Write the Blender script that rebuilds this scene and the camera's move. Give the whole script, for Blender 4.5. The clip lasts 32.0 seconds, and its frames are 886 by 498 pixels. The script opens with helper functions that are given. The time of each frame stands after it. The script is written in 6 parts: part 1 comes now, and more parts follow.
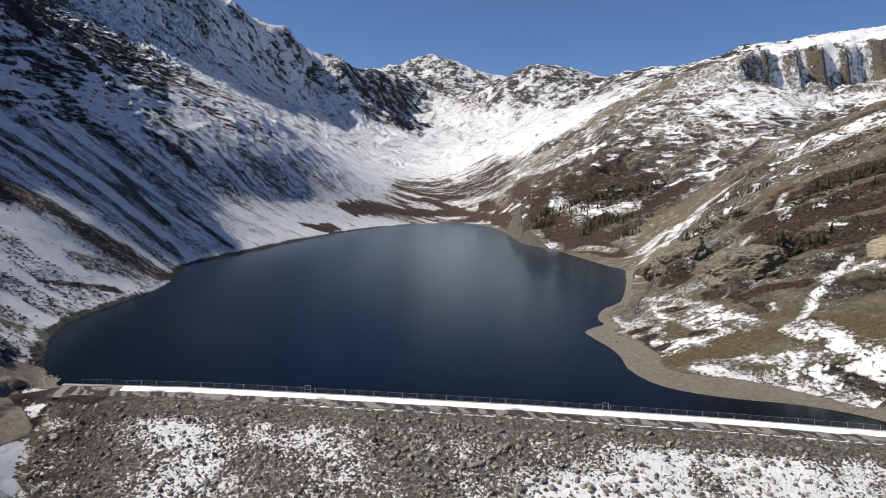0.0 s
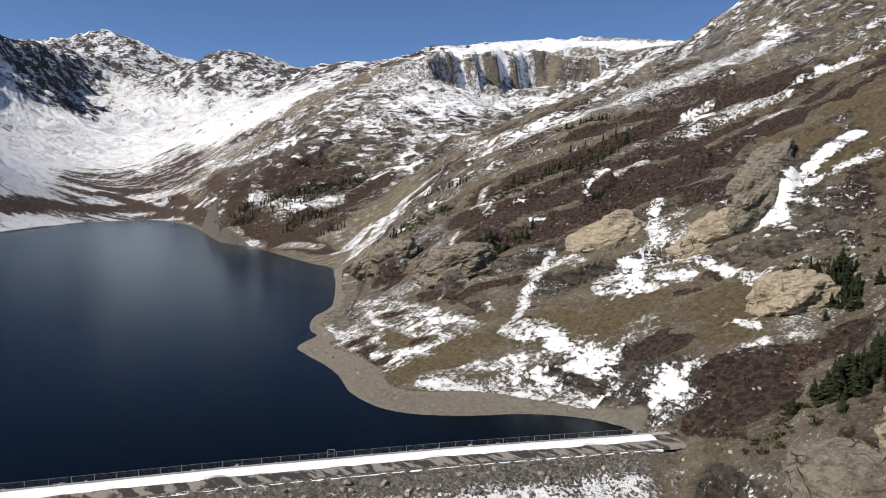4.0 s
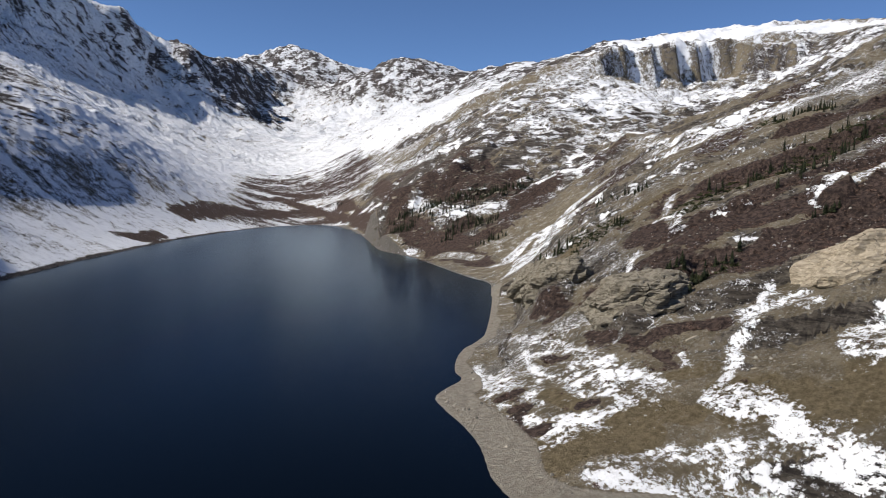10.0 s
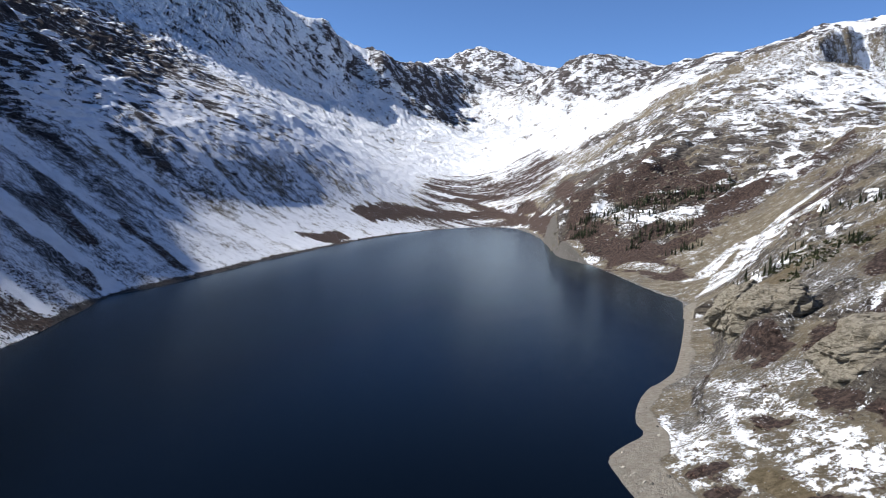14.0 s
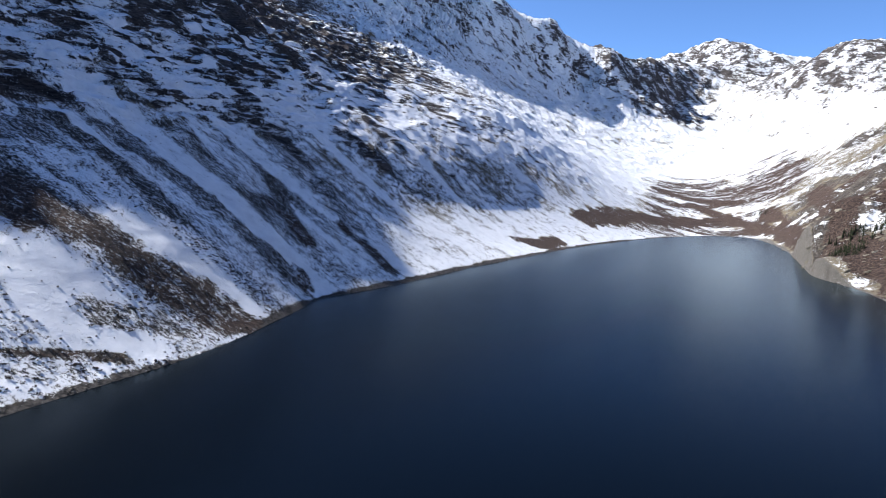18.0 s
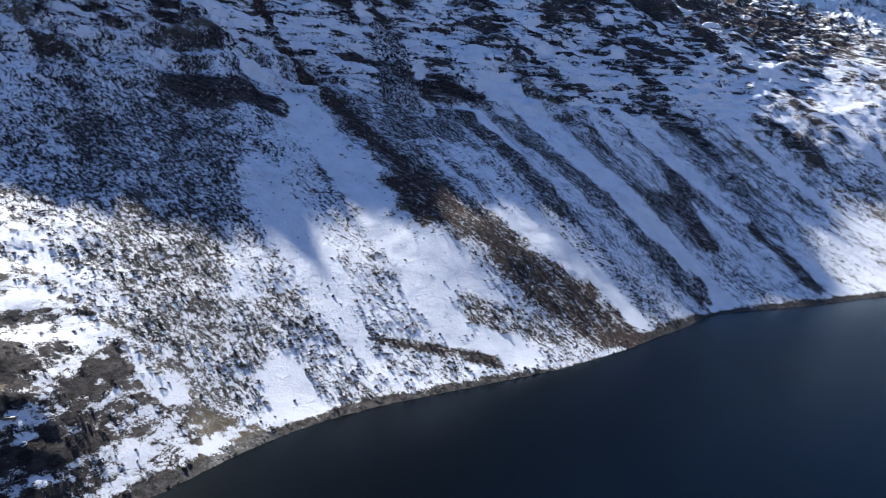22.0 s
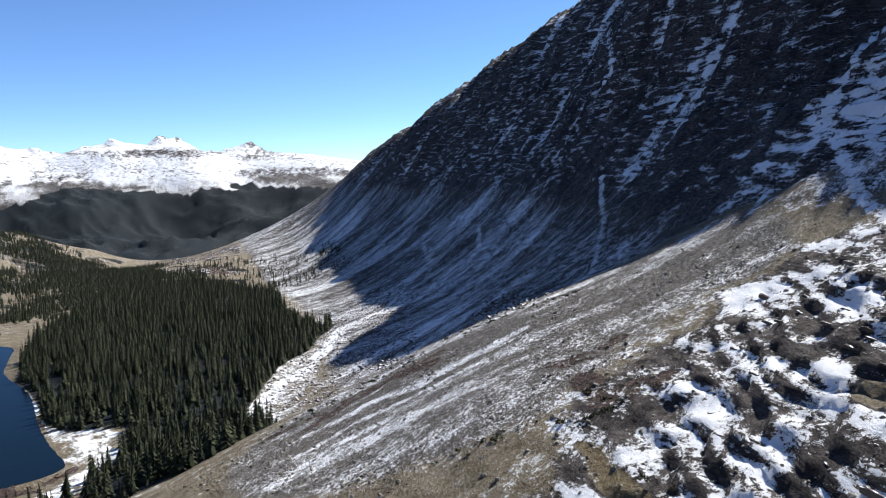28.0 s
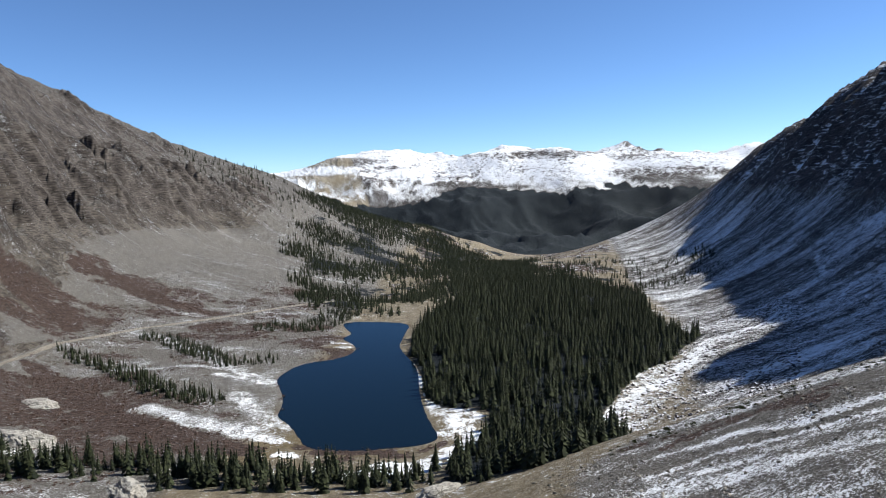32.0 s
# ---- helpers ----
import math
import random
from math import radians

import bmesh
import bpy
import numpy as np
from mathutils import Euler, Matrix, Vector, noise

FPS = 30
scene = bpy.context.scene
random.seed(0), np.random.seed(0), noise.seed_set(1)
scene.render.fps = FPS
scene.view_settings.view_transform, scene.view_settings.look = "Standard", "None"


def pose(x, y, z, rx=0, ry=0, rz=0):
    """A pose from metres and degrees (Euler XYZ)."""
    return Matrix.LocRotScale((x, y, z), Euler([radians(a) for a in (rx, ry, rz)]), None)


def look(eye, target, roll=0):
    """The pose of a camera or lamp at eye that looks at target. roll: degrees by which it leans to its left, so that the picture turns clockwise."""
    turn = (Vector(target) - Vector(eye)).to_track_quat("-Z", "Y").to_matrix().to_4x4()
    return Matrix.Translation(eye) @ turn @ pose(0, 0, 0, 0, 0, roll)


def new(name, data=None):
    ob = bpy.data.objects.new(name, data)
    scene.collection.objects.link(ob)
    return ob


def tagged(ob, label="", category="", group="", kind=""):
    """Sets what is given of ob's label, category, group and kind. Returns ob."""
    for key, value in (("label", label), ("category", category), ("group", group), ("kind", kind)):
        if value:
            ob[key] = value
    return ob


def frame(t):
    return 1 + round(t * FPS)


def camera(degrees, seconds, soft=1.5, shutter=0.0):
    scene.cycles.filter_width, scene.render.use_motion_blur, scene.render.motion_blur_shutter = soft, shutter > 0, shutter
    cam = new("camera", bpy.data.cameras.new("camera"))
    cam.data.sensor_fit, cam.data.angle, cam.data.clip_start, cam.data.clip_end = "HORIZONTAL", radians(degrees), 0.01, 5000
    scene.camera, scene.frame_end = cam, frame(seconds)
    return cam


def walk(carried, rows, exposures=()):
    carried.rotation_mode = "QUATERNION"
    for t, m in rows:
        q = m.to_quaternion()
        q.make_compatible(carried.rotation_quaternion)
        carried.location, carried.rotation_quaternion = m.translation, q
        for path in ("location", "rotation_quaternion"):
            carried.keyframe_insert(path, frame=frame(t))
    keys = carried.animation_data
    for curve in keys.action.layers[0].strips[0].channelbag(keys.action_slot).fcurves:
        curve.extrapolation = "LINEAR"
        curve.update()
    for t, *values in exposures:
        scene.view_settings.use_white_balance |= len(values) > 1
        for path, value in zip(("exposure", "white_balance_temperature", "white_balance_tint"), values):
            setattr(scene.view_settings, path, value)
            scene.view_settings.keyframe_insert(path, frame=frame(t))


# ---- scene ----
cam = camera(64.9, 32.0, soft=0.85)
PATH = [
    (0, (-52.606, -105.924, 45.528), (-52.098, -103.997, 45.357), 2.3),
    (0.5, (-50.988, -102.259, 45.765), (-50.371, -100.364, 45.594), 2.6),
    (1, (-49.806, -98.439, 46.135), (-48.757, -96.743, 45.977), 2.4),
    (1.5, (-49.128, -94.722, 46.491), (-47.878, -93.168, 46.337), 2.1),
    (2, (-48.225, -91.477, 46.626), (-46.97, -89.927, 46.471), 2.1),
    (2.5, (-46.919, -88.463, 46.718), (-45.663, -86.914, 46.561), 2.1),
    (4.5, (-39.838, -76.551, 47.168), (-38.583, -75.002, 47.007), 2.2),
    (5, (-37.804, -73.569, 47.321), (-36.552, -72.017, 47.159), 2.1),
    (5.5, (-35.597, -70.729, 47.493), (-34.365, -69.162, 47.331), 2.0),
    (6, (-33.421, -67.838, 47.651), (-32.214, -66.251, 47.489), 2.0),
    (6.5, (-31.29, -64.964, 47.861), (-30.105, -63.36, 47.698), 1.9),
    (7, (-29.224, -62.002, 48.135), (-28.084, -60.368, 47.969), 1.9),
    (7.5, (-26.98, -59.123, 48.435), (-25.932, -57.428, 48.267), 1.9),
    (8, (-24.659, -56.284, 48.668), (-23.643, -54.569, 48.499), 1.9),
    (8.5, (-22.478, -53.307, 49.03), (-21.49, -51.577, 48.861), 1.8),
    (9, (-20.45, -50.419, 49.363), (-19.501, -48.667, 49.193), 1.8),
    (9.5, (-18.427, -47.689, 49.702), (-17.53, -45.91, 49.53), 1.8),
    (10, (-16.527, -44.722, 49.999), (-15.674, -42.92, 49.827), 1.8),
    (10.5, (-14.655, -41.691, 50.169), (-13.859, -39.864, 49.997), 1.8),
    (11, (-12.884, -38.595, 50.528), (-12.167, -36.736, 50.357), 1.9),
    (11.5, (-11.081, -35.419, 50.827), (-10.424, -33.538, 50.655), 1.9),
    (12, (-9.236, -32.035, 51.081), (-8.627, -30.138, 50.907), 1.9),
    (12.5, (-7.501, -28.555, 51.305), (-6.949, -26.641, 51.128), 1.9),
    (13, (-5.893, -25.155, 51.527), (-5.418, -23.221, 51.347), 1.9),
    (13.5, (-4.425, -21.843, 51.787), (-4.018, -19.893, 51.602), 1.9),
    (14, (-3.071, -18.504, 52.039), (-2.716, -16.544, 51.85), 1.9),
    (14.5, (-2.035, -15.007, 52.306), (-1.757, -13.036, 52.114), 2.0),
    (16.5, (-0.001, -0.001, 52.787), (-0.001, 1.99, 52.589), 2.1),
    (17, (0.425, 3.392, 53.018), (0.348, 5.38, 52.817), 2.2),
    (17.5, (0.707, 6.608, 53.338), (0.531, 8.589, 53.133), 2.2),
    (18, (0.844, 9.742, 53.657), (0.575, 11.713, 53.448), 2.3),
    (18.5, (0.959, 12.863, 53.926), (0.607, 14.82, 53.712), 2.3),
    (19, (1.007, 15.96, 54.088), (0.566, 17.898, 53.868), 2.3),
    (19.5, (0.939, 19.021, 54.313), (0.411, 20.936, 54.086), 2.3),
    (20, (0.734, 22.151, 54.607), (0.122, 24.04, 54.371), 2.3),
    (20.5, (0.298, 25.336, 54.859), (-0.399, 27.194, 54.615), 2.3),
    (21, (-0.512, 28.433, 54.988), (-1.327, 30.242, 54.735), 2.3),
    (21.5, (-1.641, 31.493, 55.104), (-2.673, 33.185, 54.838), 2.1),
    (22, (-2.872, 34.633, 55.334), (-4.164, 36.136, 55.06), 1.8),
    (22.5, (-4.129, 37.642, 55.63), (-5.646, 38.914, 55.35), 1.4),
    (23, (-5.337, 40.395, 55.974), (-7.04, 41.407, 55.698), 1.0),
    (23.5, (-6.6, 42.992, 56.248), (-8.443, 43.721, 55.98), 0.6),
    (24, (-8.058, 45.4, 56.395), (-9.995, 45.828, 56.136), 0.2),
    (24.5, (-9.853, 47.335, 56.505), (-11.833, 47.458, 56.251), -0.1),
    (25, (-12.017, 48.694, 56.401), (-13.993, 48.515, 56.153), -0.3),
    (25.5, (-14.265, 49.724, 56.225), (-16.194, 49.251, 55.984), -0.4),
    (26, (-16.455, 50.542, 56.449), (-18.31, 49.835, 56.212), -0.7),
    (26.5, (-17.871, 50.794, 56.771), (-19.653, 49.916, 56.535), -0.8),
    (28.5, (-22.744, 50.719, 58.781), (-24.065, 49.234, 58.553), -1.7),
    (29, (-23.951, 50.059, 59.319), (-25.139, 48.466, 59.093), -1.8),
    (29.5, (-25.021, 49.108, 59.619), (-26.084, 47.428, 59.397), -1.8),
    (30, (-26.002, 48.07, 59.416), (-26.928, 46.311, 59.199), -1.9),
    (30.5, (-27.007, 46.88, 59.093), (-27.823, 45.067, 58.879), -1.9),
    (31, (-27.99, 45.554, 58.712), (-28.715, 43.701, 58.502), -1.8),
    (31.5, (-29.041, 44.151, 58.283), (-29.694, 42.272, 58.077), -1.8),
    (32, (-30.118, 42.709, 57.83), (-30.704, 40.808, 57.629), -1.9),
]
EXPOSURES = [(0, 0.17, 6700, 10), (10, 0.2, 6500, 10), (13, 0.47, 6200, 10), (17, 0.93, 6100, 10), (20, 1.2, 6100, 10), (23, 1.25, 6050, 10), (26, 1.2, 6250, 10), (29, 0.7, 6300, 8), (32, 0.64, 6300, 7)]
walk(cam, [(t, look(eye, target, roll)) for t, eye, target, roll in PATH], EXPOSURES)

# -- world, sun, exposure --
SUN_BEARING, SUN_HEIGHT = 83.0, 41.6          # degrees to the left of +y, above the horizon
sun_way = Vector((-math.sin(radians(SUN_BEARING)) * math.cos(radians(SUN_HEIGHT)),
                  math.cos(radians(SUN_BEARING)) * math.cos(radians(SUN_HEIGHT)), math.sin(radians(SUN_HEIGHT))))
world = bpy.data.worlds.new("sky")
scene.world = world
world.use_nodes = True
sky = world.node_tree.nodes.new("ShaderNodeTexSky")
sky.sky_type, sky.sun_disc = "NISHITA", False
sky.sun_elevation, sky.sun_rotation = radians(SUN_HEIGHT), radians(-SUN_BEARING)
sky.altitude, sky.air_density, sky.dust_density, sky.ozone_density = 3500, 0.85, 0.0, 6.5
world.node_tree.nodes["Background"].inputs[1].default_value = 0.105
world.node_tree.links.new(sky.outputs[0], world.node_tree.nodes["Background"].inputs[0])
sun = new("sun", bpy.data.lights.new("sun", "SUN"))
sun.data.energy, sun.data.angle, sun.data.color = 5.0, radians(0.55), (1.0, 0.935, 0.845)
sun.matrix_world = look(sun_way * 100, (0, 0, 0))


# -- materials --
class Nodes:
    """A short way to write a node tree."""

    def __init__(self, name):
        self.mat = bpy.data.materials.new(name)
        self.mat.use_nodes = True
        self.tree = self.mat.node_tree
        self.bsdf = self.tree.nodes["Principled BSDF"]

    def put(self, kind, sets=None, **plugs):
        node = self.tree.nodes.new(kind)
        for key, value in (sets or {}).items():
            if key in ("operation", "blend_type", "data_type", "attribute_name", "feature", "noise_dimensions", "use_clamp", "distance", "voronoi_dimensions"):
                setattr(node, key, value)
        for key, value in plugs.items():
            slot = node.inputs[int(key[1:])] if key[0] == "i" and key[1:].isdigit() else node.inputs[key.replace("_", " ")]
            self.plug(value, slot)
        return node

    def plug(self, value, slot):
        if isinstance(value, bpy.types.NodeSocket):
            self.tree.links.new(value, slot)
        else:
            slot.default_value = value

    def math(self, op, a, b=0.0, c=0.0, clamp=False):
        return self.put("ShaderNodeMath", {"operation": op, "use_clamp": clamp}, i0=a, i1=b, i2=c).outputs[0]

    def noise(self, at, scale, detail=4.0, rough=0.55, warp=0.0):
        return self.put("ShaderNodeTexNoise", None, Vector=at, Scale=scale, Detail=detail, Roughness=rough, Distortion=warp).outputs[0]

    def mix(self, f, a, b, blend="MIX"):
        node = self.put("ShaderNodeMix", {"data_type": "RGBA", "blend_type": blend})
        self.plug(f, node.inputs[0])
        self.plug(a if isinstance(a, bpy.types.NodeSocket) else (*a, 1), node.inputs[6])
        self.plug(b if isinstance(b, bpy.types.NodeSocket) else (*b, 1), node.inputs[7])
        return node.outputs[2]

    def step(self, v, lo, hi):
        node = self.put("ShaderNodeMapRange", None, i0=v, i1=lo, i2=hi)
        node.interpolation_type = "SMOOTHSTEP"
        return node.outputs[0]

    def scaled(self, at, s):
        return self.put("ShaderNodeVectorMath", {"operation": "MULTIPLY"}, i0=at, i1=s).outputs[0]

    def place(self):
        return self.put("ShaderNodeNewGeometry").outputs["Position"]

    def bump(self, height, strength, metres):
        node = self.put("ShaderNodeBump", None, Height=height, Strength=strength, Distance=metres)
        self.tree.links.new(node.outputs[0], self.bsdf.inputs["Normal"])

    def done(self, colour, rough=0.8, metal=0.0, spec=0.3):
        for key, value in (("Base Color", colour), ("Roughness", rough), ("Metallic", metal), ("Specular IOR Level", spec)):
            self.plug((*value, 1) if isinstance(value, tuple) else value, self.bsdf.inputs[key])
        return self.mat


def ground_material():
    n = Nodes("mountain_ground")
    at = n.place()
    split = []
    for key in ("cover", "cover_b", "cover_c"):
        node = n.put("ShaderNodeAttribute", {"attribute_name": key})
        split += list(n.put("ShaderNodeSeparateColor", None, i0=node.outputs["Color"]).outputs)
    snow, scrub, grass, rock, forest, gravel, path, dirt, shade_side = split
    mid, fine, grit = n.noise(at, 0.16, 9, 0.68), n.noise(at, 0.75, 7, 0.72), n.noise(at, 3.8, 5, 0.7)
    beds = n.noise(n.put("ShaderNodeMapping", None, Vector=at, Rotation=(0.5, 0.35, 0.6), Scale=(0.09, 0.35, 1.1)).outputs[0], 1.0, 7, 0.68)
    cell = n.put("ShaderNodeSeparateColor", None, i0=n.put("ShaderNodeTexVoronoi", None, Vector=n.put("ShaderNodeVectorMath", {"operation": "ADD"}, i0=at, i1=n.put("ShaderNodeTexNoise", None, Vector=at, Scale=0.9, Detail=2.0).outputs[1]).outputs[0], Scale=2.1).outputs["Color"]).outputs[0]
    ledge = n.noise(n.put("ShaderNodeMapping", None, Vector=at, Rotation=(0.12, -0.1, 0.2), Scale=(0.050, 0.062, 0.26)).outputs[0], 1.0, 10, 0.70)
    soil = n.mix(n.step(mid, 0.35, 0.65), (0.165, 0.134, 0.088), (0.315, 0.268, 0.190))
    soil = n.mix(n.step(n.math("MULTIPLY_ADD", cell, 0.25, n.math("MULTIPLY", fine, 0.8)), 0.52, 0.72), soil, (0.35, 0.32, 0.262))
    soil = n.mix(n.math("MULTIPLY", n.step(grit, 0.56, 0.66), 0.6), soil, (0.075, 0.062, 0.042))
    stone = n.mix(n.step(beds, 0.36, 0.62), (0.070, 0.060, 0.052), (0.27, 0.238, 0.192))
    stone = n.mix(n.step(fine, 0.52, 0.7), stone, (0.36, 0.325, 0.27))
    # Darker copy of the stone for the shaded sides; shade is in its colour.
    shade_stone = n.mix(n.step(beds, 0.36, 0.64), (0.040, 0.034, 0.035), (0.165, 0.143, 0.135))
    stone = n.mix(shade_side, stone, shade_stone)
    broad_tone = n.noise(at, 0.05, 8, 0.7)
    stone = n.mix(n.step(broad_tone, 0.40, 0.60), n.mix(1.0, stone, (0.5, 0.49, 0.5), "MULTIPLY"), stone)
    turf = n.mix(n.step(fine, 0.35, 0.65), (0.145, 0.113, 0.063), (0.270, 0.217, 0.132))
    twigs = n.mix(n.step(fine, 0.4, 0.62), (0.045, 0.031, 0.027), (0.140, 0.098, 0.080))
    # Conifer cover from afar; the blue of distance haze is put into its colour.
    hazed_needles = n.mix(n.step(fine, 0.35, 0.65), (0.008, 0.012, 0.016), (0.020, 0.027, 0.032))
    pebbles = n.mix(n.step(n.math("MULTIPLY_ADD", cell, 0.35, n.math("MULTIPLY", grit, 0.7)), 0.36, 0.68), (0.105, 0.098, 0.088), (0.36, 0.342, 0.312))
    pebbles = n.mix(n.math("MULTIPLY", n.step(mid, 0.35, 0.7), 0.5), pebbles, (0.235, 0.213, 0.183))
    # Scree on the shaded sides gets a shade-darkened copy as well.
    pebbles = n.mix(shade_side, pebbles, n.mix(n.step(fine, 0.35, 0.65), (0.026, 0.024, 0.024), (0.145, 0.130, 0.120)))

    def edge(v, wob, soft=0.10):
        return n.step(n.math("ADD", v, n.math("MULTIPLY_ADD", wob, 1.3, -0.65)), 0.5 - soft, 0.5 + soft)

    col = n.mix(edge(grass, mid), soil, turf)
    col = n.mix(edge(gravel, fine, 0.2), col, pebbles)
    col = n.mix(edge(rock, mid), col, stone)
    col = n.mix(edge(scrub, mid, 0.06), col, twigs)
    col = n.mix(edge(forest, mid, 0.08), col, hazed_needles)
    col = n.mix(n.step(path, 0.3, 0.6), col, n.mix(n.step(fine, 0.3, 0.7), (0.30, 0.265, 0.215), (0.45, 0.41, 0.345)))
    col = n.mix(n.step(dirt, 0.35, 0.6), col, n.mix(n.step(fine, 0.3, 0.7), (0.055, 0.046, 0.04), (0.09, 0.077, 0.067)))
    chips = n.noise(at, 2.0, 5, 0.62)
    blocks = n.noise(n.scaled(at, (0.62, 1.15, 1.0)), 1.0, 6, 0.72)
    slab = n.noise(n.scaled(at, (0.25, 0.6, 0.5)), 1.0, 4, 0.65)
    chips = n.math("ADD", n.math("MULTIPLY", chips, n.math("SUBTRACT", 1.0, shade_side)), n.math("MULTIPLY", blocks, shade_side))
    cell = n.math("ADD", n.math("MULTIPLY", cell, n.math("SUBTRACT", 1.0, shade_side)), n.math("MULTIPLY", slab, shade_side))
    loose = n.math("MULTIPLY", gravel, 0.85)
    broad = n.math("ADD", n.math("MULTIPLY", mid, 0.36), n.math("ADD", n.math("MULTIPLY", fine, 0.42), n.math("MULTIPLY", grit, 0.22)))
    caught = n.math("ADD", n.math("MULTIPLY", ledge, 0.72), n.math("ADD", n.math("MULTIPLY", fine, 0.2), n.math("MULTIPLY", grit, 0.12)))
    bedded = n.math("MULTIPLY", n.step(rock, 0.5, 0.95), 0.85)
    broad = n.math("ADD", n.math("MULTIPLY", broad, n.math("SUBTRACT", 1.0, bedded)), n.math("MULTIPLY", caught, bedded))
    speck = n.math("ADD", n.math("MULTIPLY", mid, 0.12), n.math("ADD", n.math("MULTIPLY", n.math("MULTIPLY_ADD", cell, 0.28, n.math("MULTIPLY", chips, 0.72)), 0.62), n.math("MULTIPLY", grit, 0.26)))
    lay = n.math("ADD", n.math("MULTIPLY", broad, n.math("SUBTRACT", 1.0, loose)), n.math("MULTIPLY", speck, loose))
    crisp = n.noise(at, 0.03, 9, 0.72)
    north = n.put("ShaderNodeSeparateXYZ", None, i0=at).outputs[1]
    upland = n.math("ADD", n.step(north, 700.0, 1500.0), n.math("MULTIPLY", n.step(north, -1400.0, -2000.0), 0.3))
    lay = n.math("ADD", lay, n.math("MULTIPLY", n.math("MULTIPLY", n.math("SUBTRACT", crisp, 0.5), upland), n.math("MULTIPLY_ADD", rock, 0.75, 0.2)))
    gain = n.math("ADD", 4.2, n.math("MAXIMUM", n.math("MULTIPLY", loose, 2.6), n.math("MULTIPLY", bedded, 1.6)))
    lay = n.math("ADD", n.math("MULTIPLY", n.math("SUBTRACT", lay, 0.5), gain), n.math("SUBTRACT", snow, 0.5))
    lay = n.math("SUBTRACT", lay, n.math("MULTIPLY", n.math("MAXIMUM", n.step(forest, 0.4, 0.8), n.step(path, 0.3, 0.6)), 1.5))
    white = n.step(lay, -0.04, 0.06)
    col = n.mix(white, col, n.mix(n.step(mid, 0.3, 0.7), (0.70, 0.72, 0.75), (0.82, 0.835, 0.86)))
    bare = n.math("SUBTRACT", 1.0, white)
    height = n.math("ADD", n.math("MULTIPLY", fine, 2.6), n.math("MULTIPLY", grit, 1.1))
    height = n.math("ADD", height, n.math("MULTIPLY", n.math("MULTIPLY", n.math("ADD", beds, n.math("MULTIPLY", ledge, 1.2)), rock), 2.4))
    height = n.math("ADD", height, n.math("MULTIPLY", mid, 2.4))
    height = n.math("ADD", height, n.math("MULTIPLY", n.math("MULTIPLY", n.math("ADD", chips, n.math("MULTIPLY", cell, 0.45)), gravel), 0.9))
    height = n.math("ADD", n.math("MULTIPLY", height, n.math("MULTIPLY_ADD", bare, 0.85, 0.15)), n.math("MULTIPLY", white, 0.3))
    height = n.math("ADD", height, n.math("MULTIPLY", n.math("MULTIPLY", crisp, upland), 14.0))
    n.bump(height, 1.0, 1.0)
    return n.done(col, n.math("MULTIPLY_ADD", white, -0.25, 0.92), 0.0, 0.2)


def water_material(name, deep, gloss, rough):
    """Deep water whose small waves keep its gloss low."""
    n = Nodes(name)
    at = n.place()
    waves = n.math("ADD", n.math("MULTIPLY", n.noise(n.scaled(at, (1.0, 0.55, 1.0)), 0.55, 3, 0.6), 0.6), n.noise(at, 2.2, 2, 0.5))
    bump = n.put("ShaderNodeBump", None, Height=waves, Strength=0.3, Distance=0.05).outputs[0]
    body = n.put("ShaderNodeBsdfDiffuse", None, Color=(*deep, 1))
    shine = n.put("ShaderNodeBsdfGlossy", None, Color=(0.80, 0.93, 1, 1), Roughness=rough, Normal=bump)
    amount = n.math("MULTIPLY", n.math("POWER", n.put("ShaderNodeFresnel", None, IOR=1.33).outputs[0], 1.4), gloss)
    both = n.put("ShaderNodeMixShader", None, i0=amount, i1=body.outputs[0], i2=shine.outputs[0])
    n.tree.links.new(both.outputs[0], n.tree.nodes["Material Output"].inputs[0])
    return n.mat


GROUND = ground_material()
WATER_UPPER = water_material("dark_lake_water", (0.0008, 0.0017, 0.0031), 1.0, 0.22)
WATER_LOWER = water_material("blue_lake_water", (0.0035, 0.0095, 0.017), 1.0, 0.14)

# -- the plan: shores, ridges and valley lines, in metres --
UPPER_SHORE = [(-84, 56), (-97, 64), (-103, 76), (-108, 100), (-110, 118), (-108, 137), (-101, 164), (-94, 191), (-91, 218), (-90, 247),
               (-90, 288), (-74, 322), (-58, 363), (-35, 430), (-4, 501), (30, 585), (88, 685), (150, 770), (205, 812), (233, 795), (227, 715),
               (210, 620), (180, 500), (172, 468), (179, 430), (172, 358), (166, 309), (168, 280), (135, 223), (118, 194), (99, 163),
               (90, 154), (82, 147), (73, 134), (67, 122), (67, 116), (59, 110), (52, 104), (51, 94), (50, 82), (48, 72), (47, 69), (41, 54), (43, 42), (54, 33), (66, 28), (74, 20), (77, 13), (77, 6), (80, 4)]
LOWER_SHORE = [(-113, -511), (-139, -501), (-164, -482), (-149, -447), (-135, -409), (-135, -382), (-133, -350), (-123, -312), (-117, -282), (-114, -259),
               (-113, -239), (-102, -235), (-91, -237), (-78, -239), (-56, -250), (-55, -265), (-52, -285), (-47, -297), (-52, -316), (-53, -340),
               (-51, -364), (-64, -388), (-79, -396), (-94, -396), (-108, -411), (-108, -435), (-103, -453), (-114, -462), (-112, -482)]
LOWER_LEVEL = -55.0
RIDGES = []


def ridge(gap, *line):
    """A line of the land's form, kept every gap metres."""
    RIDGES.append((gap, line))


# lake bed
ridge(60, (-20, 70, -10), (0, 200, -14), (60, 400, -14), (140, 650, -8))
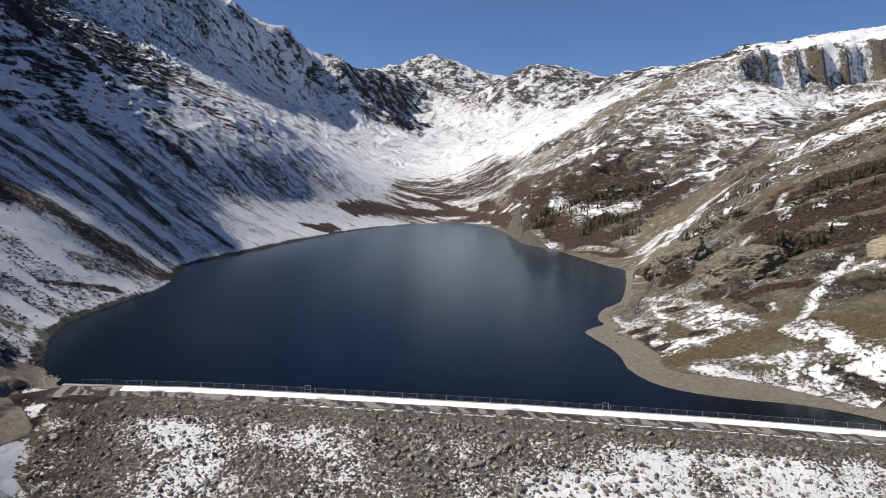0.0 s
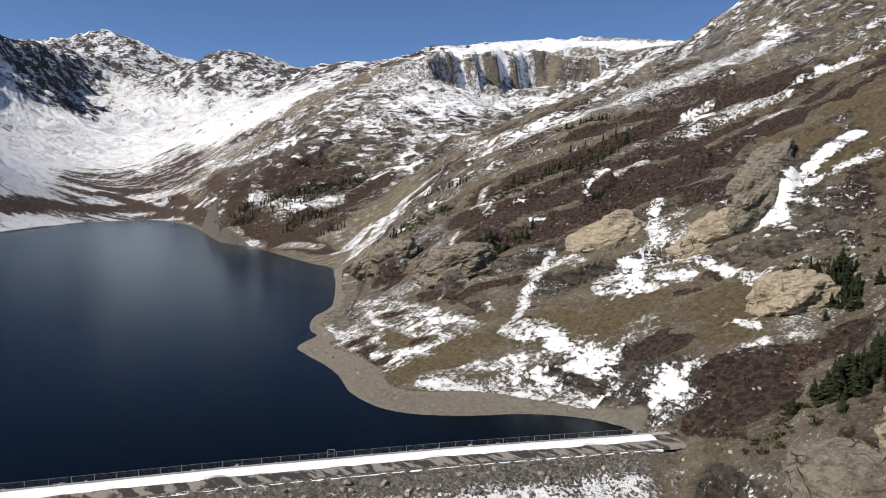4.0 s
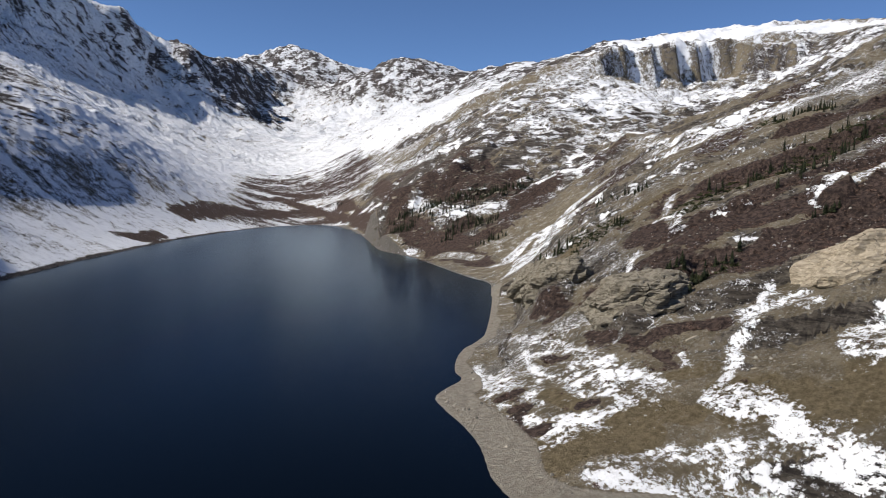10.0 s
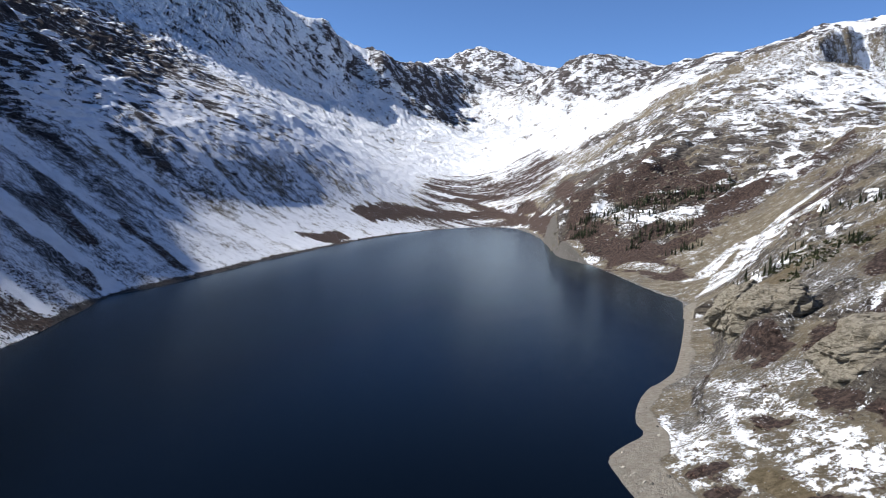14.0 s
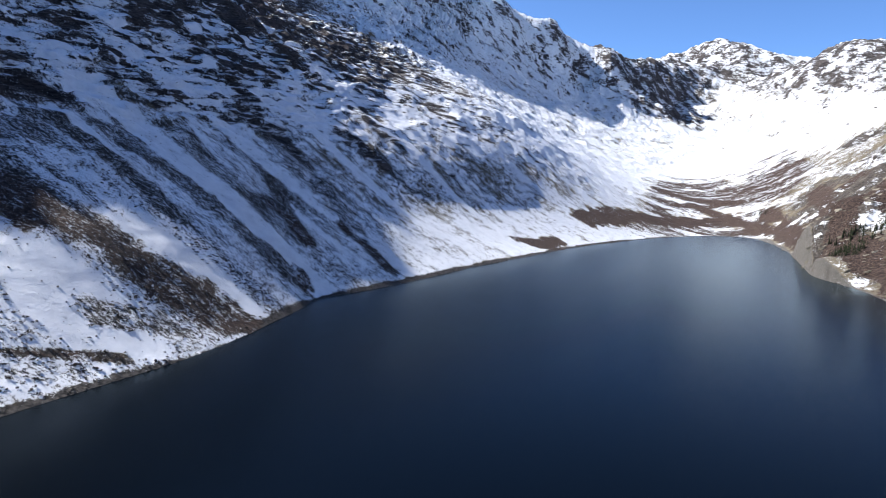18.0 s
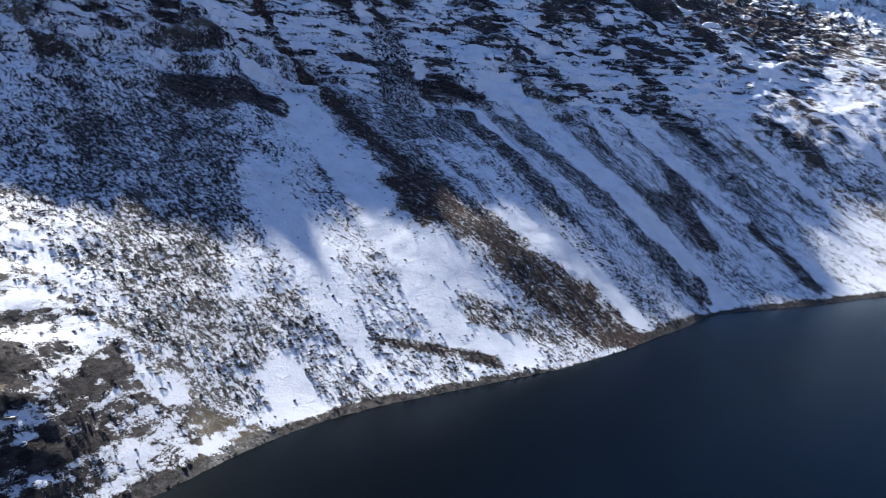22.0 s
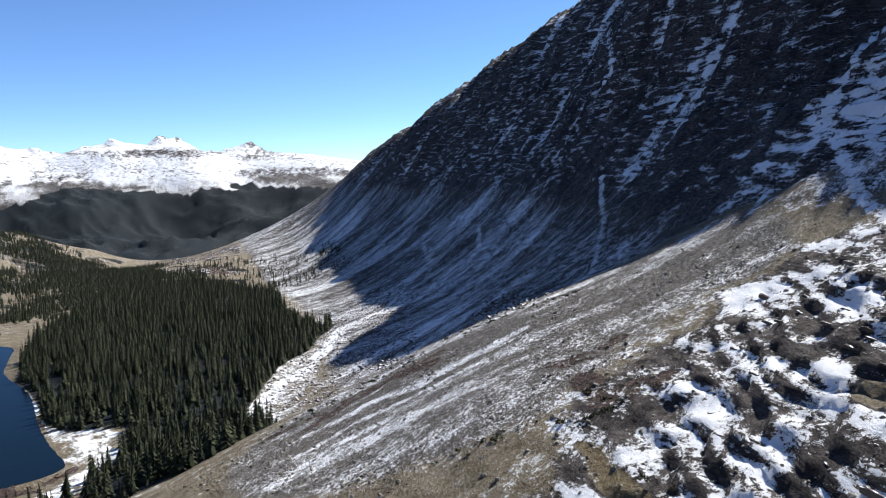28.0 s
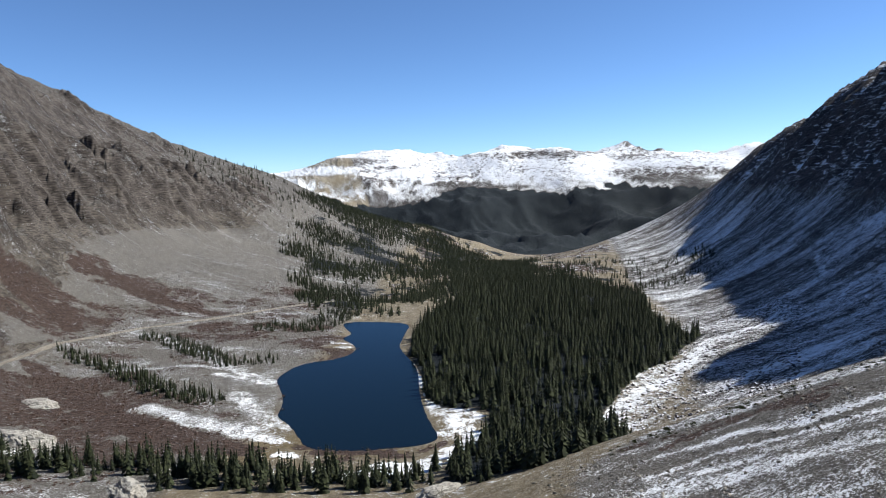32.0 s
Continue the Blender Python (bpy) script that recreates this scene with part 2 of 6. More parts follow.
# lower bed
ridge(60, (-85, -270, -60), (-90, -350, -62), (-125, -450, -60))
# left foot
ridge(45, (-150, 110, 25), (-149, 143, 25), (-139, 205, 34), (-123, 256, 26), (-136, 350, 45), (-95, 440, 37), (-62, 473, 30), (0, 620, 34), (40, 740, 36))
# left slope
ridge(60, (-240, 30, 52), (-225, 101, 69), (-217, 192, 72), (-200, 293, 79), (-180, 400, 86), (-153, 506, 96), (-123, 574, 95), (-70, 720, 110), (-40, 860, 130), (-122, 1015, 189))
# left high: heights nudged so that the shadow edge falls lower on the slope
ridge(80, (-270, 120, 121), (-270, 228, 113), (-260, 330, 119), (-198, 511, 129))
# left cliff: a mostly unseen line added to cast the slope's shadow edge
ridge(80, (-600, -230, 235), (-480, -60, 196), (-430, 60, 226), (-417, 160, 252), (-415, 280, 276), (-405, 400, 300), (-385, 550, 300), (-405, 720, 275))
# crest foot
ridge(100, (-380, 830, 285), (-347, 961, 300), (-237, 1311, 322), (-107, 1661, 345), (-25, 1832, 355), (80, 1960, 335))
# left crest
ridge(140, (-1005, -1060, 87), (-930, -900, 120), (-860, -740, 152), (-812, -600, 186), (-798, -500, 219), (-785, -410, 255), (-770, -330, 285), (-740, -200, 315), (-690, -50, 335), (-640, 120, 345), (-600, 300, 350), (-570, 500, 375), (-520, 750, 400), (-450, 1000, 430), (-340, 1350, 455), (-210, 1700, 493), (-128, 1871, 527), (13, 1975, 496), (175, 2067, 428), (279, 2156, 415))
# dark slope
ridge(80, (-334, -24, 89), (-408, -13, 131), (-500, -150, 130), (-560, -260, 110), (-640, -370, 100), (-690, -480, 95), (-740, -620, 70))
# dark fan
ridge(60, (-290, -90, 20), (-330, -170, 2), (-400, -220, 0), (-454, -313, -8), (-475, -382, -22), (-520, -480, -30), (-640, -700, -30), (-800, -900, 10))
# dark foot
ridge(60, (-184, -200, -50), (-240, -250, -52), (-290, -314, -54), (-372, -401, -57), (-440, -520, -62), (-503, -664, -72), (-604, -776, -64), (-800, -1050, -45))
# knoll
ridge(25, (-123, 60, 20), (-142, 60, 24), (-173, 39, 32), (-228, 11, 43), (-260, -16, 49))
# knoll low
ridge(25, (-104, 62, 2), (-112, 40, 4), (-128, 33, 11), (-154, -20, 8), (-150, -52, 2), (-143, -109, -19))
# knoll back
ridge(30, (-199, -10, 24), (-238, -43, 29), (-225, -58, 21), (-211, -98, 6), (-195, -122, -7), (-175, -142, -20), (-148, -143, -26), (-116, -127, -28))
# right bench
ridge(30, (92, -4, 16), (105, 22, 19), (91, 57, 13), (103, 94, 18), (116, 151, 17))
# right step
ridge(40, (112, -16, 24), (148, 18, 41), (131, 64, 30), (136, 105, 38), (160, 170, 42), (192, 247, 31))
# right rise
ridge(60, (158, -10, 57), (158, 13, 56), (208, 70, 69), (212, 160, 70), (223, 238, 61))
# right slope
ridge(50, (400, 190, 141), (440, 245, 140), (500, 290, 151))
ridge(60, (360, 420, 97), (470, 345, 109), (470, 420, 129), (540, 500, 88))
ridge(80, (212, 20, 84), (315, 81, 124), (330, 200, 117), (300, 262, 95), (400, 305, 128), (500, 340, 149))
# right crest
ridge(120, (700, 470, 211), (649, 395, 190), (610, 335, 208), (550, 255, 222), (560, 100, 262), (540, -100, 285), (480, -350, 305), (400, -550, 300), (300, -740, 262), (215, -910, 205), (172, -1010, 182), (115, -1100, 157), (48, -1190, 126), (-34, -1280, 100), (-126, -1370, 74), (-207, -1430, 35), (-315, -1500, -15), (-461, -1498, -49), (-584, -1459, -92))
# right crags
ridge(90, (240, -150, 110), (230, -350, 105), (190, -600, 110), (165, -720, 108), (140, -800, 78), (100, -880, 62), (40, -960, 50), (-30, -1040, 36), (-97, -1110, 25))
# crag foot
ridge(90, (170, -400, 50), (150, -640, 45), (120, -720, 25), (83, -800, 18), (38, -900, 8), (-28, -1010, -2))
# lower road
ridge(60, (90, -200, -25), (108, -330, -36), (106, -440, -42), (85, -500, -46), (38, -533, -49), (-24, -556, -51), (-72, -574, -52), (-124, -596, -53))
# lower bank
ridge(50, (-20, -310, -52), (0, -400, -51), (-40, -470, -52), (-90, -540, -52))
# lower slope
ridge(70, (130, -300, 0), (150, -500, 0), (110, -600, -12), (40, -700, -20), (-40, -760, -32), (-150, -760, -62))
# dam toe
ridge(40, (55, -28, 1), (30, -15, -14), (-20, -10, -20), (-70, 0, -18), (-90, 15, -10))
# low valley
ridge(60, (40, -70, -15), (-10, -90, -32), (-60, -80, -30), (-30, -160, -46), (-90, -190, -50), (20, -220, -46), (60, -150, -32))
# dam right
ridge(15, (79, -6, 2), (66, -32, 6), (74, -36, 13), (73, -48, 15), (85, -80, 25), (100, -120, 25))
# forest floor
ridge(80, (-170, -260, -54), (-220, -340, -54), (-180, -430, -54), (-250, -480, -56), (-340, -560, -60), (-366, -690, -64), (-250, -620, -60))
# lower ridge
ridge(120, (-164, -665, -68), (-235, -834, -66), (-330, -1000, -72), (-429, -1195, -84), (-528, -1158, -116))
# moraine
ridge(120, (-480, -800, -66), (-560, -950, -70), (-668, -1090, -76), (-781, -1100, -52))
# far valley
ridge(250, (-600, -1350, -127), (-800, -1900, -220), (-1067, -2772, -255), (-1398, -2627, -280), (-1900, -2500, -260))
# far front
ridge(250, (-400, -3500, -60), (-644, -3910, -14), (-930, -3752, -133), (-1330, -3951, -40), (-1419, -3708, -89), (-1647, -3833, -51), (-1857, -3516, -167), (-2233, -3533, -92), (-2422, -3163, -163), (-3000, -2900, -120))
# far crest
FAR_CREST = [(-100, -4600, 79), (-386, -4544, 101), (-745, -4501, 203), (-1107, -4429, 209), (-1390, -4352, 117), (-1636, -4268, 186), (-1774, -4214, 211), (-1908, -4157, 166), (-2088, -4071, 218), (-2384, -3909, 100), (-2726, -3684, 130), (-2958, -3505, 102), (-3167, -3321, 43), (-3400, -2900, 60)]
ridge(200, *FAR_CREST)
# valley head
ridge(150, (215, 870, 10), (240, 1050, 42), (300, 1350, 92), (380, 1650, 140), (440, 1880, 180), (589, 2146, 234), (792, 2079, 292), (893, 1927, 308))
# bowl
ridge(200, (290, 1880, 210), (432, 2389, 306), (600, 2700, 400))
# head crest
HEAD_CREST = [(275, 2161, 407), (435, 2794, 530), (560, 3000, 526), (655, 3160, 673), (748, 3035, 613), (838, 2803, 464), (879, 2473, 491), (916, 2353, 522), (968, 2277, 483), (1087, 2167, 412), (1084, 1999, 443), (1026, 1629, 392), (923, 1337, 356), (800, 1080, 308), (726, 925, 276)]
ridge(150, *HEAD_CREST)
# plateau
ridge(120, (726, 925, 276), (869, 936, 305), (938, 940, 320), (1016, 932, 342), (1114, 899, 374), (1123, 807, 343), (1075, 702, 328), (1200, 600, 330))
# plateau foot
ridge(100, (660, 860, 227), (748, 855, 221), (861, 860, 232), (948, 845, 240), (965, 745, 232))
# mid spur
ridge(80, (172, 470, 12), (200, 515, 42), (272, 572, 68), (384, 683, 129), (511, 781, 185), (600, 850, 225))
# mid valley side
ridge(100, (245, 640, 20), (290, 780, 45), (360, 930, 90), (450, 1150, 150), (560, 1450, 210))
# gully
ridge(60, (205, 320, 8), (250, 360, 30), (340, 440, 68), (450, 540, 115), (564, 640, 155), (700, 640, 176))
# hollow behind the left-hand ridge
ridge(120, (-330, 2250, 330), (-120, 2330, 310), (60, 2420, 300), (190, 2600, 340), (270, 2900, 430))
# land past the view
for far_point in ((2200, -1000, 300), (2200, 1000, 350), (1700, 3400, 500), (-1500, 1500, 350), (-1800, -500, 150), (1200, -2500, 150), (1000, -4500, 50), (-700, 3200, 350)):
    ridge(800, far_point)


def plan_points():
    out = []
    for gap, line in RIDGES:
        for a, b in zip(line, line[1:]):
            a, b = np.array(a, float), np.array(b, float)
            many = max(1, int(round(np.hypot(*(b - a)[:2]) / gap)))
            out += [a + (b - a) * k / many for k in range(many)]
        out.append(np.array(line[-1], float))
    for shore, level in ((UPPER_SHORE, 0.0), (LOWER_SHORE, LOWER_LEVEL)):
        out += [np.array((x, y, level)) for x, y in shore]
    out = np.array(out)
    keep = []
    for k, p in enumerate(out):
        if all(np.hypot(*(out[j] - p)[:2]) > 6 for j in keep):
            keep.append(k)
    return out[keep]


PLAN = plan_points()
SOFT = 10.0


def solve_plan():
    far = np.hypot(PLAN[:, None, 0] - PLAN[None, :, 0], PLAN[:, None, 1] - PLAN[None, :, 1])
    m = len(PLAN)
    a = np.zeros((m + 1, m + 1))
    a[:m, :m] = -np.sqrt(far**2 + SOFT**2)
    a[:m, :m] += np.eye(m) * 1.5
    a[m, :m] = a[:m, m] = 1
    return np.linalg.solve(a, np.r_[PLAN[:, 2], 0.0])


WEIGHTS = solve_plan()


def base_height(x, y):
    x, y = np.ravel(x).astype(float), np.ravel(y).astype(float)
    out = np.empty(len(x))
    for k in range(0, len(x), 20000):
        s = slice(k, k + 20000)
        far = np.sqrt((x[s, None] - PLAN[None, :, 0]) ** 2 + (y[s, None] - PLAN[None, :, 1]) ** 2 + SOFT**2)
        out[s] = -far @ WEIGHTS[:-1] + WEIGHTS[-1]
    return out


def lattice(ix, iy, seed):
    h = (ix.astype(np.int64) * 374761393 + iy.astype(np.int64) * 668265263 + seed * 982451653) & 0x7FFFFFFF
    h = ((h ^ (h >> 13)) * 1274126177) & 0x7FFFFFFF
    return ((h ^ (h >> 16)) & 0xFFFF) / 65535.0


def soft_noise(x, y, seed):
    """Value noise from 0 to 1, one cell a unit."""
    ix, iy = np.floor(x), np.floor(y)
    fx, fy = x - ix, y - iy
    fx, fy = fx * fx * fx * (fx * (fx * 6 - 15) + 10), fy * fy * fy * (fy * (fy * 6 - 15) + 10)
    a, b = lattice(ix, iy, seed), lattice(ix + 1, iy, seed)
    c, d = lattice(ix, iy + 1, seed), lattice(ix + 1, iy + 1, seed)
    return (a + (b - a) * fx) * (1 - fy) + (c + (d - c) * fx) * fy


def fractal(x, y, size, octaves, seed, gain=0.5, ridged=False):
    """Noise round 0 (about -1 to 1) whose largest forms are size metres."""
    out, amp, total = np.zeros_like(x), 1.0, 0.0
    for k in range(octaves):
        c, s = math.cos(0.6 * k + seed), math.sin(0.6 * k + seed)
        v = soft_noise((x * c - y * s) / size, (x * s + y * c) / size, seed * 31 + k) * 2 - 1
        out += amp * ((1 - 2 * np.abs(v)) if ridged else v)
        total += amp
        size, amp = size / 2.03, amp * gain
    return out / total


def close_to(x, y, line, margin):
    """The points within the margin of a line's box, and how far the others are from the box at least."""
    xs, ys = [p[0] for p in line], [p[1] for p in line]
    off = np.maximum(np.maximum(min(xs) - x, x - max(xs)), np.maximum(min(ys) - y, y - max(ys)))
    return off < margin, np.maximum(off, margin)


def shore_gap(x, y, shore):
    """Metres from the shore: below 0 on the lake. Past 180 m it is only about right."""
    near, out = close_to(x, y, shore, 180.0)
    x, y = x[near], y[near]
    far, inside = np.full(len(x), 1e9), np.zeros(len(x), bool)
    for (ax, ay), (bx, by) in zip(shore, shore[1:] + shore[:1]):
        dx, dy = bx - ax, by - ay
        t = np.clip(((x - ax) * dx + (y - ay) * dy) / (dx * dx + dy * dy), 0, 1)
        far = np.minimum(far, (x - ax - t * dx) ** 2 + (y - ay - t * dy) ** 2)
        cross = (ay > y) != (by > y)
        inside ^= cross & (x < dx * (y - ay) / (dy if dy else 1e-9) + ax)
    far = np.sqrt(far)
    out[near] = np.where(inside, -far, far)
    return out


def line_gap(x, y, line):
    """Metres from a line in the plan, and how far along it (0 to 1). Past 600 m it is only about right."""
    near, out = close_to(x, y, line, 600.0)
    x, y = x[near], y[near]
    far, along = np.full(len(x), 1e9), np.zeros(len(x))
    for k, (a, b) in enumerate(zip(line, line[1:])):
        dx, dy = b[0] - a[0], b[1] - a[1]
        t = np.clip(((x - a[0]) * dx + (y - a[1]) * dy) / (dx * dx + dy * dy), 0, 1)
        d = (x - a[0] - t * dx) ** 2 + (y - a[1] - t * dy) ** 2
        along = np.where(d < far, (k + t) / (len(line) - 1), along)
        far = np.minimum(far, d)
    out[near] = np.sqrt(far)
    where = np.zeros(len(out))
    where[near] = along
    return out, where


def smooth(v, lo, hi):
    t = np.clip((v - lo) / (hi - lo), 0, 1)
    return t * t * (3 - 2 * t)


def smooth_line(line, rounds=2):
    """A closed line with its corners cut."""
    for _ in range(rounds):
        out = []
        for a, b in zip(line, line[1:] + line[:1]):
            out += [(a[0] * 0.75 + b[0] * 0.25, a[1] * 0.75 + b[1] * 0.25), (a[0] * 0.25 + b[0] * 0.75, a[1] * 0.25 + b[1] * 0.75)]
        line = out
    return line


UPPER_LINE, LOWER_LINE = smooth_line(UPPER_SHORE), smooth_line(LOWER_SHORE)


def ellipse(x, y, cx, cy, a, b, turn=0.0):
    """1 in the middle of an ellipse, 0 on its rim, below 0 outside."""
    c, s = math.cos(radians(turn)), math.sin(radians(turn))
    return 1 - np.hypot(((x - cx) * c + (y - cy) * s) / a, (-(x - cx) * s + (y - cy) * c) / b)


def zones(x, y, z, slope):
    """Which part of the place a point of the ground belongs to (0 to 1 each)."""
    up = shore_gap(x, y, UPPER_LINE)
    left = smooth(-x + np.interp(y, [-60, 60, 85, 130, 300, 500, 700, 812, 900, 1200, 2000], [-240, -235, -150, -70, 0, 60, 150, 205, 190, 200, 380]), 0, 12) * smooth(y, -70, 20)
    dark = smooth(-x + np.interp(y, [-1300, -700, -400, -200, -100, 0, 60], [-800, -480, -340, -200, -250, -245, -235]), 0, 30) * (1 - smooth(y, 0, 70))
    far = 1 - smooth(y, -2200, -1700)
    head = smooth(y, 700, 1100)
    return up, left, dark, far, head


DAM_LINE = [(-92, 51.5), (-66, 46), (-43, 39.2), (1.6, 25), (15.3, 20), (37.4, 12), (78, -4.5)]
CREST = 1.6


def dam_place(x, y):
    """Metres downstream of the dam's fence line (below 0: on the lake's side), and 0 to 1 along it."""
    far, along = line_gap(x, y, DAM_LINE)
    line_y = np.interp(x, [p[0] for p in DAM_LINE], [p[1] for p in DAM_LINE])
    return np.where(y < line_y, far, -far), along


def dam_height(x, y, z):
    off, along = dam_place(x, y)
    slope = np.where(off > 7.5, CREST - 0.52 * (off - 7.5), np.where(off < -0.8, CREST + 0.5 * (off + 0.8), CREST))
    on = smooth(x, -97, -88) * (1 - smooth(x - np.interp(off, [0, 8, 40], [70, 66, 46]), 0, 10)) * smooth(off, -12, -8) * (1 - smooth(off, 34, 46))
    rough = fractal(x, y, 5, 3, 41) * 0.35 * smooth(off, 9, 13)
    return z * (1 - on) + on * (np.maximum(slope, -15.5) + rough)


def crag(x, y, cx, cy, a, b, turn, high):
    """A rock outcrop: steep towards its foot, stepped along its beds."""
    e = ellipse(x, y, cx, cy, a, b, turn)
    wob = fractal(x, y, 7, 3, int(abs(cx * 7 + cy)) % 50 + 60) * 0.35
    return high * smooth(e + wob * 0.5, 0.0, 0.45)


CRAGS = [(112, 142, 13, 8, 60, 5), (128, 180, 13, 8, 55, 5), (105, 96, 11, 7, 40, 5), (118, 100, 14, 9, 50, 4), (140, 200, 14, 8, 60, 4), (156, 20, 15, 7, 60, 6), (104, -36, 12, 7, 30, 4), (120, -6, 12, 7, 40, 3),
         (170, 90, 12, 6, 50, 4), (185, 60, 14, 6, 50, 4), (200, 505, 30, 22, 40, 4), (250, 520, 40, 20, 40, 6), (300, 560, 40, 20, 40, 7)]


PLATEAU_EDGE = [(690, 890), (800, 896), (905, 902), (985, 890), (1030, 800)]


def terraced(h, period, wob, sharp):
    """What to add to a height so that it climbs in beds of that period."""
    t = h / period + wob
    f = t - np.floor(t)
    return (smooth(f, 0.5 - sharp, 0.5 + sharp) - f) * period


RIB_BELT = [(190, -540), (156, -651), (143, -707), (125, -795), (85, -867), (40, -938), (-31, -1039), (-103, -1161)]


def pillar(x, y):
    return fractal(x + 0.2 * y, y * 0.25, 52, 4, 137, 0.6, True)


def buttress(x, y):
    return fractal(x * 0.42 + y * 0.12, y + 0.15 * x, 60, 5, 131, 0.58, True)


def crag_ribs(x, y, z):
    """Ribs and clefts of the crags over the lower valley."""
    face = smooth(x, -140, 0) * (1 - smooth(y, -420, -260)) * smooth(z, 10, 45)
    belt = 1 - smooth(line_gap(x, y, RIB_BELT)[0] + 30 * fractal(x, y, 60, 3, 133), 38, 90)
    upper = (1 - smooth(line_gap(x, y, [(180, -930), (150, -1050), (98, -1082), (20, -1180)])[0] + 20 * fractal(x, y, 45, 3, 161), 4, 30)) * 0.4
    strike, fall = x * 0.56 + y * 0.83, y * 0.56 - x * 0.83
    steps = sum(high * smooth(fractal(strike + 7 * k, fall * 0.38, wide, 4, 163 + 2 * k, 0.6), -0.07, 0.07) for k, (wide, high) in enumerate(((70, 13), (44, 10), (26, 7), (15, 4))))
    row = strike / 33 + 0.25 * fall / 33 + 1.7 * fractal(strike, fall * 0.3, 70, 4, 181, 0.55)
    tooth = row - np.floor(row)
    tooth = smooth(np.where(tooth < 0.78, tooth / 0.78, (1 - tooth) / 0.22), 0, 1) * smooth(fractal(strike, fall * 0.5, 40, 3, 165), -0.5, 0.3)
    crumble = fractal(strike, fall * 0.5, 14, 4, 167, 0.6, True)
    return face * np.maximum(belt, upper) * (23 * tooth + 0.6 * steps - 12 + 5 * crumble) + face * 0.8 * fractal(strike, fall * 0.2, 30, 4, 31, 0.6, True)


def knoll_beds(x, y, z):
    """Ledges of the knoll, falling a little towards the lake."""
    n_big, n_mid = fractal(x, y, 30, 4, 37, 0.55), fractal(x, y, 9, 3, 39, 0.55)
    lean = z + 0.13 * y + 0.04 * x
    broken = smooth(fractal(x, y, 34, 3, 38), -0.3, 0.2)
    strike_beds = fractal(x - 0.25 * y, (y + 0.25 * x) * 0.28, 10, 4, 135, 0.6, True)
    return (2.4 * n_big + (0.15 + 0.4 * broken) * terraced(lean, 3.6, 1.3 * n_big + 0.6 * n_mid, 0.16) + 0.5 * terraced(lean, 1.3, 1.4 * n_mid, 0.2) + 0.9 * strike_beds + 0.5 * n_mid)


HEAD_FLOOR = [(70, 720), (104, 800), (130, 906), (150, 1066), (200, 1180), (330, 1230), (390, 1180), (350, 960), (285, 860), (255, 800), (240, 760)]


def head_floor(x, y):
    return 1 - smooth(shore_gap(x, y, HEAD_FLOOR), -25, 25)


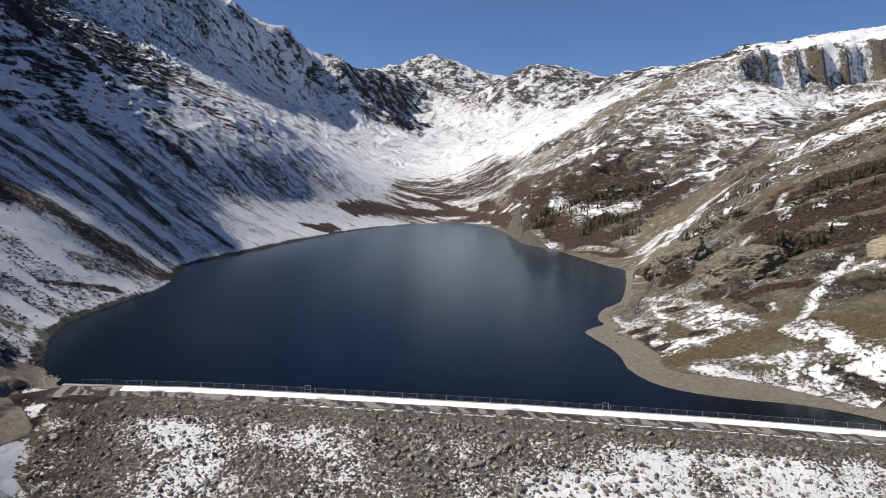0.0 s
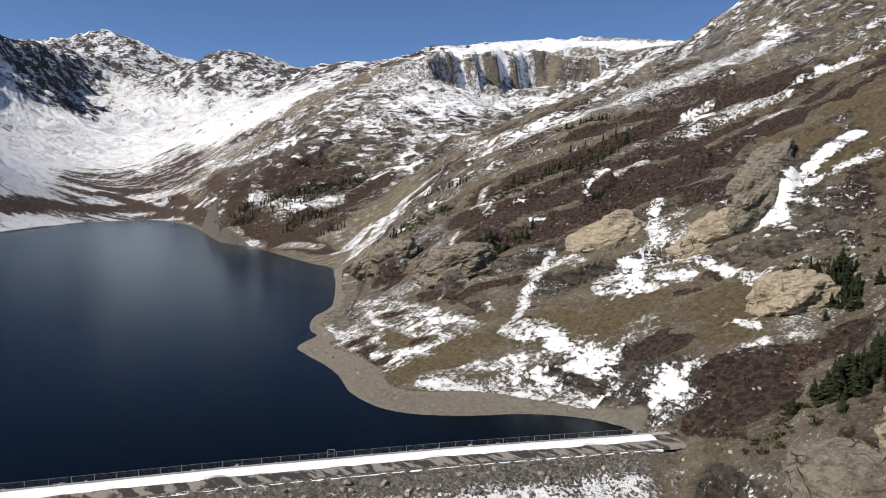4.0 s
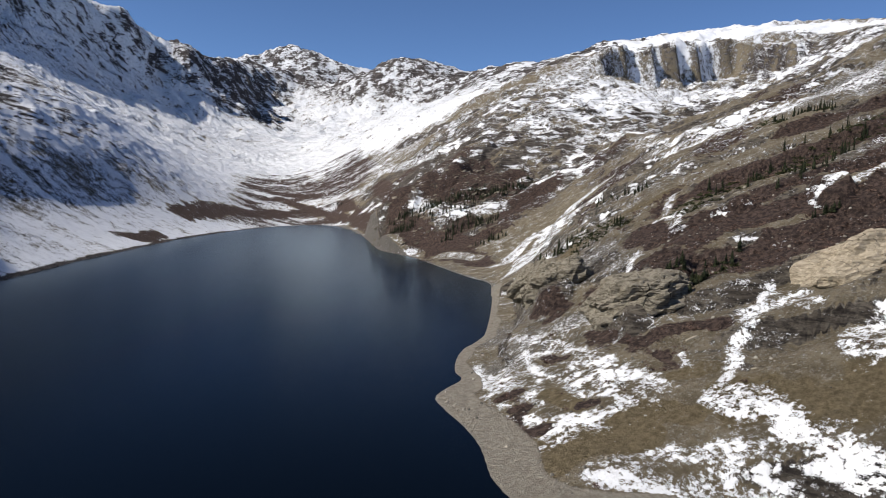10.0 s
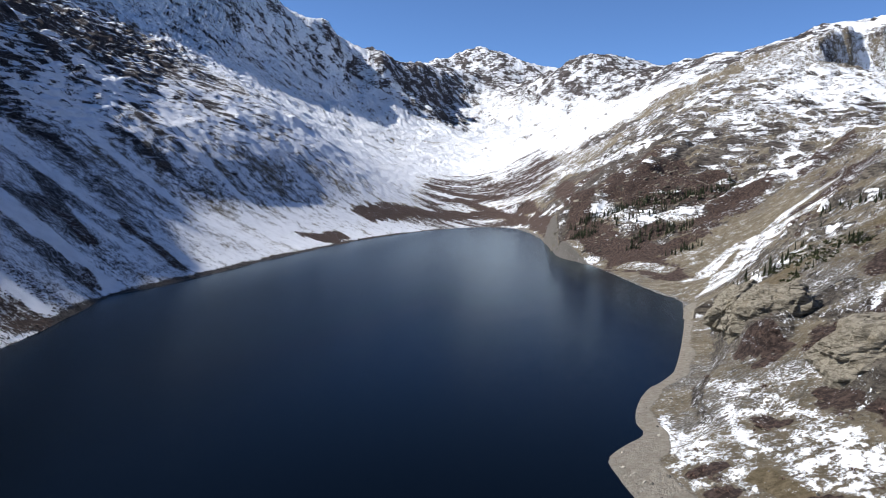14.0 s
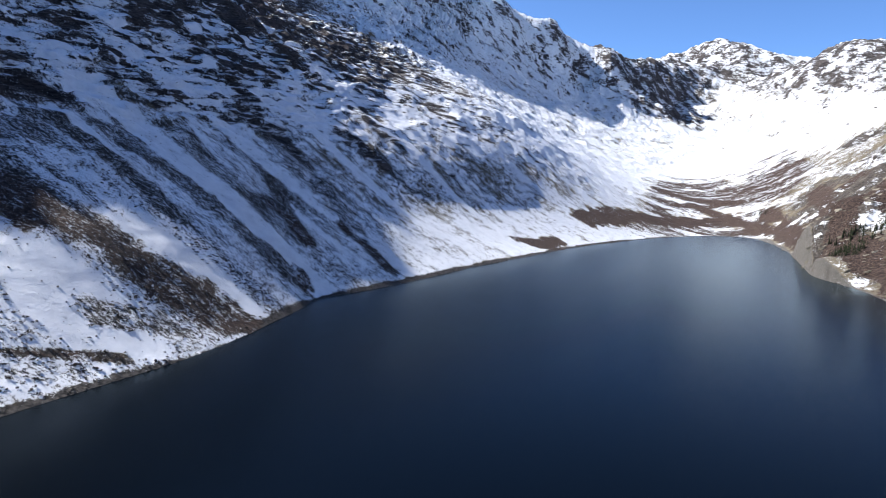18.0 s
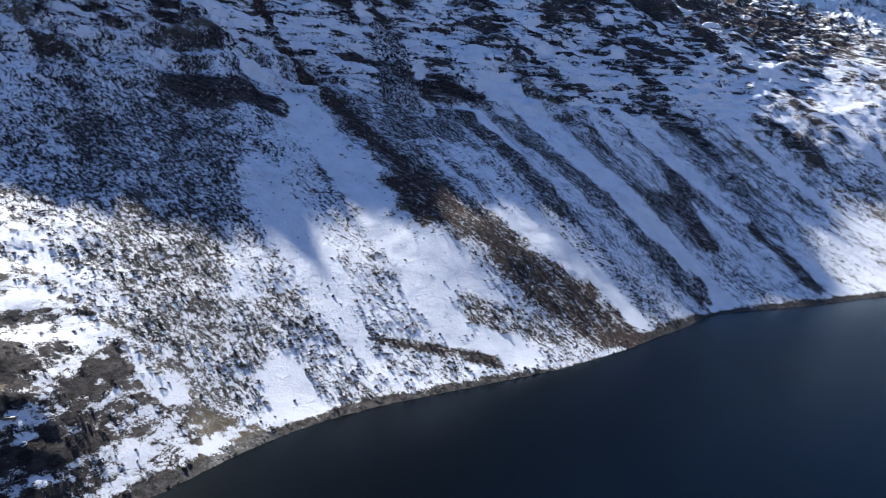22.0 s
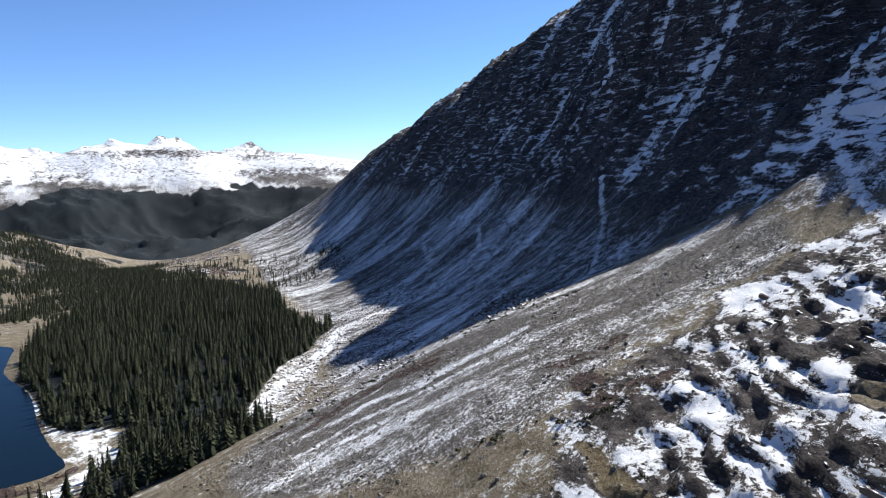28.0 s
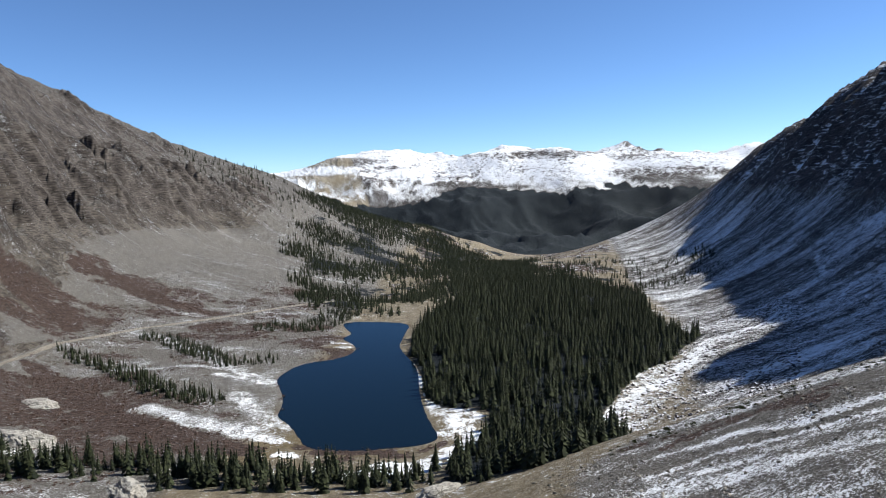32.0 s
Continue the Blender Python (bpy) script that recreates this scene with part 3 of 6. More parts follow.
def ground_height(x, y):
    x, y = np.ravel(x).astype(float), np.ravel(y).astype(float)
    z = base_height(x, y)
    away = np.hypot(x + 20, y - 20)
    up, low = shore_gap(x, y, UPPER_LINE), shore_gap(x, y, LOWER_LINE)
    wild = smooth(up, 2, 60) * smooth(low, 2, 60)
    high = smooth(z, 20, 160)
    far = smooth(away, 700, 1800)
    big = (fractal(x, y, 240, 6, 3, 0.52, True) - 0.05) * (4 + 13 * far) * high * np.where(y < -2000, 0.25, 1.0) * (1 - 0.85 * smooth(x, -140, 0) * (1 - smooth(y, -420, -260)))
    mid = (fractal(x, y, 42, 4, 5, 0.55, True) - 0.05) * (0.8 + 4.0 * high)
    small = fractal(x, y, 8, 3, 7, 0.6) * (0.3 + 0.6 * smooth(z, 5, 60))
    # gullies that run straight down the two shaded mountainsides
    side = smooth(-x, 120, 200) * smooth(z, 8, 50)
    gullies = fractal(x * 0.13 + 0.05 * y, y + 0.1 * x, 26, 4, 23, 0.55, True) * side * (1.2 + 2.6 * smooth(z, 40, 140))
    beds = fractal(x * 0.9 + y * 0.25, y * 0.35 - z * 1.3, 16, 4, 29, 0.6, True) * side * 2.2 * smooth(z, 45, 90)
    ribs = np.zeros(len(x))
    there = (x > -140) & (y < -260) & (y > -1700) & (x < 700)
    ribs[there] = crag_ribs(x[there], y[there], z[there])
    # buttresses and couloirs of the dark mountain
    murk = smooth(-x + np.interp(y, [-1300, -700, -400, -200, -100, 0, 60, 400], [-860, -540, -400, -270, -290, -290, -275, -290]), 0, 70) * smooth(z, 15, 70) * (1 - smooth(y, 200, 420))
    couloir = buttress(x, y) * murk * 9
    # beds of the knoll left of the dam, falling towards the lake
    knob = smooth(np.clip(ellipse(x, y, -160, 34, 78, 60, 10), 0, 1), 0.0, 0.3)
    ledges = np.zeros(len(x))
    ledges[knob > 0] = (knob * np.ones(len(x)))[knob > 0] * knoll_beds(x[knob > 0], y[knob > 0], z[knob > 0])
    rough = fractal(x, y, 4.5, 3, 43, 0.6) * 0.4 * smooth(x, 60, 90) * (1 - smooth(away, 300, 420))
    # beds that run along the sunny slope
    sunny = smooth(x, 70, 110) * (1 - smooth(y, 300, 400)) * smooth(y, -140, -90) * smooth(up, 10, 40)
    along, across = x * 0.84 - y * 0.55, x * 0.55 + y * 0.84
    dip = z - 0.42 * along
    s_big, s_mid = fractal(along * 0.35, across, 34, 4, 103, 0.55), fractal(along * 0.3, across, 11, 3, 104, 0.55)
    strata = sunny * (3.6 * s_big + 1.1 * s_mid + smooth(s_big, -0.15, 0.2) * (0.7 * terraced(dip, 7.0, 1.2 * s_big, 0.15) + 0.6 * terraced(dip, 2.4, 1.2 * s_mid, 0.2)))
    spur = smooth(x, 170, 215) * smooth(y, 330, 430) * (1 - smooth(y, 1300, 1700)) * smooth(up, 8, 40) * smooth(shore_gap(x, y, HEAD_FLOOR), -10, 130)
    strata = strata + spur * (11 * fractal(along * 0.6, across, 62, 6, 115, 0.62, True) + 0.35 * terraced(dip, 11.0, fractal(x, y, 60, 3, 117), 0.2))
    rocky = side * smooth(z, 55, 95)
    strata = strata + rocky * 0.8 * terraced(z + 0.15 * y, 9.0, 1.5 * fractal(x, y, 55, 4, 119, 0.6), 0.15)
    lip = y - np.interp(x, [p[0] for p in PLATEAU_EDGE], [p[1] for p in PLATEAU_EDGE]) + 9 * fractal(x, y * 0.2, 50, 3, 141) + 20 * pillar(x, 0 * y)
    scarp = 70 * (smooth(lip, -13, 13) - smooth(lip, -60, 60)) * smooth(x, 660, 720) * (1 - smooth(x, 1020, 1080)) * (np.abs(lip) < 60)
    spurs = (fractal(x, y, 520, 4, 111, 0.5, True) - 0.5) * 115 * (1 - smooth(y, -2900, -2500)) * smooth(line_gap(x, y, FAR_CREST)[0], 60, 500)
    columns = (1 - smooth(line_gap(x, y, PLATEAU_EDGE)[0], 26, 60)) * (pillar(x, y) * 10 + 4 * fractal(x, y, 16, 3, 169, 0.6, True))
    heads = (fractal(x, y, 150, 6, 105, 0.62, True) * 26 - 8) * smooth(y, 1500, 2200)
    z = z + wild * (big + mid + gullies + beds + ribs + couloir + strata + heads + spurs + columns + scarp) + smooth(up, 1.0, 9) * smooth(low, 0.5, 8) * (small + ledges + rough)
    for spec in CRAGS:
        near = np.hypot(x - spec[0], y - spec[1]) < 2 * spec[2] + 10
        z[near] += crag(x[near], y[near], *spec)
    off, along = line_gap(x, y, VALLEY_ROAD)
    z = z + (1 - smooth(off, 3, 9)) * (np.interp(along, np.linspace(0, 1, 7), [-42, -45, -47, -49, -50.5, -51, -52]) - z) * (low > 3)
    for gap, level in ((up, 0.0), (low, LOWER_LEVEL)):
        z = np.where(gap < 0, np.minimum(z, level + np.maximum(gap * 0.16, -8) - 0.02), np.where(gap < 14, np.maximum(z, level + gap * 0.1 * (1 - gap / 14) + 0.02), z))
    tame = (up > 0) * (up < 130) * (x < 140) * smooth(y, 400, 480) * (1 - smooth(y, 700, 780))
    tame = tame * (1 - smooth(up, 50, 130))
    z = z * (1 - tame) + tame * np.minimum(z, 0.1 + 0.36 * up + 0.0024 * up * up)
    beach = (1 - smooth(up, 9, 16)) * (x > -20) * (y < 240) * (y > 15) * (up > 0)
    z = z * (1 - beach) + beach * (np.minimum(up, 14) * 0.14 + 0.02)
    return dam_height(x, y, z)


VALLEY_ROAD = [(112, -380), (106, -432), (85, -492), (38, -530), (-24, -557), (-72, -583), (-118, -600)]


def spread(stops):
    """Grid lines from (start, gap) stops, the gap gliding between them."""
    out = [stops[0][0]]
    ends = np.array([s[0] for s in stops], float)
    gaps = np.array([s[1] for s in stops], float)
    while out[-1] < ends[-1]:
        out.append(out[-1] + np.interp(out[-1], ends, gaps))
    return np.array(out)


GRID_X = spread([(-3700, 45), (-1100, 12), (-520, 4.2), (-300, 1.9), (-215, 1.1), (-100, 1.1), (-80, 1.6), (60, 1.3), (190, 1.3), (300, 3.0), (660, 6), (700, 4.2), (1060, 4.2), (1100, 12), (1300, 18), (2300, 60)])
GRID_Y = spread([(-4750, 40), (-3300, 24), (-1500, 11), (-1150, 5), (-700, 3.6), (-250, 2.4), (-120, 1.4), (-40, 1.1), (100, 1.1), (130, 1.4), (330, 1.4), (600, 3), (830, 4), (850, 2.6), (925, 2.6), (940, 5), (1000, 6), (2000, 12), (3500, 26)])
GX, GY = np.meshgrid(GRID_X, GRID_Y)
GZ = ground_height(GX, GY).reshape(GX.shape)


def ground_at(x, y):
    """Height of the built ground, between its grid lines."""
    x, y = np.asarray(x, float), np.asarray(y, float)
    i = np.clip(np.searchsorted(GRID_X, x) - 1, 0, len(GRID_X) - 2)
    j = np.clip(np.searchsorted(GRID_Y, y) - 1, 0, len(GRID_Y) - 2)
    u, v = (x - GRID_X[i]) / (GRID_X[i + 1] - GRID_X[i]), (y - GRID_Y[j]) / (GRID_Y[j + 1] - GRID_Y[j])
    return (GZ[j, i] * (1 - u) + GZ[j, i + 1] * u) * (1 - v) + (GZ[j + 1, i] * (1 - u) + GZ[j + 1, i + 1] * u) * v


FOREST = [(-137, -393), (-158, -442), (-180, -500), (-245, -600), (-310, -680), (-400, -690), (-420, -560), (-350, -425), (-333, -374), (-340, -353), (-307, -331), (-274, -303),
          (-245, -290), (-206, -252), (-186, -230), (-184, -209), (-180, -190), (-155, -172), (-128, -160), (-104, -165), (-96, -183), (-112, -212), (-128, -229), (-144, -248),
          (-142, -268), (-127, -275), (-122, -293), (-131, -340)]

WOODED_HILL = [(-95, -540), (-100, -640), (-130, -1000), (-190, -1330), (-470, -1500), (-560, -1300), (-470, -900), (-420, -640), (-300, -600), (-190, -520), (-130, -515)]

# what covers the ground: strokes of (kind, strength, half width, line)
STROKES = []


def stroke(kind, strength, half, *line):
    STROKES.append((kind, strength, half, line if len(line) > 1 else (line[0], (line[0][0] + 0.1, line[0][1]))))


# cliffs and snow cap of the far plateau
stroke("snow", 1.15, 50, (760, 990), (900, 1010), (1060, 980), (1170, 830), (1160, 690))
stroke("snow", 0.75, 60, (520, 660), (620, 680), (720, 660))
stroke("snow", 0.62, 50, (590, 830), (640, 870), (690, 930))
stroke("snow", 0.85, 34, (640, 790), (720, 805), (820, 815), (910, 810), (960, 740))
# brush on the sunny slope
stroke("scrub", 0.75, 10, (168, 139), (194, 122), (220, 111), (245, 84), (280, 66))
stroke("scrub", 0.85, 13, (135, 84), (167, 70), (185, 56), (209, 39), (250, 20))
stroke("scrub", 0.7, 8, (160, 110), (175, 105), (200, 90))
stroke("scrub", 0.6, 8, (112, 122), (115, 105), (127, 87))
stroke("scrub", 0.65, 16, (202, 478), (226, 476), (256, 462), (284, 453))
stroke("scrub", 0.5, 14, (187, 400), (220, 430), (250, 420))
stroke("scrub", 0.55, 7, (80, -17), (88, -12), (99, -20), (108, -30))
stroke("scrub", 0.7, 5, (81, -9), (86, -8))
stroke("scrub", 0.65, 4.5, (94, 12), (100, 14))
stroke("scrub", 0.5, 6, (70, -40), (84, -42))
stroke("scrub", 0.6, 4, (88, 72), (94, 66))
# turf
stroke("grass", 0.75, 13, (162, 6), (175, 31), (168, -14), (200, 10))
stroke("grass", 0.9, 6, (56, 72), (60, 60), (70, 52))
stroke("grass", 0.7, 10, (92, 48), (98, 35), (110, 28))
stroke("grass", 0.7, 9, (104, -2), (116, 6))
stroke("grass", 0.75, 12, (230, 60), (270, 30))
# snow left on the sunny slope
stroke("snow", 0.66, 7, (116, 40), (130, 38), (142, 31))
stroke("snow", 0.55, 6, (86, 38), (94, 22), (100, 18))
stroke("snow", 0.62, 5, (58, 48), (66, 38), (74, 33))
stroke("snow", 0.85, 3.2, (64, 28), (72, 22), (88, 16))
stroke("snow", 0.50, 13, (78, 104), (80, 84), (80, 68))
stroke("snow", 0.7, 3.5, (146, 16), (152, 9), (157, 2), (164, -6))
stroke("snow", 0.5, 3, (107, 2), (113, -1))
stroke("snow", 0.7, 2.2, (236, 78), (243, 69), (264, 44), (285, 22))
stroke("snow", 0.55, 3, (205, 60), (230, 30), (250, 5))
stroke("snow", 0.68, 13, (182, 268), (200, 290), (240, 330))
stroke("snow", 0.66, 12, (236, 222), (262, 190), (300, 145), (360, 120))
stroke("snow", 0.55, 3, (150, 48), (160, 42), (158, 30))
# the shaded mountain on the other shore
stroke("brown", 0.9, 3.5, (-275, 219), (-250, 216), (-223, 212), (-191, 209), (-172, 207))
stroke("brown", 0.95, 13, (-160, 203), (-145, 204), (-126, 210), (-108, 217), (-98, 224))
stroke("snow", 0.9, 1.5, (-110, 97), (-112, 101), (-118, 115), (-123, 127), (-125, 140))
stroke("snow", 0.85, 1.6, (-125, 140), (-117, 147), (-106, 159), (-101, 176), (-95, 194), (-91, 220))
stroke("snow", 0.85, 8, (-198, 180), (-175, 172), (-155, 163), (-140, 158))
stroke("snow", 0.85, 5, (-208, 309), (-165, 262), (-130, 252))
stroke("snow", 0.8, 7, (-172, 357), (-142, 340), (-108, 330), (-84, 330))
stroke("snow", 0.9, 5, (-172, 101), (-155, 98), (-140, 96), (-124, 98))
stroke("snow", 0.8, 5, (-262, 262), (-228, 256), (-200, 250))
stroke("snow", 0.8, 8, (-118, 165), (-112, 178), (-130, 180))
stroke("snow", 0.8, 10, (-75, 420), (-50, 470), (-20, 520), (10, 570))
stroke("snow", 0.75, 22, (-90, 760), (-20, 900), (60, 1050), (140, 1250), (240, 1500))
stroke("bare", 0.9, 9, (-214, 184), (-222, 186))
stroke("bare", 0.85, 9, (-206, 280), (-217, 278), (-228, 290))
stroke("bare", 0.8, 13, (-178, 413), (-190, 430))
stroke("bare", 0.8, 14, (-120, 542), (-140, 556))
stroke("bare", 0.85, 7, (-143, 411), (-138, 404))
# the knoll beside the dam
stroke("grass", 0.75, 8, (-182, 50), (-192, 46))
stroke("grass", 0.8, 3, (-136, -17), (-123, -2), (-116, 6))
stroke("grass", 0.45, 4, (-132, 72), (-120, 66), (-112, 58))
stroke("snow", 0.55, 3, (-192, 12), (-180, 20), (-165, 26), (-150, 36))
stroke("snow", 0.7, 2.0, (-215, -48), (-190, -72), (-165, -100), (-146, -122))
stroke("snow", 0.65, 2.5, (-180, -30), (-160, -62), (-140, -88))
stroke("snow", 0.6, 4, (-228, 14), (-218, 2), (-224, -8))
stroke("scrub", 0.6, 6, (-160, -14), (-152, -26), (-160, -34))
stroke("scrub", 0.55, 4, (-185, -105), (-165, -122), (-140, -136))
stroke("grass", 0.5, 5, (-200, -92), (-178, -116))
stroke("grass", 0.65, 3, (-222, -40), (-200, -62), (-185, -82))
# the lower valley
for cx, cy, half in ((117, -568, 14), (91, -545, 12), (116, -520, 12), (57, -638, 16), (88, -662, 9), (9, -603, 8), (75, -385, 30), (40, -345, 26), (-16, -524, 8), (-109, -684, 18), (30, -310, 22), (10, -265, 16)):
    stroke("scrub", 0.62, half * 1.5, (cx - half * 0.6, cy), (cx + half * 0.6, cy + half * 0.2))
stroke("snow", 0.72, 6, (20, -330), (2, -312), (-33, -272), (-44, -262))
stroke("snow", 0.7, 4, (-20, -378), (-48, -353))
stroke("snow", 0.9, 4.5, (-90, -428), (-102, -421))
stroke("snow", 0.7, 8, (-117, -245), (-133, -257), (-128, -290))
stroke("snow", 0.75, 9, (-80, -212), (-96, -205), (-110, -222))
stroke("snow", 0.85, 3.5, (-50, -240), (-44, -244))
stroke("snow", 0.60, 24, (-195, -225), (-215, -250), (-250, -285), (-290, -312))
stroke("snow", 0.5, 12, (-300, -315), (-345, -370), (-380, -430))
stroke("snow", 0.7, 2.5, (-4, -420), (-18, -401), (-34, -385))
stroke("grass", 0.75, 12, (50, -480), (33, -475), (11, -440))
stroke("grass", 0.7, 10, (80, -536), (70, -528))
stroke("grass", 0.7, 14, (87, -692), (60, -690))
stroke("scrub", 0.55, 5, (-60, -225), (-78, -236), (-95, -222), (-112, -232))
stroke("path", 1.0, 3.6, *VALLEY_ROAD)
stroke("path", 0.9, 1.8, (-72, -583), (-86, -560), (-98, -545))
stroke("scrub", 0.8, 11, (145, 137), (142, 106), (160, 98), (171, 84), (183, 71), (192, 55), (200, 40))
stroke("scrub", 0.7, 8, (160, 145), (179, 130), (202, 119), (219, 106))
stroke("scrub", 0.75, 7, (222, 147), (242, 123), (245, 84), (255, 61))
stroke("scrub", 0.65, 6, (124, 116), (128, 97), (137, 80))
stroke("scrub", 0.65, 4, (92, 16), (96, 6))
stroke("scrub", 0.6, 4, (128, 17), (130, 11))
stroke("scrub", 0.7, 6, (99, -21), (106, -26))
stroke("scrub", 0.7, 6, (87, -9), (89, -15), (94, -19))
stroke("scrub", 0.6, 5, (162, 59), (163, 42), (160, 29))
stroke("scrub", 0.5, 5, (84, 99), (92, 93), (98, 74))
stroke("scrub", 0.6, 9, (211, 385), (214, 426), (254, 426), (297, 425))
stroke("scrub", 0.6, 9, (193, 487), (220, 482), (264, 484), (305, 494))
stroke("grass", 0.8, 10, (234, 59), (229, 38), (222, 19))
stroke("grass", 0.7, 9, (166, 6), (174, 1))
stroke("grass", 0.75, 5, (53, 55), (65, 57), (78, 58))
stroke("grass", 0.6, 7, (150, 225), (148, 183), (175, 161))
stroke("grass", 0.6, 8, (109, 8), (109, -2))
stroke("bare", 0.7, 5, (98, 90), (110, 90), (128, 89))
stroke("bare", 0.7, 5, (120, 172), (112, 140), (129, 138))
stroke("bare", 0.6, 6, (156, 28), (154, 13), (176, 5))
stroke("bare", 0.6, 6, (440, 492), (335, 315), (309, 256))
stroke("snow", 0.66, 4, (57, 46), (71, 36), (80, 27), (84, 14))
stroke("snow", 0.7, 4, (88, 48), (91, 41), (88, 28), (91, 18))
stroke("snow", 0.6, 5, (69, 107), (64, 86), (58, 64), (85, 89), (81, 68))
stroke("snow", 0.75, 4, (113, 40), (119, 34), (127, 24))
stroke("snow", 0.7, 2.2, (155, 54), (147, 50), (135, 33), (131, 17), (121, -2))
stroke("snow", 0.8, 3, (149, 10), (155, 10), (161, 7), (177, 3))
stroke("snow", 0.7, 3.5, (229, 92), (233, 70), (239, 55))
stroke("snow", 0.75, 3, (261, 53), (257, 33))
stroke("snow", 0.6, 2.2, (168, 92), (191, 86))
stroke("snow", 0.72, 6, (195, 324), (233, 343), (250, 326), (267, 316))
stroke("snow", 0.62, 7, (345, 372), (268, 235), (266, 189), (278, 160))
stroke("snow", 0.55, 4, (86, 4), (85, -5), (93, -10), (104, -17))
stroke("snow", 0.55, 4, (116, 69), (120, 58))
stroke("snow", 0.6, 2, (150, 129), (164, 138))
stroke("scrub", 0.8, 16, (45, 689), (88, 769), (134, 814), (185, 854))
stroke("scrub", 0.8, 14, (152, 1017), (181, 990), (238, 944))
stroke("scrub", 0.7, 8, (-5, 536), (18, 583))
stroke("scrub", 0.7, 12, (263, 860), (237, 689), (198, 490))
stroke("scrub", 0.65, 12, (303, 839), (227, 500), (278, 486))
stroke("scrub", 0.65, 9, (197, 440), (214, 399), (238, 395))
stroke("snow", 0.7, 9, (85, 799), (273, 1481), (286, 1064))
stroke("snow", 0.75, 7, (190, 843), (228, 844))
stroke("snow", 0.7, 10, (160, 877), (230, 912), (283, 875))
stroke("snow", 0.6, 8, (200, 459), (229, 449), (258, 431))
stroke("snow", 0.65, 10, (365, 601), (466, 647), (519, 614))
stroke("bare", 0.8, 14, (395, 993), (435, 914), (448, 802))
stroke("bare", 0.7, 12, (223, 503), (310, 619), (358, 587))
stroke("bare", 0.8, 10, (384, 517), (409, 493))
stroke("scrub", 0.75, 11, (96, -633), (72, -646), (49, -625))
stroke("scrub", 0.75, 9, (41, -630), (8, -592), (-18, -570))
stroke("scrub", 0.75, 10, (95, -558), (83, -523))
stroke("scrub", 0.7, 12, (60, -407), (32, -327), (13, -306), (-6, -272))
stroke("scrub", 0.6, 9, (62, -373), (31, -280), (9, -271))
stroke("scrub", 0.6, 5, (-53, -253), (-79, -237), (-90, -224))
stroke("scrub", 0.6, 5, (-10, -534), (-34, -520), (-55, -522))
stroke("grass", 0.8, 8, (102, -678), (74, -696), (50, -750))
stroke("grass", 0.7, 8, (-3, -502), (-30, -483), (-60, -466))
stroke("grass", 0.7, 7, (23, -453), (-9, -403))
stroke("snow", 0.7, 4, (15, -334), (-9, -294), (-31, -278), (-46, -282))
stroke("snow", 0.65, 3, (24, -514), (-8, -443), (-31, -378), (-51, -359))
stroke("snow", 0.8, 3, (-95, -436), (-108, -433))
stroke("snow", 0.75, 7, (-139, -365), (-124, -278), (-127, -232), (-90, -206))
stroke("snow", 0.9, 6, (-190, -232), (-220, -255), (-261, -277), (-316, -323))
stroke("snow", 0.8, 2.2, (-525, -445), (-461, -373), (-419, -361), (-369, -330))
stroke("snow", 0.8, 2, (-510, -358), (-460, -316), (-433, -304))
stroke("snow", 0.6, 2, (-546, -578), (-415, -490))
stroke("snow", 0.7, 4, (-365, -310), (-405, -293), (-447, -273))
stroke("scrub", 0.6, 4, (-142, -123), (-159, -122), (-172, -115), (-178, -101))
stroke("snow", 0.85, 2.2, (-123, -101), (-137, -99), (-148, -90))
stroke("snow", 0.85, 2.4, (-142, -121), (-158, -108), (-166, -93), (-181, -84), (-193, -75))
stroke("grass", 0.6, 3, (-134, -130), (-151, -117), (-175, -107), (-192, -97))
stroke("snow", 0.75, 2.5, (-184, 13), (-191, 23), (-197, 34), (-199, 42))
stroke("snow", 0.75, 2, (-156, 27), (-154, 38), (-156, 41))
stroke("snow", 0.6, 5, (-145, -29), (-133, -11), (-142, -8), (-158, 1))
stroke("snow", 0.6, 4, (-122, 14), (-134, 15), (-154, 20))
stroke("grass", 0.8, 2.2, (-192, 43), (-185, 52), (-177, 56))
stroke("grass", 0.85, 1.8, (-138, -21), (-131, -10), (-125, 0))
stroke("grass", 0.42, 2, (-151, 25), (-143, 39), (-143, 46))
stroke("grass", 0.42, 2, (-170, 54), (-149, 65), (-128, 73))
stroke("snow", 0.85, 1.5, (-130, -109), (-147, -105), (-159, -91), (-175, -77))
stroke("snow", 0.75, 1.4, (-134, -96), (-145, -81), (-157, -75))
stroke("brown", 0.6, 4, (-165, -47), (-172, -38), (-181, -36))
stroke("snow", 0.8, 2.5, (-371, -2), (-390, -22), (-321, -21), (-307, -22), (-247, 2), (-218, 18))
stroke("snow", 0.7, 1.8, (-458, -202), (-369, -148), (-277, -102))
stroke("snow", 0.7, 1.8, (-269, -28), (-254, -30), (-263, -17))
stroke("snow", 0.65, 2.2, (-421, -139), (-453, -132), (-480, -135), (-482, -118))
stroke("snow", 0.65, 2, (-667, -315), (-566, -254), (-564, -277))
stroke("bare", 0.9, 7, (-220, 153), (-220, 171), (-212, 185))
stroke("bare", 0.85, 9, (-222, 254), (-206, 270), (-202, 292))
stroke("snow", 0.85, 3.5, (-240, 110), (-231, 113), (-219, 100))
stroke("snow", 0.8, 3, (-182, 106), (-166, 100), (-163, 101))
stroke("snow", 0.9, 1.8, (-111, 99), (-116, 113), (-123, 126), (-125, 137), (-126, 145))
stroke("snow", 0.8, 1.2, (-122, 142), (-115, 162), (-104, 176), (-96, 192))
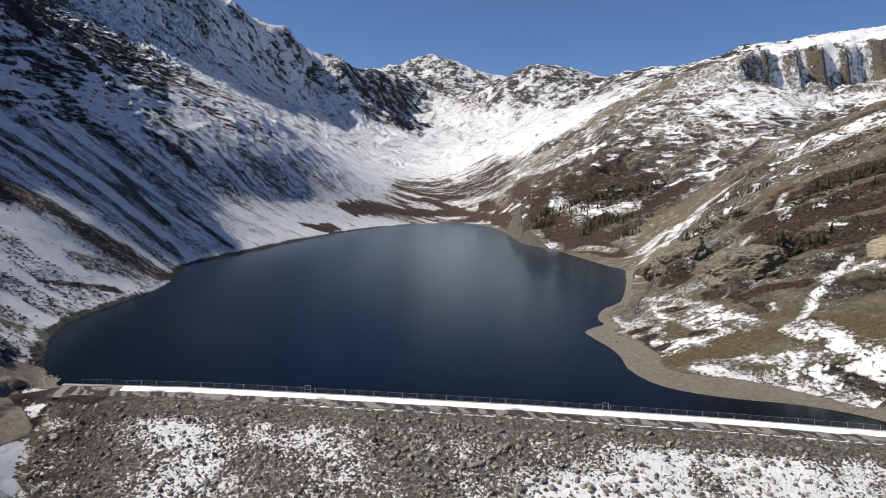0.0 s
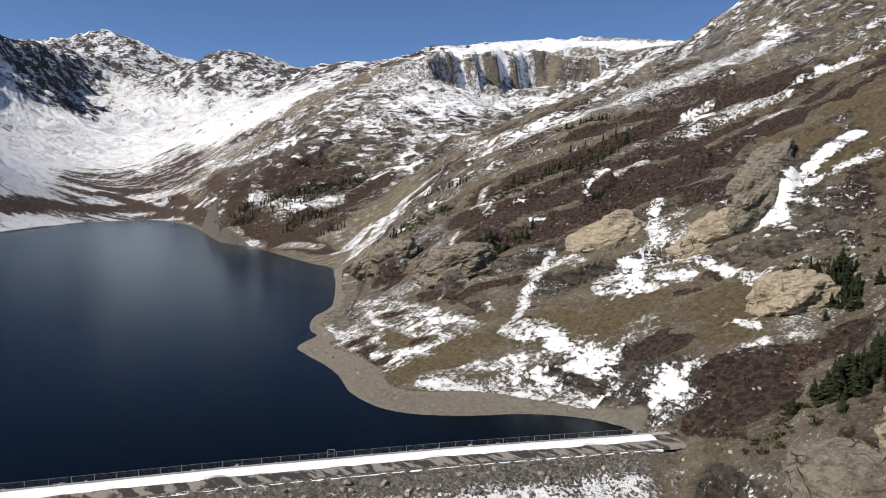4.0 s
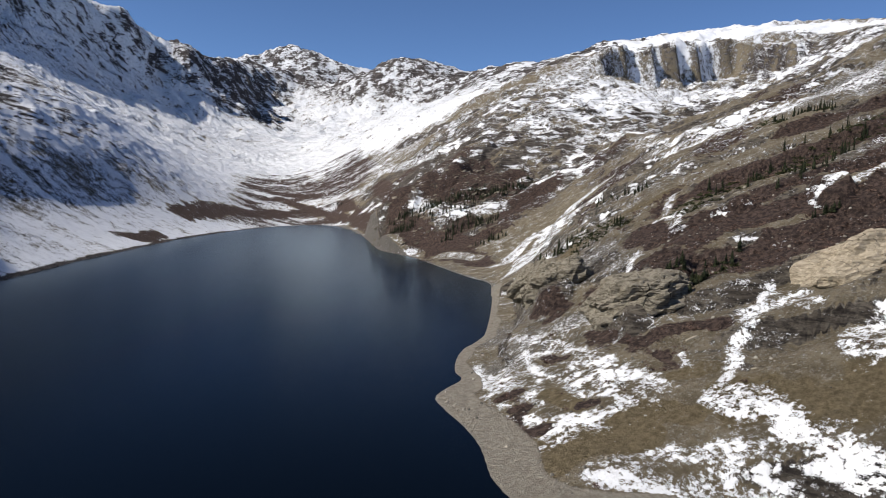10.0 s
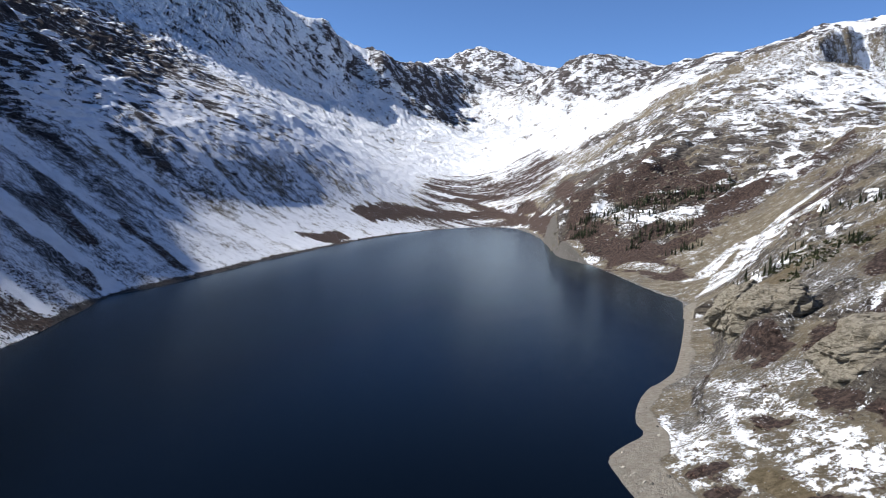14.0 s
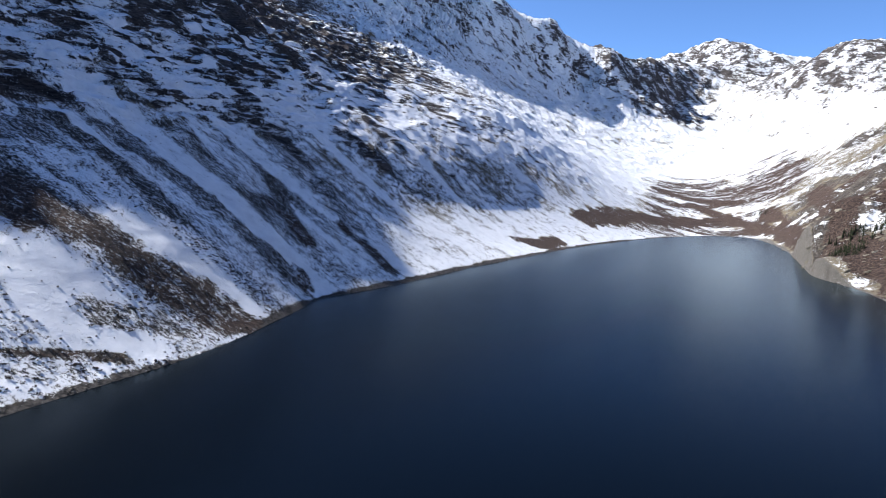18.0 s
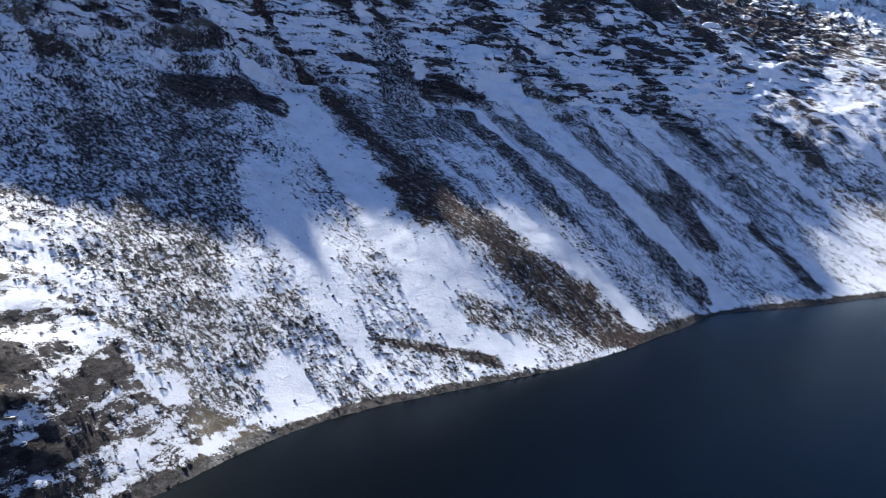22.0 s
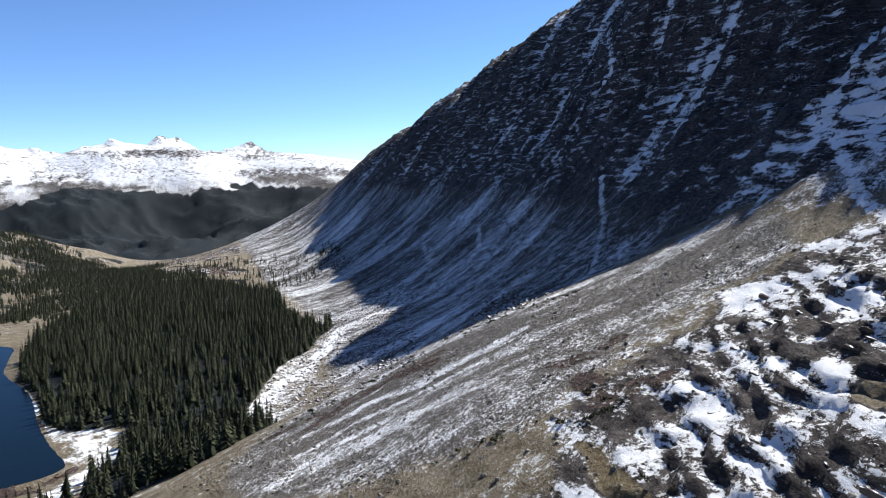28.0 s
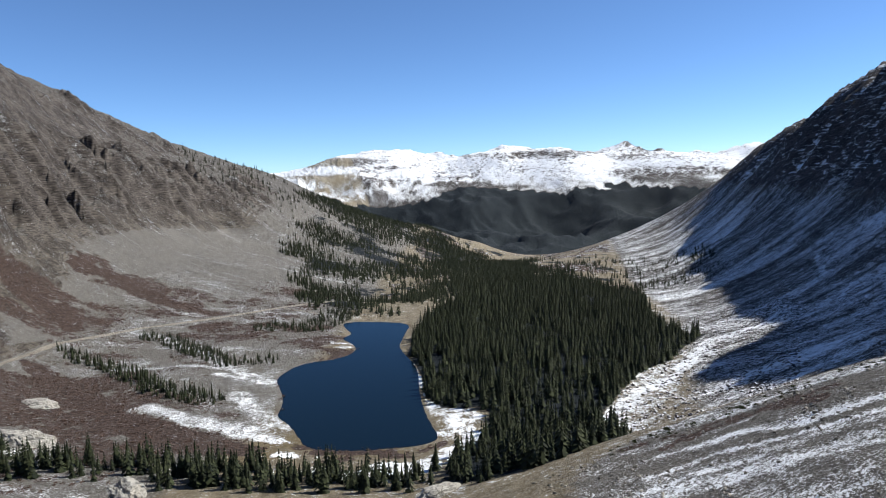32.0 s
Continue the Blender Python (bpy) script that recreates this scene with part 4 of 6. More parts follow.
stroke("brown", 0.55, 2, (-123, 150), (-114, 162), (-104, 174))
stroke("snow", 0.85, 3.5, (-225, 316), (-199, 299), (-185, 289))
stroke("snow", 0.85, 3.5, (-188, 259), (-157, 249), (-137, 245), (-126, 245))
stroke("snow", 0.8, 2.5, (-232, 362), (-193, 358), (-162, 340))
stroke("snow", 0.8, 4, (-191, 265), (-158, 242), (-137, 229), (-125, 238))
stroke("snow", 0.8, 4, (-224, 319), (-183, 280), (-147, 267), (-117, 268))
stroke("snow", 0.75, 3, (-180, 355), (-156, 340), (-128, 341))
stroke("snow", 0.7, 3, (-148, 344), (-136, 338))
stroke("snow", 0.85, 2, (-108, 307), (-96, 274))
stroke("brown", 0.8, 5, (-134, 328), (-119, 335), (-108, 325))
stroke("brown", 0.8, 4, (-101, 298), (-93, 288))
stroke("brown", 0.8, 6, (-16, 529), (7, 548), (20, 559))
stroke("brown", 0.7, 6, (-101, 367), (-83, 360), (-72, 353))
stroke("snow", 0.6, 4, (89, 52), (94, 46), (91, 37), (83, 35), (71, 45), (62, 48))
stroke("snow", 0.54, 8, (65, 92), (74, 88), (81, 80), (87, 68), (74, 63), (60, 67))
stroke("snow", 0.6, 3, (90, 129), (88, 100), (86, 77))
stroke("snow", 0.7, 3, (105, 62), (110, 63), (125, 71))
stroke("snow", 0.65, 3, (109, 68), (120, 67), (126, 64))
stroke("snow", 0.7, 5, (192, 294), (233, 331), (266, 343), (289, 339))
stroke("snow", 0.65, 6, (294, 310), (265, 237), (257, 197))
stroke("snow", 0.6, 2.5, (173, 154), (156, 141), (145, 120))
stroke("scrub", 0.55, 3, (64, 90), (60, 71))
stroke("scrub", 0.55, 3, (95, 74), (92, 67))
stroke("loose", 0.5, 17, (-264, 90), (-238, 84), (-206, 81), (-181, 82))
stroke("loose", 0.45, 14, (-180, 118), (-163, 114), (-141, 109))
stroke("loose", 0.46, 7, (-138, 135), (-132, 118), (-122, 107))
stroke("loose", 0.4, 9, (-255, 281), (-192, 231), (-184, 246))
stroke("loose", 0.45, 8, (-153, 399), (-121, 390), (-97, 376))
stroke("loose", 0.45, 6, (-117, 183), (-109, 191), (-103, 202))
stroke("scrub", 0.72, 14, (189, 487), (201, 430), (194, 344))
stroke("scrub", 0.65, 14, (212, 513), (241, 499), (289, 526))
stroke("snow", 0.64, 9, (212, 490), (225, 461), (242, 435))
stroke("snow", 0.6, 7, (192, 395), (197, 354))
stroke("snow", 0.62, 12, (335, 916), (333, 756), (342, 665))
stroke("snow", 0.7, 6, (232, 837), (255, 807))
stroke("scrub", 0.7, 10, (192, 941), (223, 882), (244, 811))
# chutes, talus and rock bands over the far shore
stroke("snow", 0.95, 4.5, (-240, 322), (-226, 314), (-194, 291), (-167, 280), (-142, 275), (-120, 275), (-107, 288))
stroke("snow", 0.9, 4, (-186, 349), (-158, 336), (-133, 328))
stroke("snow", 0.85, 3, (-185, 256), (-160, 254), (-138, 245), (-118, 244))
stroke("snow", 0.9, 7, (-221, 203), (-200, 189), (-179, 167), (-166, 165), (-152, 152))
stroke("loose", 0.42, 17, (-200, 150), (-187, 129), (-167, 118), (-155, 117))
stroke("loose", 0.36, 8, (-181, 282), (-142, 289), (-113, 290), (-102, 289))
stroke("loose", 0.32, 7, (-190, 262), (-160, 263), (-135, 256))
stroke("loose", 0.30, 6, (-136, 355), (-124, 340), (-133, 323))
stroke("bare", 0.75, 6, (-222, 160), (-218, 178), (-212, 186))
stroke("bare", 0.75, 8, (-241, 247), (-227, 267), (-197, 278))
stroke("bare", 0.75, 9, (-214, 348), (-189, 366), (-176, 395), (-155, 412))
stroke("bare", 0.75, 9, (-134, 484), (-109, 491))
# bare slabs of the knoll's lake side
stroke("bare", 0.9, 7, (-118, 49), (-125, 52), (-131, 51))
stroke("bare", 0.8, 4, (-186, 49), (-171, 56), (-155, 65), (-136, 70), (-125, 73))
stroke("snow", 0.8, 2, (-174, 25), (-168, 29), (-162, 34), (-156, 40))
# patches on the bench and the slope above it
stroke("snow", 0.74, 1.6, (83, 112), (77, 99), (75, 92))
stroke("snow", 0.74, 1.8, (83, 107), (86, 102), (90, 101))
stroke("snow", 0.74, 1.6, (84, 90), (78, 87), (76, 89))
stroke("snow", 0.74, 2.2, (88, 84), (81, 80), (75, 79))
stroke("snow", 0.74, 2.0, (86, 71), (82, 71), (76, 70))
stroke("snow", 0.74, 2.2, (87, 67), (80, 64), (74, 64), (68, 62))
stroke("snow", 0.74, 1.6, (75, 124), (70, 112), (66, 103))
stroke("snow", 0.74, 1.4, (73, 113), (70, 99))
stroke("snow", 0.74, 1.6, (68, 86), (67, 79))
stroke("snow", 0.74, 1.6, (62, 76), (61, 68), (59, 62))
stroke("snow", 0.74, 1.6, (66, 69), (67, 65), (68, 62))
stroke("snow", 0.74, 1.4, (62, 88), (63, 84))
stroke("snow", 0.74, 1.3, (97, 90), (94, 90))
stroke("snow", 0.74, 1.6, (97, 70), (94, 65))
stroke("snow", 0.74, 1.4, (131, 129), (133, 127), (123, 119))
stroke("snow", 0.74, 2.2, (86, 52), (90, 51), (93, 51))
stroke("snow", 0.74, 1.8, (104, 62), (93, 54))
stroke("scrub", 0.9, 2.2, (63, 91), (67, 89))
stroke("scrub", 0.9, 1.8, (62, 83), (64, 80))
stroke("scrub", 0.9, 2.0, (59, 70), (61, 69))
stroke("scrub", 0.9, 1.6, (81, 97), (84, 95))
stroke("scrub", 0.9, 2.6, (96, 87), (97, 82))
stroke("scrub", 0.9, 2.6, (95, 100), (95, 92))
stroke("scrub", 0.9, 4.0, (105, 138), (107, 128), (101, 127))
stroke("scrub", 0.9, 2.5, (95, 74), (94, 71))
stroke("scrub", 0.9, 3.5, (101, 82), (107, 77), (108, 69))
stroke("scrub", 0.9, 1.8, (71, 70), (73, 69))
stroke("grass", 0.8, 4, (73, 57), (80, 55), (81, 51))
stroke("grass", 0.8, 3, (70, 81), (70, 71))
stroke("grass", 0.8, 3, (90, 63), (96, 60))
stroke("snow", 0.74, 1.8, (255, 57), (233, 59), (228, 71))
stroke("snow", 0.74, 1.6, (231, 94), (240, 87))
stroke("snow", 0.74, 2.6, (164, 90), (179, 87), (193, 87))
stroke("snow", 0.74, 1.6, (152, 141), (156, 136))
stroke("snow", 0.74, 2.2, (100, 57), (105, 63), (108, 62))
stroke("snow", 0.74, 2.4, (113, 39), (123, 37), (120, 27), (113, 31))
stroke("snow", 0.74, 1.5, (130, 26), (132, 37), (145, 49), (153, 53))
stroke("snow", 0.74, 1.5, (116, 0), (112, -5))
stroke("snow", 0.74, 1.6, (105, -3), (103, -8))
stroke("snow", 0.74, 1.8, (83, 3), (86, -1))
stroke("snow", 0.74, 1.5, (90, -1), (91, -7))
stroke("snow", 0.74, 1.5, (93, -10), (96, -10), (100, -12))
stroke("scrub", 0.9, 3.0, (93, 16), (95, 12), (96, 8))
stroke("scrub", 0.9, 2.0, (118, 20), (120, 17))
stroke("scrub", 0.9, 5, (88, -8), (92, -13), (95, -19))
stroke("scrub", 0.9, 5, (81, -14), (85, -21))
stroke("scrub", 0.9, 2.0, (160, 45), (162, 41))
stroke("scrub", 0.9, 4, (170, 83), (183, 70), (193, 55))
stroke("scrub", 0.9, 4, (154, 107), (166, 92))
stroke("scrub", 0.9, 5, (202, 82), (219, 70), (224, 52))
# patches round the lower lake
stroke("snow", 0.6, 8, (-30, -333), (-40, -304), (-46, -277))
stroke("snow", 0.7, 5, (15, -333), (-11, -298), (-31, -281), (-43, -266))
stroke("snow", 0.7, 5, (-57, -219), (-72, -205), (-83, -197))
stroke("snow", 0.62, 3, (45, -434), (9, -409), (-30, -385), (-46, -366))
stroke("grass", 0.85, 9, (48, -482), (17, -460))
stroke("grass", 0.85, 8, (-36, -461), (-69, -438), (-91, -428))
stroke("grass", 0.8, 7, (-3, -363), (-18, -347))
stroke("grass", 0.85, 7, (99, -680), (52, -740))
stroke("scrub", 0.95, 8, (99, -648), (62, -638), (32, -605), (-1, -585))
stroke("scrub", 0.95, 14, (128, -555), (109, -544), (90, -543))
stroke("scrub", 0.9, 10, (90, -438), (63, -394), (29, -324))
stroke("scrub", 0.9, 8, (-3, -531), (-24, -529))
stroke("scrub", 0.9, 8, (-54, -516), (-81, -485), (-95, -494))
stroke("scrub", 0.8, 10, (21, -301), (-8, -263), (-30, -250))
stroke("scrub", 0.8, 5, (-60, -244), (-89, -232))
# roads and bare ground at the dam's ends
stroke("path", 0.9, 3.0, (-104, 56), (-100, 46), (-97, 36), (-104, 24))
stroke("dirt", 1.0, 4.5, (-97, 47), (-90, 49), (-84, 45))


def ground_cover():
    x, y, z = GX.ravel(), GY.ravel(), GZ.ravel()
    dzy, dzx = np.gradient(GZ, GRID_Y, GRID_X)
    slope = np.hypot(dzx, dzy).ravel()
    up, left, dark, far, head = zones(x, y, z, slope)
    low = shore_gap(x, y, LOWER_LINE)
    away = np.hypot(x, y)
    n1, n2, n3 = fractal(x, y, 60, 4, 11), fractal(x, y, 18, 4, 13), fractal(x, y, 6, 3, 14)
    streak = fractal(x * 0.16 + 0.04 * y, y + 0.1 * x, 15, 4, 17, 0.6)
    ones = np.ones(len(x))
    snow = 0.22 + 0.22 * n1 + 0.12 * n2
    scrub, grass, rock, forest, gravel, path = (np.zeros(len(x)) for _ in range(6))
    right = smooth(x, 20, 50) * (1 - smooth(y, 380, 480)) * smooth(y, -150, -100)
    grass = right * (0.10 + 0.5 * n1 + 0.25 * n2)
    rock = right * (0.22 + 0.55 * n2 + 0.8 * smooth(slope, 0.65, 1.1))
    band = fractal(x * 0.5 + y * 0.4, y * 0.9 - x * 0.5, 40, 4, 19)
    lines = fractal((x * 0.84 - y * 0.55) * 0.16, x * 0.55 + y * 0.84, 12, 4, 109, 0.6)
    snow = snow + right * 0.22 * lines
    gravel = right * (0.18 + 0.8 * fractal(x, y, 44, 4, 173))
    rock = rock + right * 0.35 * lines * smooth(z, 20, 40)
    scrub = right * smooth(z, 22, 40) * (1 - smooth(z, 110, 150)) * (0.22 + 0.75 * band + 0.2 * n2)
    snow = snow + right * 0.12 * smooth(z, 120, 200)
    # shaded mountain: snow in chutes between rock bands
    ribs = smooth(slope, 0.95, 1.6)
    chute = smooth(fractal(x * 0.1 + 0.04 * y, y + 0.1 * x, 24, 3, 18, 0.5), 0.26, 0.5)
    ledgy = fractal(x, y * 0.4, 15, 5, 153, 0.62)
    s_left = 0.54 + 0.22 * streak + 0.16 * n2 + 0.34 * chute + 0.20 * (1 - smooth(z, 12, 42)) - 0.12 * ribs + smooth(z, 60, 95) * (0.42 * ledgy + 0.09) - 0.46 * smooth(z, 95, 190) * smooth(y, 180, 300) * (1 - 0.6 * smooth(y, 800, 1200)) + 0.10 * smooth(y, 480, 900) * (1 - smooth(z, 120, 220)) + 0.06 * smooth(y, 1200, 1600)
    snow = snow * (1 - left) + left * s_left
    rock = np.maximum(rock * (1 - left), left * (0.05 + 0.5 * smooth(y, 330, 460) + 0.45 * n2 + 0.45 * ribs + 0.55 * smooth(z + 25 * n1, 70, 105)))
    gravel = gravel * (1 - left) + left * (0.95 - 0.6 * chute - 0.8 * smooth(z + 25 * n1, 62, 100)) * (1 - 0.8 * smooth(y, 330, 480))
    wide = fractal(x * 0.3, y, 30, 4, 47, 0.6)
    trough = 1 - smooth(buttress(x, y), -0.30, 0.10)
    wall = smooth(z, 10, 60)
    snow = snow * (1 - dark) + dark * (0.13 + 0.14 * n1 + 0.14 * n2 + (1 - wall) * (0.32 + 0.36 * streak + 0.10 * wide) + wall * (0.40 * trough + 0.12 * wide - 0.02))
    rock = np.maximum(rock * (1 - dark), dark * (0.25 + 0.75 * wall))
    gravel = np.maximum(gravel * (1 - dark), dark * 0.9 * (1 - wall))
    # the knoll: ledges with snow between, and a scree apron behind
    knob = smooth(ellipse(x, y, -155, 38, 86, 74, 10) + 0.15 * n2, 0.0, 0.22) * (1 - left)
    snow = snow * (1 - knob) + knob * (0.46 + 0.12 * n2 + 0.28 * n3 - 0.40 * smooth(slope, 0.6, 1.2) + 0.25 * fractal(x - 0.25 * y, (y + 0.25 * x) * 0.3, 12, 4, 175, 0.6))
    rock = np.maximum(rock, knob * (1.05 + 0.2 * n2))
    apron = smooth(ellipse(x, y, -185, -75, 95, 62, -38), 0.0, 0.2) * (1 - knob)
    run = fractal((x * 0.82 - y * 0.57) * 0.1, x * 0.57 + y * 0.82, 9, 4, 53, 0.6)
    gravel = np.maximum(gravel, apron * 0.85)
    snow = snow * (1 - apron) + apron * (0.35 + 0.48 * run + 0.12 * n2)
    rock, grass = rock * (1 - apron), grass * (1 - apron)
    # head of the valley
    topmost = 1 - smooth(line_gap(x, y, HEAD_CREST)[0], 60, 300)
    snow = snow * (1 - head) + head * (0.83 + 0.16 * (1 - smooth(slope, 0.3, 0.6)) + 0.22 * n1 + 0.26 * n2 - 0.26 * smooth(slope, 0.75, 1.25) - topmost * (0.34 + 0.7 * fractal(x, y, 90, 4, 107, 0.6, True)))
    rock = np.maximum(rock * (1 - head), head * (0.35 + 0.6 * np.maximum(topmost, smooth(slope, 0.8, 1.2))))
    cliff = 1 - smooth(line_gap(x, y, PLATEAU_EDGE)[0], 34, 50)
    snow = snow * (1 - cliff) + cliff * (0.88 - 0.62 * smooth(pillar(x, 0 * y), -0.25, 0.2) + 0.30 * n2 + 0.25 * fractal(x, y, 26, 3, 171))
    rock = np.maximum(rock, cliff)
    mid = smooth(x - np.interp(y, [330, 400, 700, 1000], [215, 130, 185, 290]), 0, 30) * smooth(y, 330, 420) * (1 - head)
    snow = snow * (1 - mid) + mid * (0.40 + 0.30 * n1 + 0.34 * n2 + 0.2 * n3 - 0.25 * smooth(slope, 0.5, 1.0) + 0.20 * smooth(z, 80, 180))
    rock = np.maximum(rock * (1 - mid), mid * (0.45 + 0.6 * n2 + 0.4 * smooth(slope, 0.5, 0.9)))
    scrub = np.maximum(scrub, mid * (1 - smooth(z, 70, 150)) * (0.36 + 0.7 * fractal(x, y, 48, 5, 139, 0.6)))
    grass = np.maximum(grass * (1 - mid), mid * (0.3 + 0.3 * n1) * (1 - smooth(z, 60, 140)))
    floor = head_floor(x, y) * (up > 3)
    bars = fractal(x * 0.4, y * 1.5, 42, 5, 59, 0.6)
    scrub = np.maximum(scrub * (1 - floor), floor * (0.80 + 0.5 * bars)); snow = snow * (1 - floor) + floor * (0.46 + 0.9 * fractal(x * 0.4, y * 1.5, 34, 6, 61, 0.8) + 0.30 * smooth(y, 1020, 1200))
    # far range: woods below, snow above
    # The same dark bluish cover fills the ground under the near trees.
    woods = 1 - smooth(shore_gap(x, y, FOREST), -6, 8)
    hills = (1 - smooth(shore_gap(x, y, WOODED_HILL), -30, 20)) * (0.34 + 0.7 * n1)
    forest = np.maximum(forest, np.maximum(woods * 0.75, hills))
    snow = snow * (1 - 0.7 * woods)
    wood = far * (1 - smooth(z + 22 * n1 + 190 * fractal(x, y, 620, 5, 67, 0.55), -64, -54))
    snow = snow * (1 - far) + far * (0.70 + 0.14 * n2 + 0.16 * n1 + 0.2 * fractal(x, y * 0.4, 200, 4, 69) - 0.45 * smooth(fractal(x * 0.22, z * 3.2 + y * 0.15, 130, 4, 71, 0.6), 0.08, 0.35) - 0.25 * (1 - smooth(z, -90, 0)))
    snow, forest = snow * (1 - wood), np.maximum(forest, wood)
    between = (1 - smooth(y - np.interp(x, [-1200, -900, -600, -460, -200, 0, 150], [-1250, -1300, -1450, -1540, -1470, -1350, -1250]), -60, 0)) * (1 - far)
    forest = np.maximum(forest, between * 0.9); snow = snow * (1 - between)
    # lower valley: grey scree below the crags
    scree = smooth(x + np.interp(y, [-1300, -900, -600, -300, -150], [420, 260, 170, 70, 0]), 0, 40) * (1 - smooth(y, -190, -140)) * (1 - between) * (1 - far)
    # Steep crag faces: bare rock, coloured darker in place of their own shadows.
    crags = smooth(slope, 0.62, 0.95)
    saddle = (1 - smooth(y, -620, -560)) * (1 - between) * (1 - far) * (1 - dark) * (1 - scree)
    scrub = np.maximum(scrub, saddle * (0.46 + 0.6 * n1 + 0.3 * n2)); forest = np.maximum(forest, saddle * (0.22 + 0.7 * n2)); snow = snow * (1 - saddle) + saddle * (0.26 + 0.3 * n2 + 0.2 * n1)
    gravel = np.maximum(gravel, scree * 0.8); snow = snow * (1 - scree) + scree * (0.05 + 0.14 * n1 + 0.12 * n2 + 0.5 * fractal(x * 0.56 + y * 0.83, (y * 0.56 - x * 0.83) * 0.12, 9, 4, 183, 0.6) + 0.06 * (1 - smooth(z, -52, -30)))
    rock = np.maximum(rock * (1 - scree), scree * (0.1 + 0.35 * n2 + 0.75 * crags))
    grass = np.maximum(grass, scree * (0.24 + 0.5 * n1 + 0.6 * fractal(x * 0.56 + y * 0.83, (y * 0.56 - x * 0.83) * 0.2, 22, 4, 185, 0.6)) * (1 - smooth(z, 30, 160)))
    # patchy floor of the lower valley
    vale = smooth(y, -760, -680) * (1 - smooth(y, -230, -190)) * smooth(x, -140, -90) * (1 - smooth(z, -38, -8)) * (1 - woods)
    patchy, drifts = fractal(x, y * 1.4, 46, 5, 149, 0.6), fractal(x * 1.4, y, 24, 5, 151, 0.6)
    scrub = np.maximum(scrub, vale * (0.40 + 0.7 * patchy)); grass = np.maximum(grass, vale * (0.40 - 0.6 * patchy + 0.3 * n2)); snow = np.maximum(snow, vale * (0.06 + 0.7 * drifts))
    # downstream face of the dam
    off, along = dam_place(x, y)
    face = smooth(off, 7, 9) * (1 - smooth(off, 40, 50)) * smooth(x, -97, -88) * (1 - smooth(x - np.interp(off, [0, 8, 40], [66, 62, 42]), 0, 10))
    drift = fractal(x, y, 14, 4, 71, 0.6)
    snow = snow * (1 - face) + face * smooth(off, 10, 14) * (0.46 + 0.72 * drift + 0.2 * n3 + 0.20 * smooth(x, -30, 40))
    gravel = np.maximum(gravel, face * 0.7); rock, grass, scrub = rock * (1 - face), grass * (1 - face), scrub * (1 - face)
    crest = smooth(off, -6, -4) * (1 - smooth(off, 7, 9)) * smooth(x, -97, -88) * (1 - smooth(x, 70, 80))
    snow, gravel, grass, scrub = snow * (1 - crest), np.maximum(gravel, crest), grass * (1 - crest), scrub * (1 - crest)
    # strips along the water
    beach = (1 - smooth(up + 2.5 * n2 + 6 * smooth(x, 64, 74), 8, 11)) * (x > -20) * (y < 262)
    rim = (1 - smooth(up + 1.0 * n3, 1.2, 3.2)) * (1 - (x > -20) * (y < 262))
    spit = smooth(ellipse(x, y, -98, 63, 9, 11, 0), 0, 0.2)
    for strip in (beach, rim, spit):
        gravel = np.maximum(gravel, strip); snow, scrub, grass, rock = (v * (1 - strip) for v in (snow, scrub, grass, rock))
    sand = beach.copy()
    lowrim = 1 - smooth(low + n2, 1, 4)
    snow = snow * (1 - lowrim * 0.5)
    dirt = np.zeros(len(x))
    path = np.maximum(path, 0.9 * np.maximum(sand, spit))
    for kind, strength, half, line in STROKES:
        xs, ys = [p[0] for p in line], [p[1] for p in line]
        pick = (x > min(xs) - 2 * half - 4) & (x < max(xs) + 2 * half + 4) & (y > min(ys) - 2 * half - 4) & (y < max(ys) + 2 * half + 4)
        d = line_gap(x[pick], y[pick], line)[0] + half * 0.45 * n2[pick] + half * 0.3 * n3[pick]
        f = 1 - smooth(d, half * 0.55, half * 1.25)
        if kind == "snow":
            snow[pick] = np.maximum(snow[pick], f * (strength * 0.84 + 0.1 * n3[pick])); scrub[pick] *= 1 - f * strength
        elif kind in ("scrub", "brown"):
            scrub[pick] = np.maximum(scrub[pick], f * strength)
            snow[pick] *= 1 - f * (0.75 if kind == "scrub" else 0.62)
        elif kind == "grass":
            grass[pick] = np.maximum(grass[pick], f * strength); snow[pick] *= 1 - 0.7 * f; rock[pick] *= 1 - 0.7 * f
        elif kind == "loose":
            snow[pick] = snow[pick] * (1 - f) + f * (strength + 0.05); gravel[pick] = np.maximum(gravel[pick], 0.95 * f)
        elif kind == "bare":
            rock[pick] = np.maximum(rock[pick], f); snow[pick] *= np.clip(1 - f * strength * 0.55, 0, 1)
        elif kind == "path":
            path[pick] = np.maximum(path[pick], f * strength); snow[pick] *= 1 - f; scrub[pick] *= 1 - f
        else:
            dirt[pick] = np.maximum(dirt[pick], f); snow[pick] *= 1 - f
    one = np.clip(np.stack([snow, scrub, grass, ones], 1), 0, 1)
    two = np.clip(np.stack([rock, forest, gravel, ones], 1), 0, 1)
    # Shaded sides, plus head, cliff, knoll, scree: where the darker copies go.
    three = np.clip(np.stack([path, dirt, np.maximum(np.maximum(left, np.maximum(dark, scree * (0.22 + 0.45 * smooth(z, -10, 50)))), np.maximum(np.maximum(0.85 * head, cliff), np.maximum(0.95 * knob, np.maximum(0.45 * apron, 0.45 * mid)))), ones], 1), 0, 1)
    return one, two, three


COVER = ground_cover()


def cover_at(x, y, which, channel):
    j = np.clip(np.searchsorted(GRID_Y, y), 0, len(GRID_Y) - 1)
    i = np.clip(np.searchsorted(GRID_X, x), 0, len(GRID_X) - 1)
    return COVER[which][j * len(GRID_X) + i, channel]


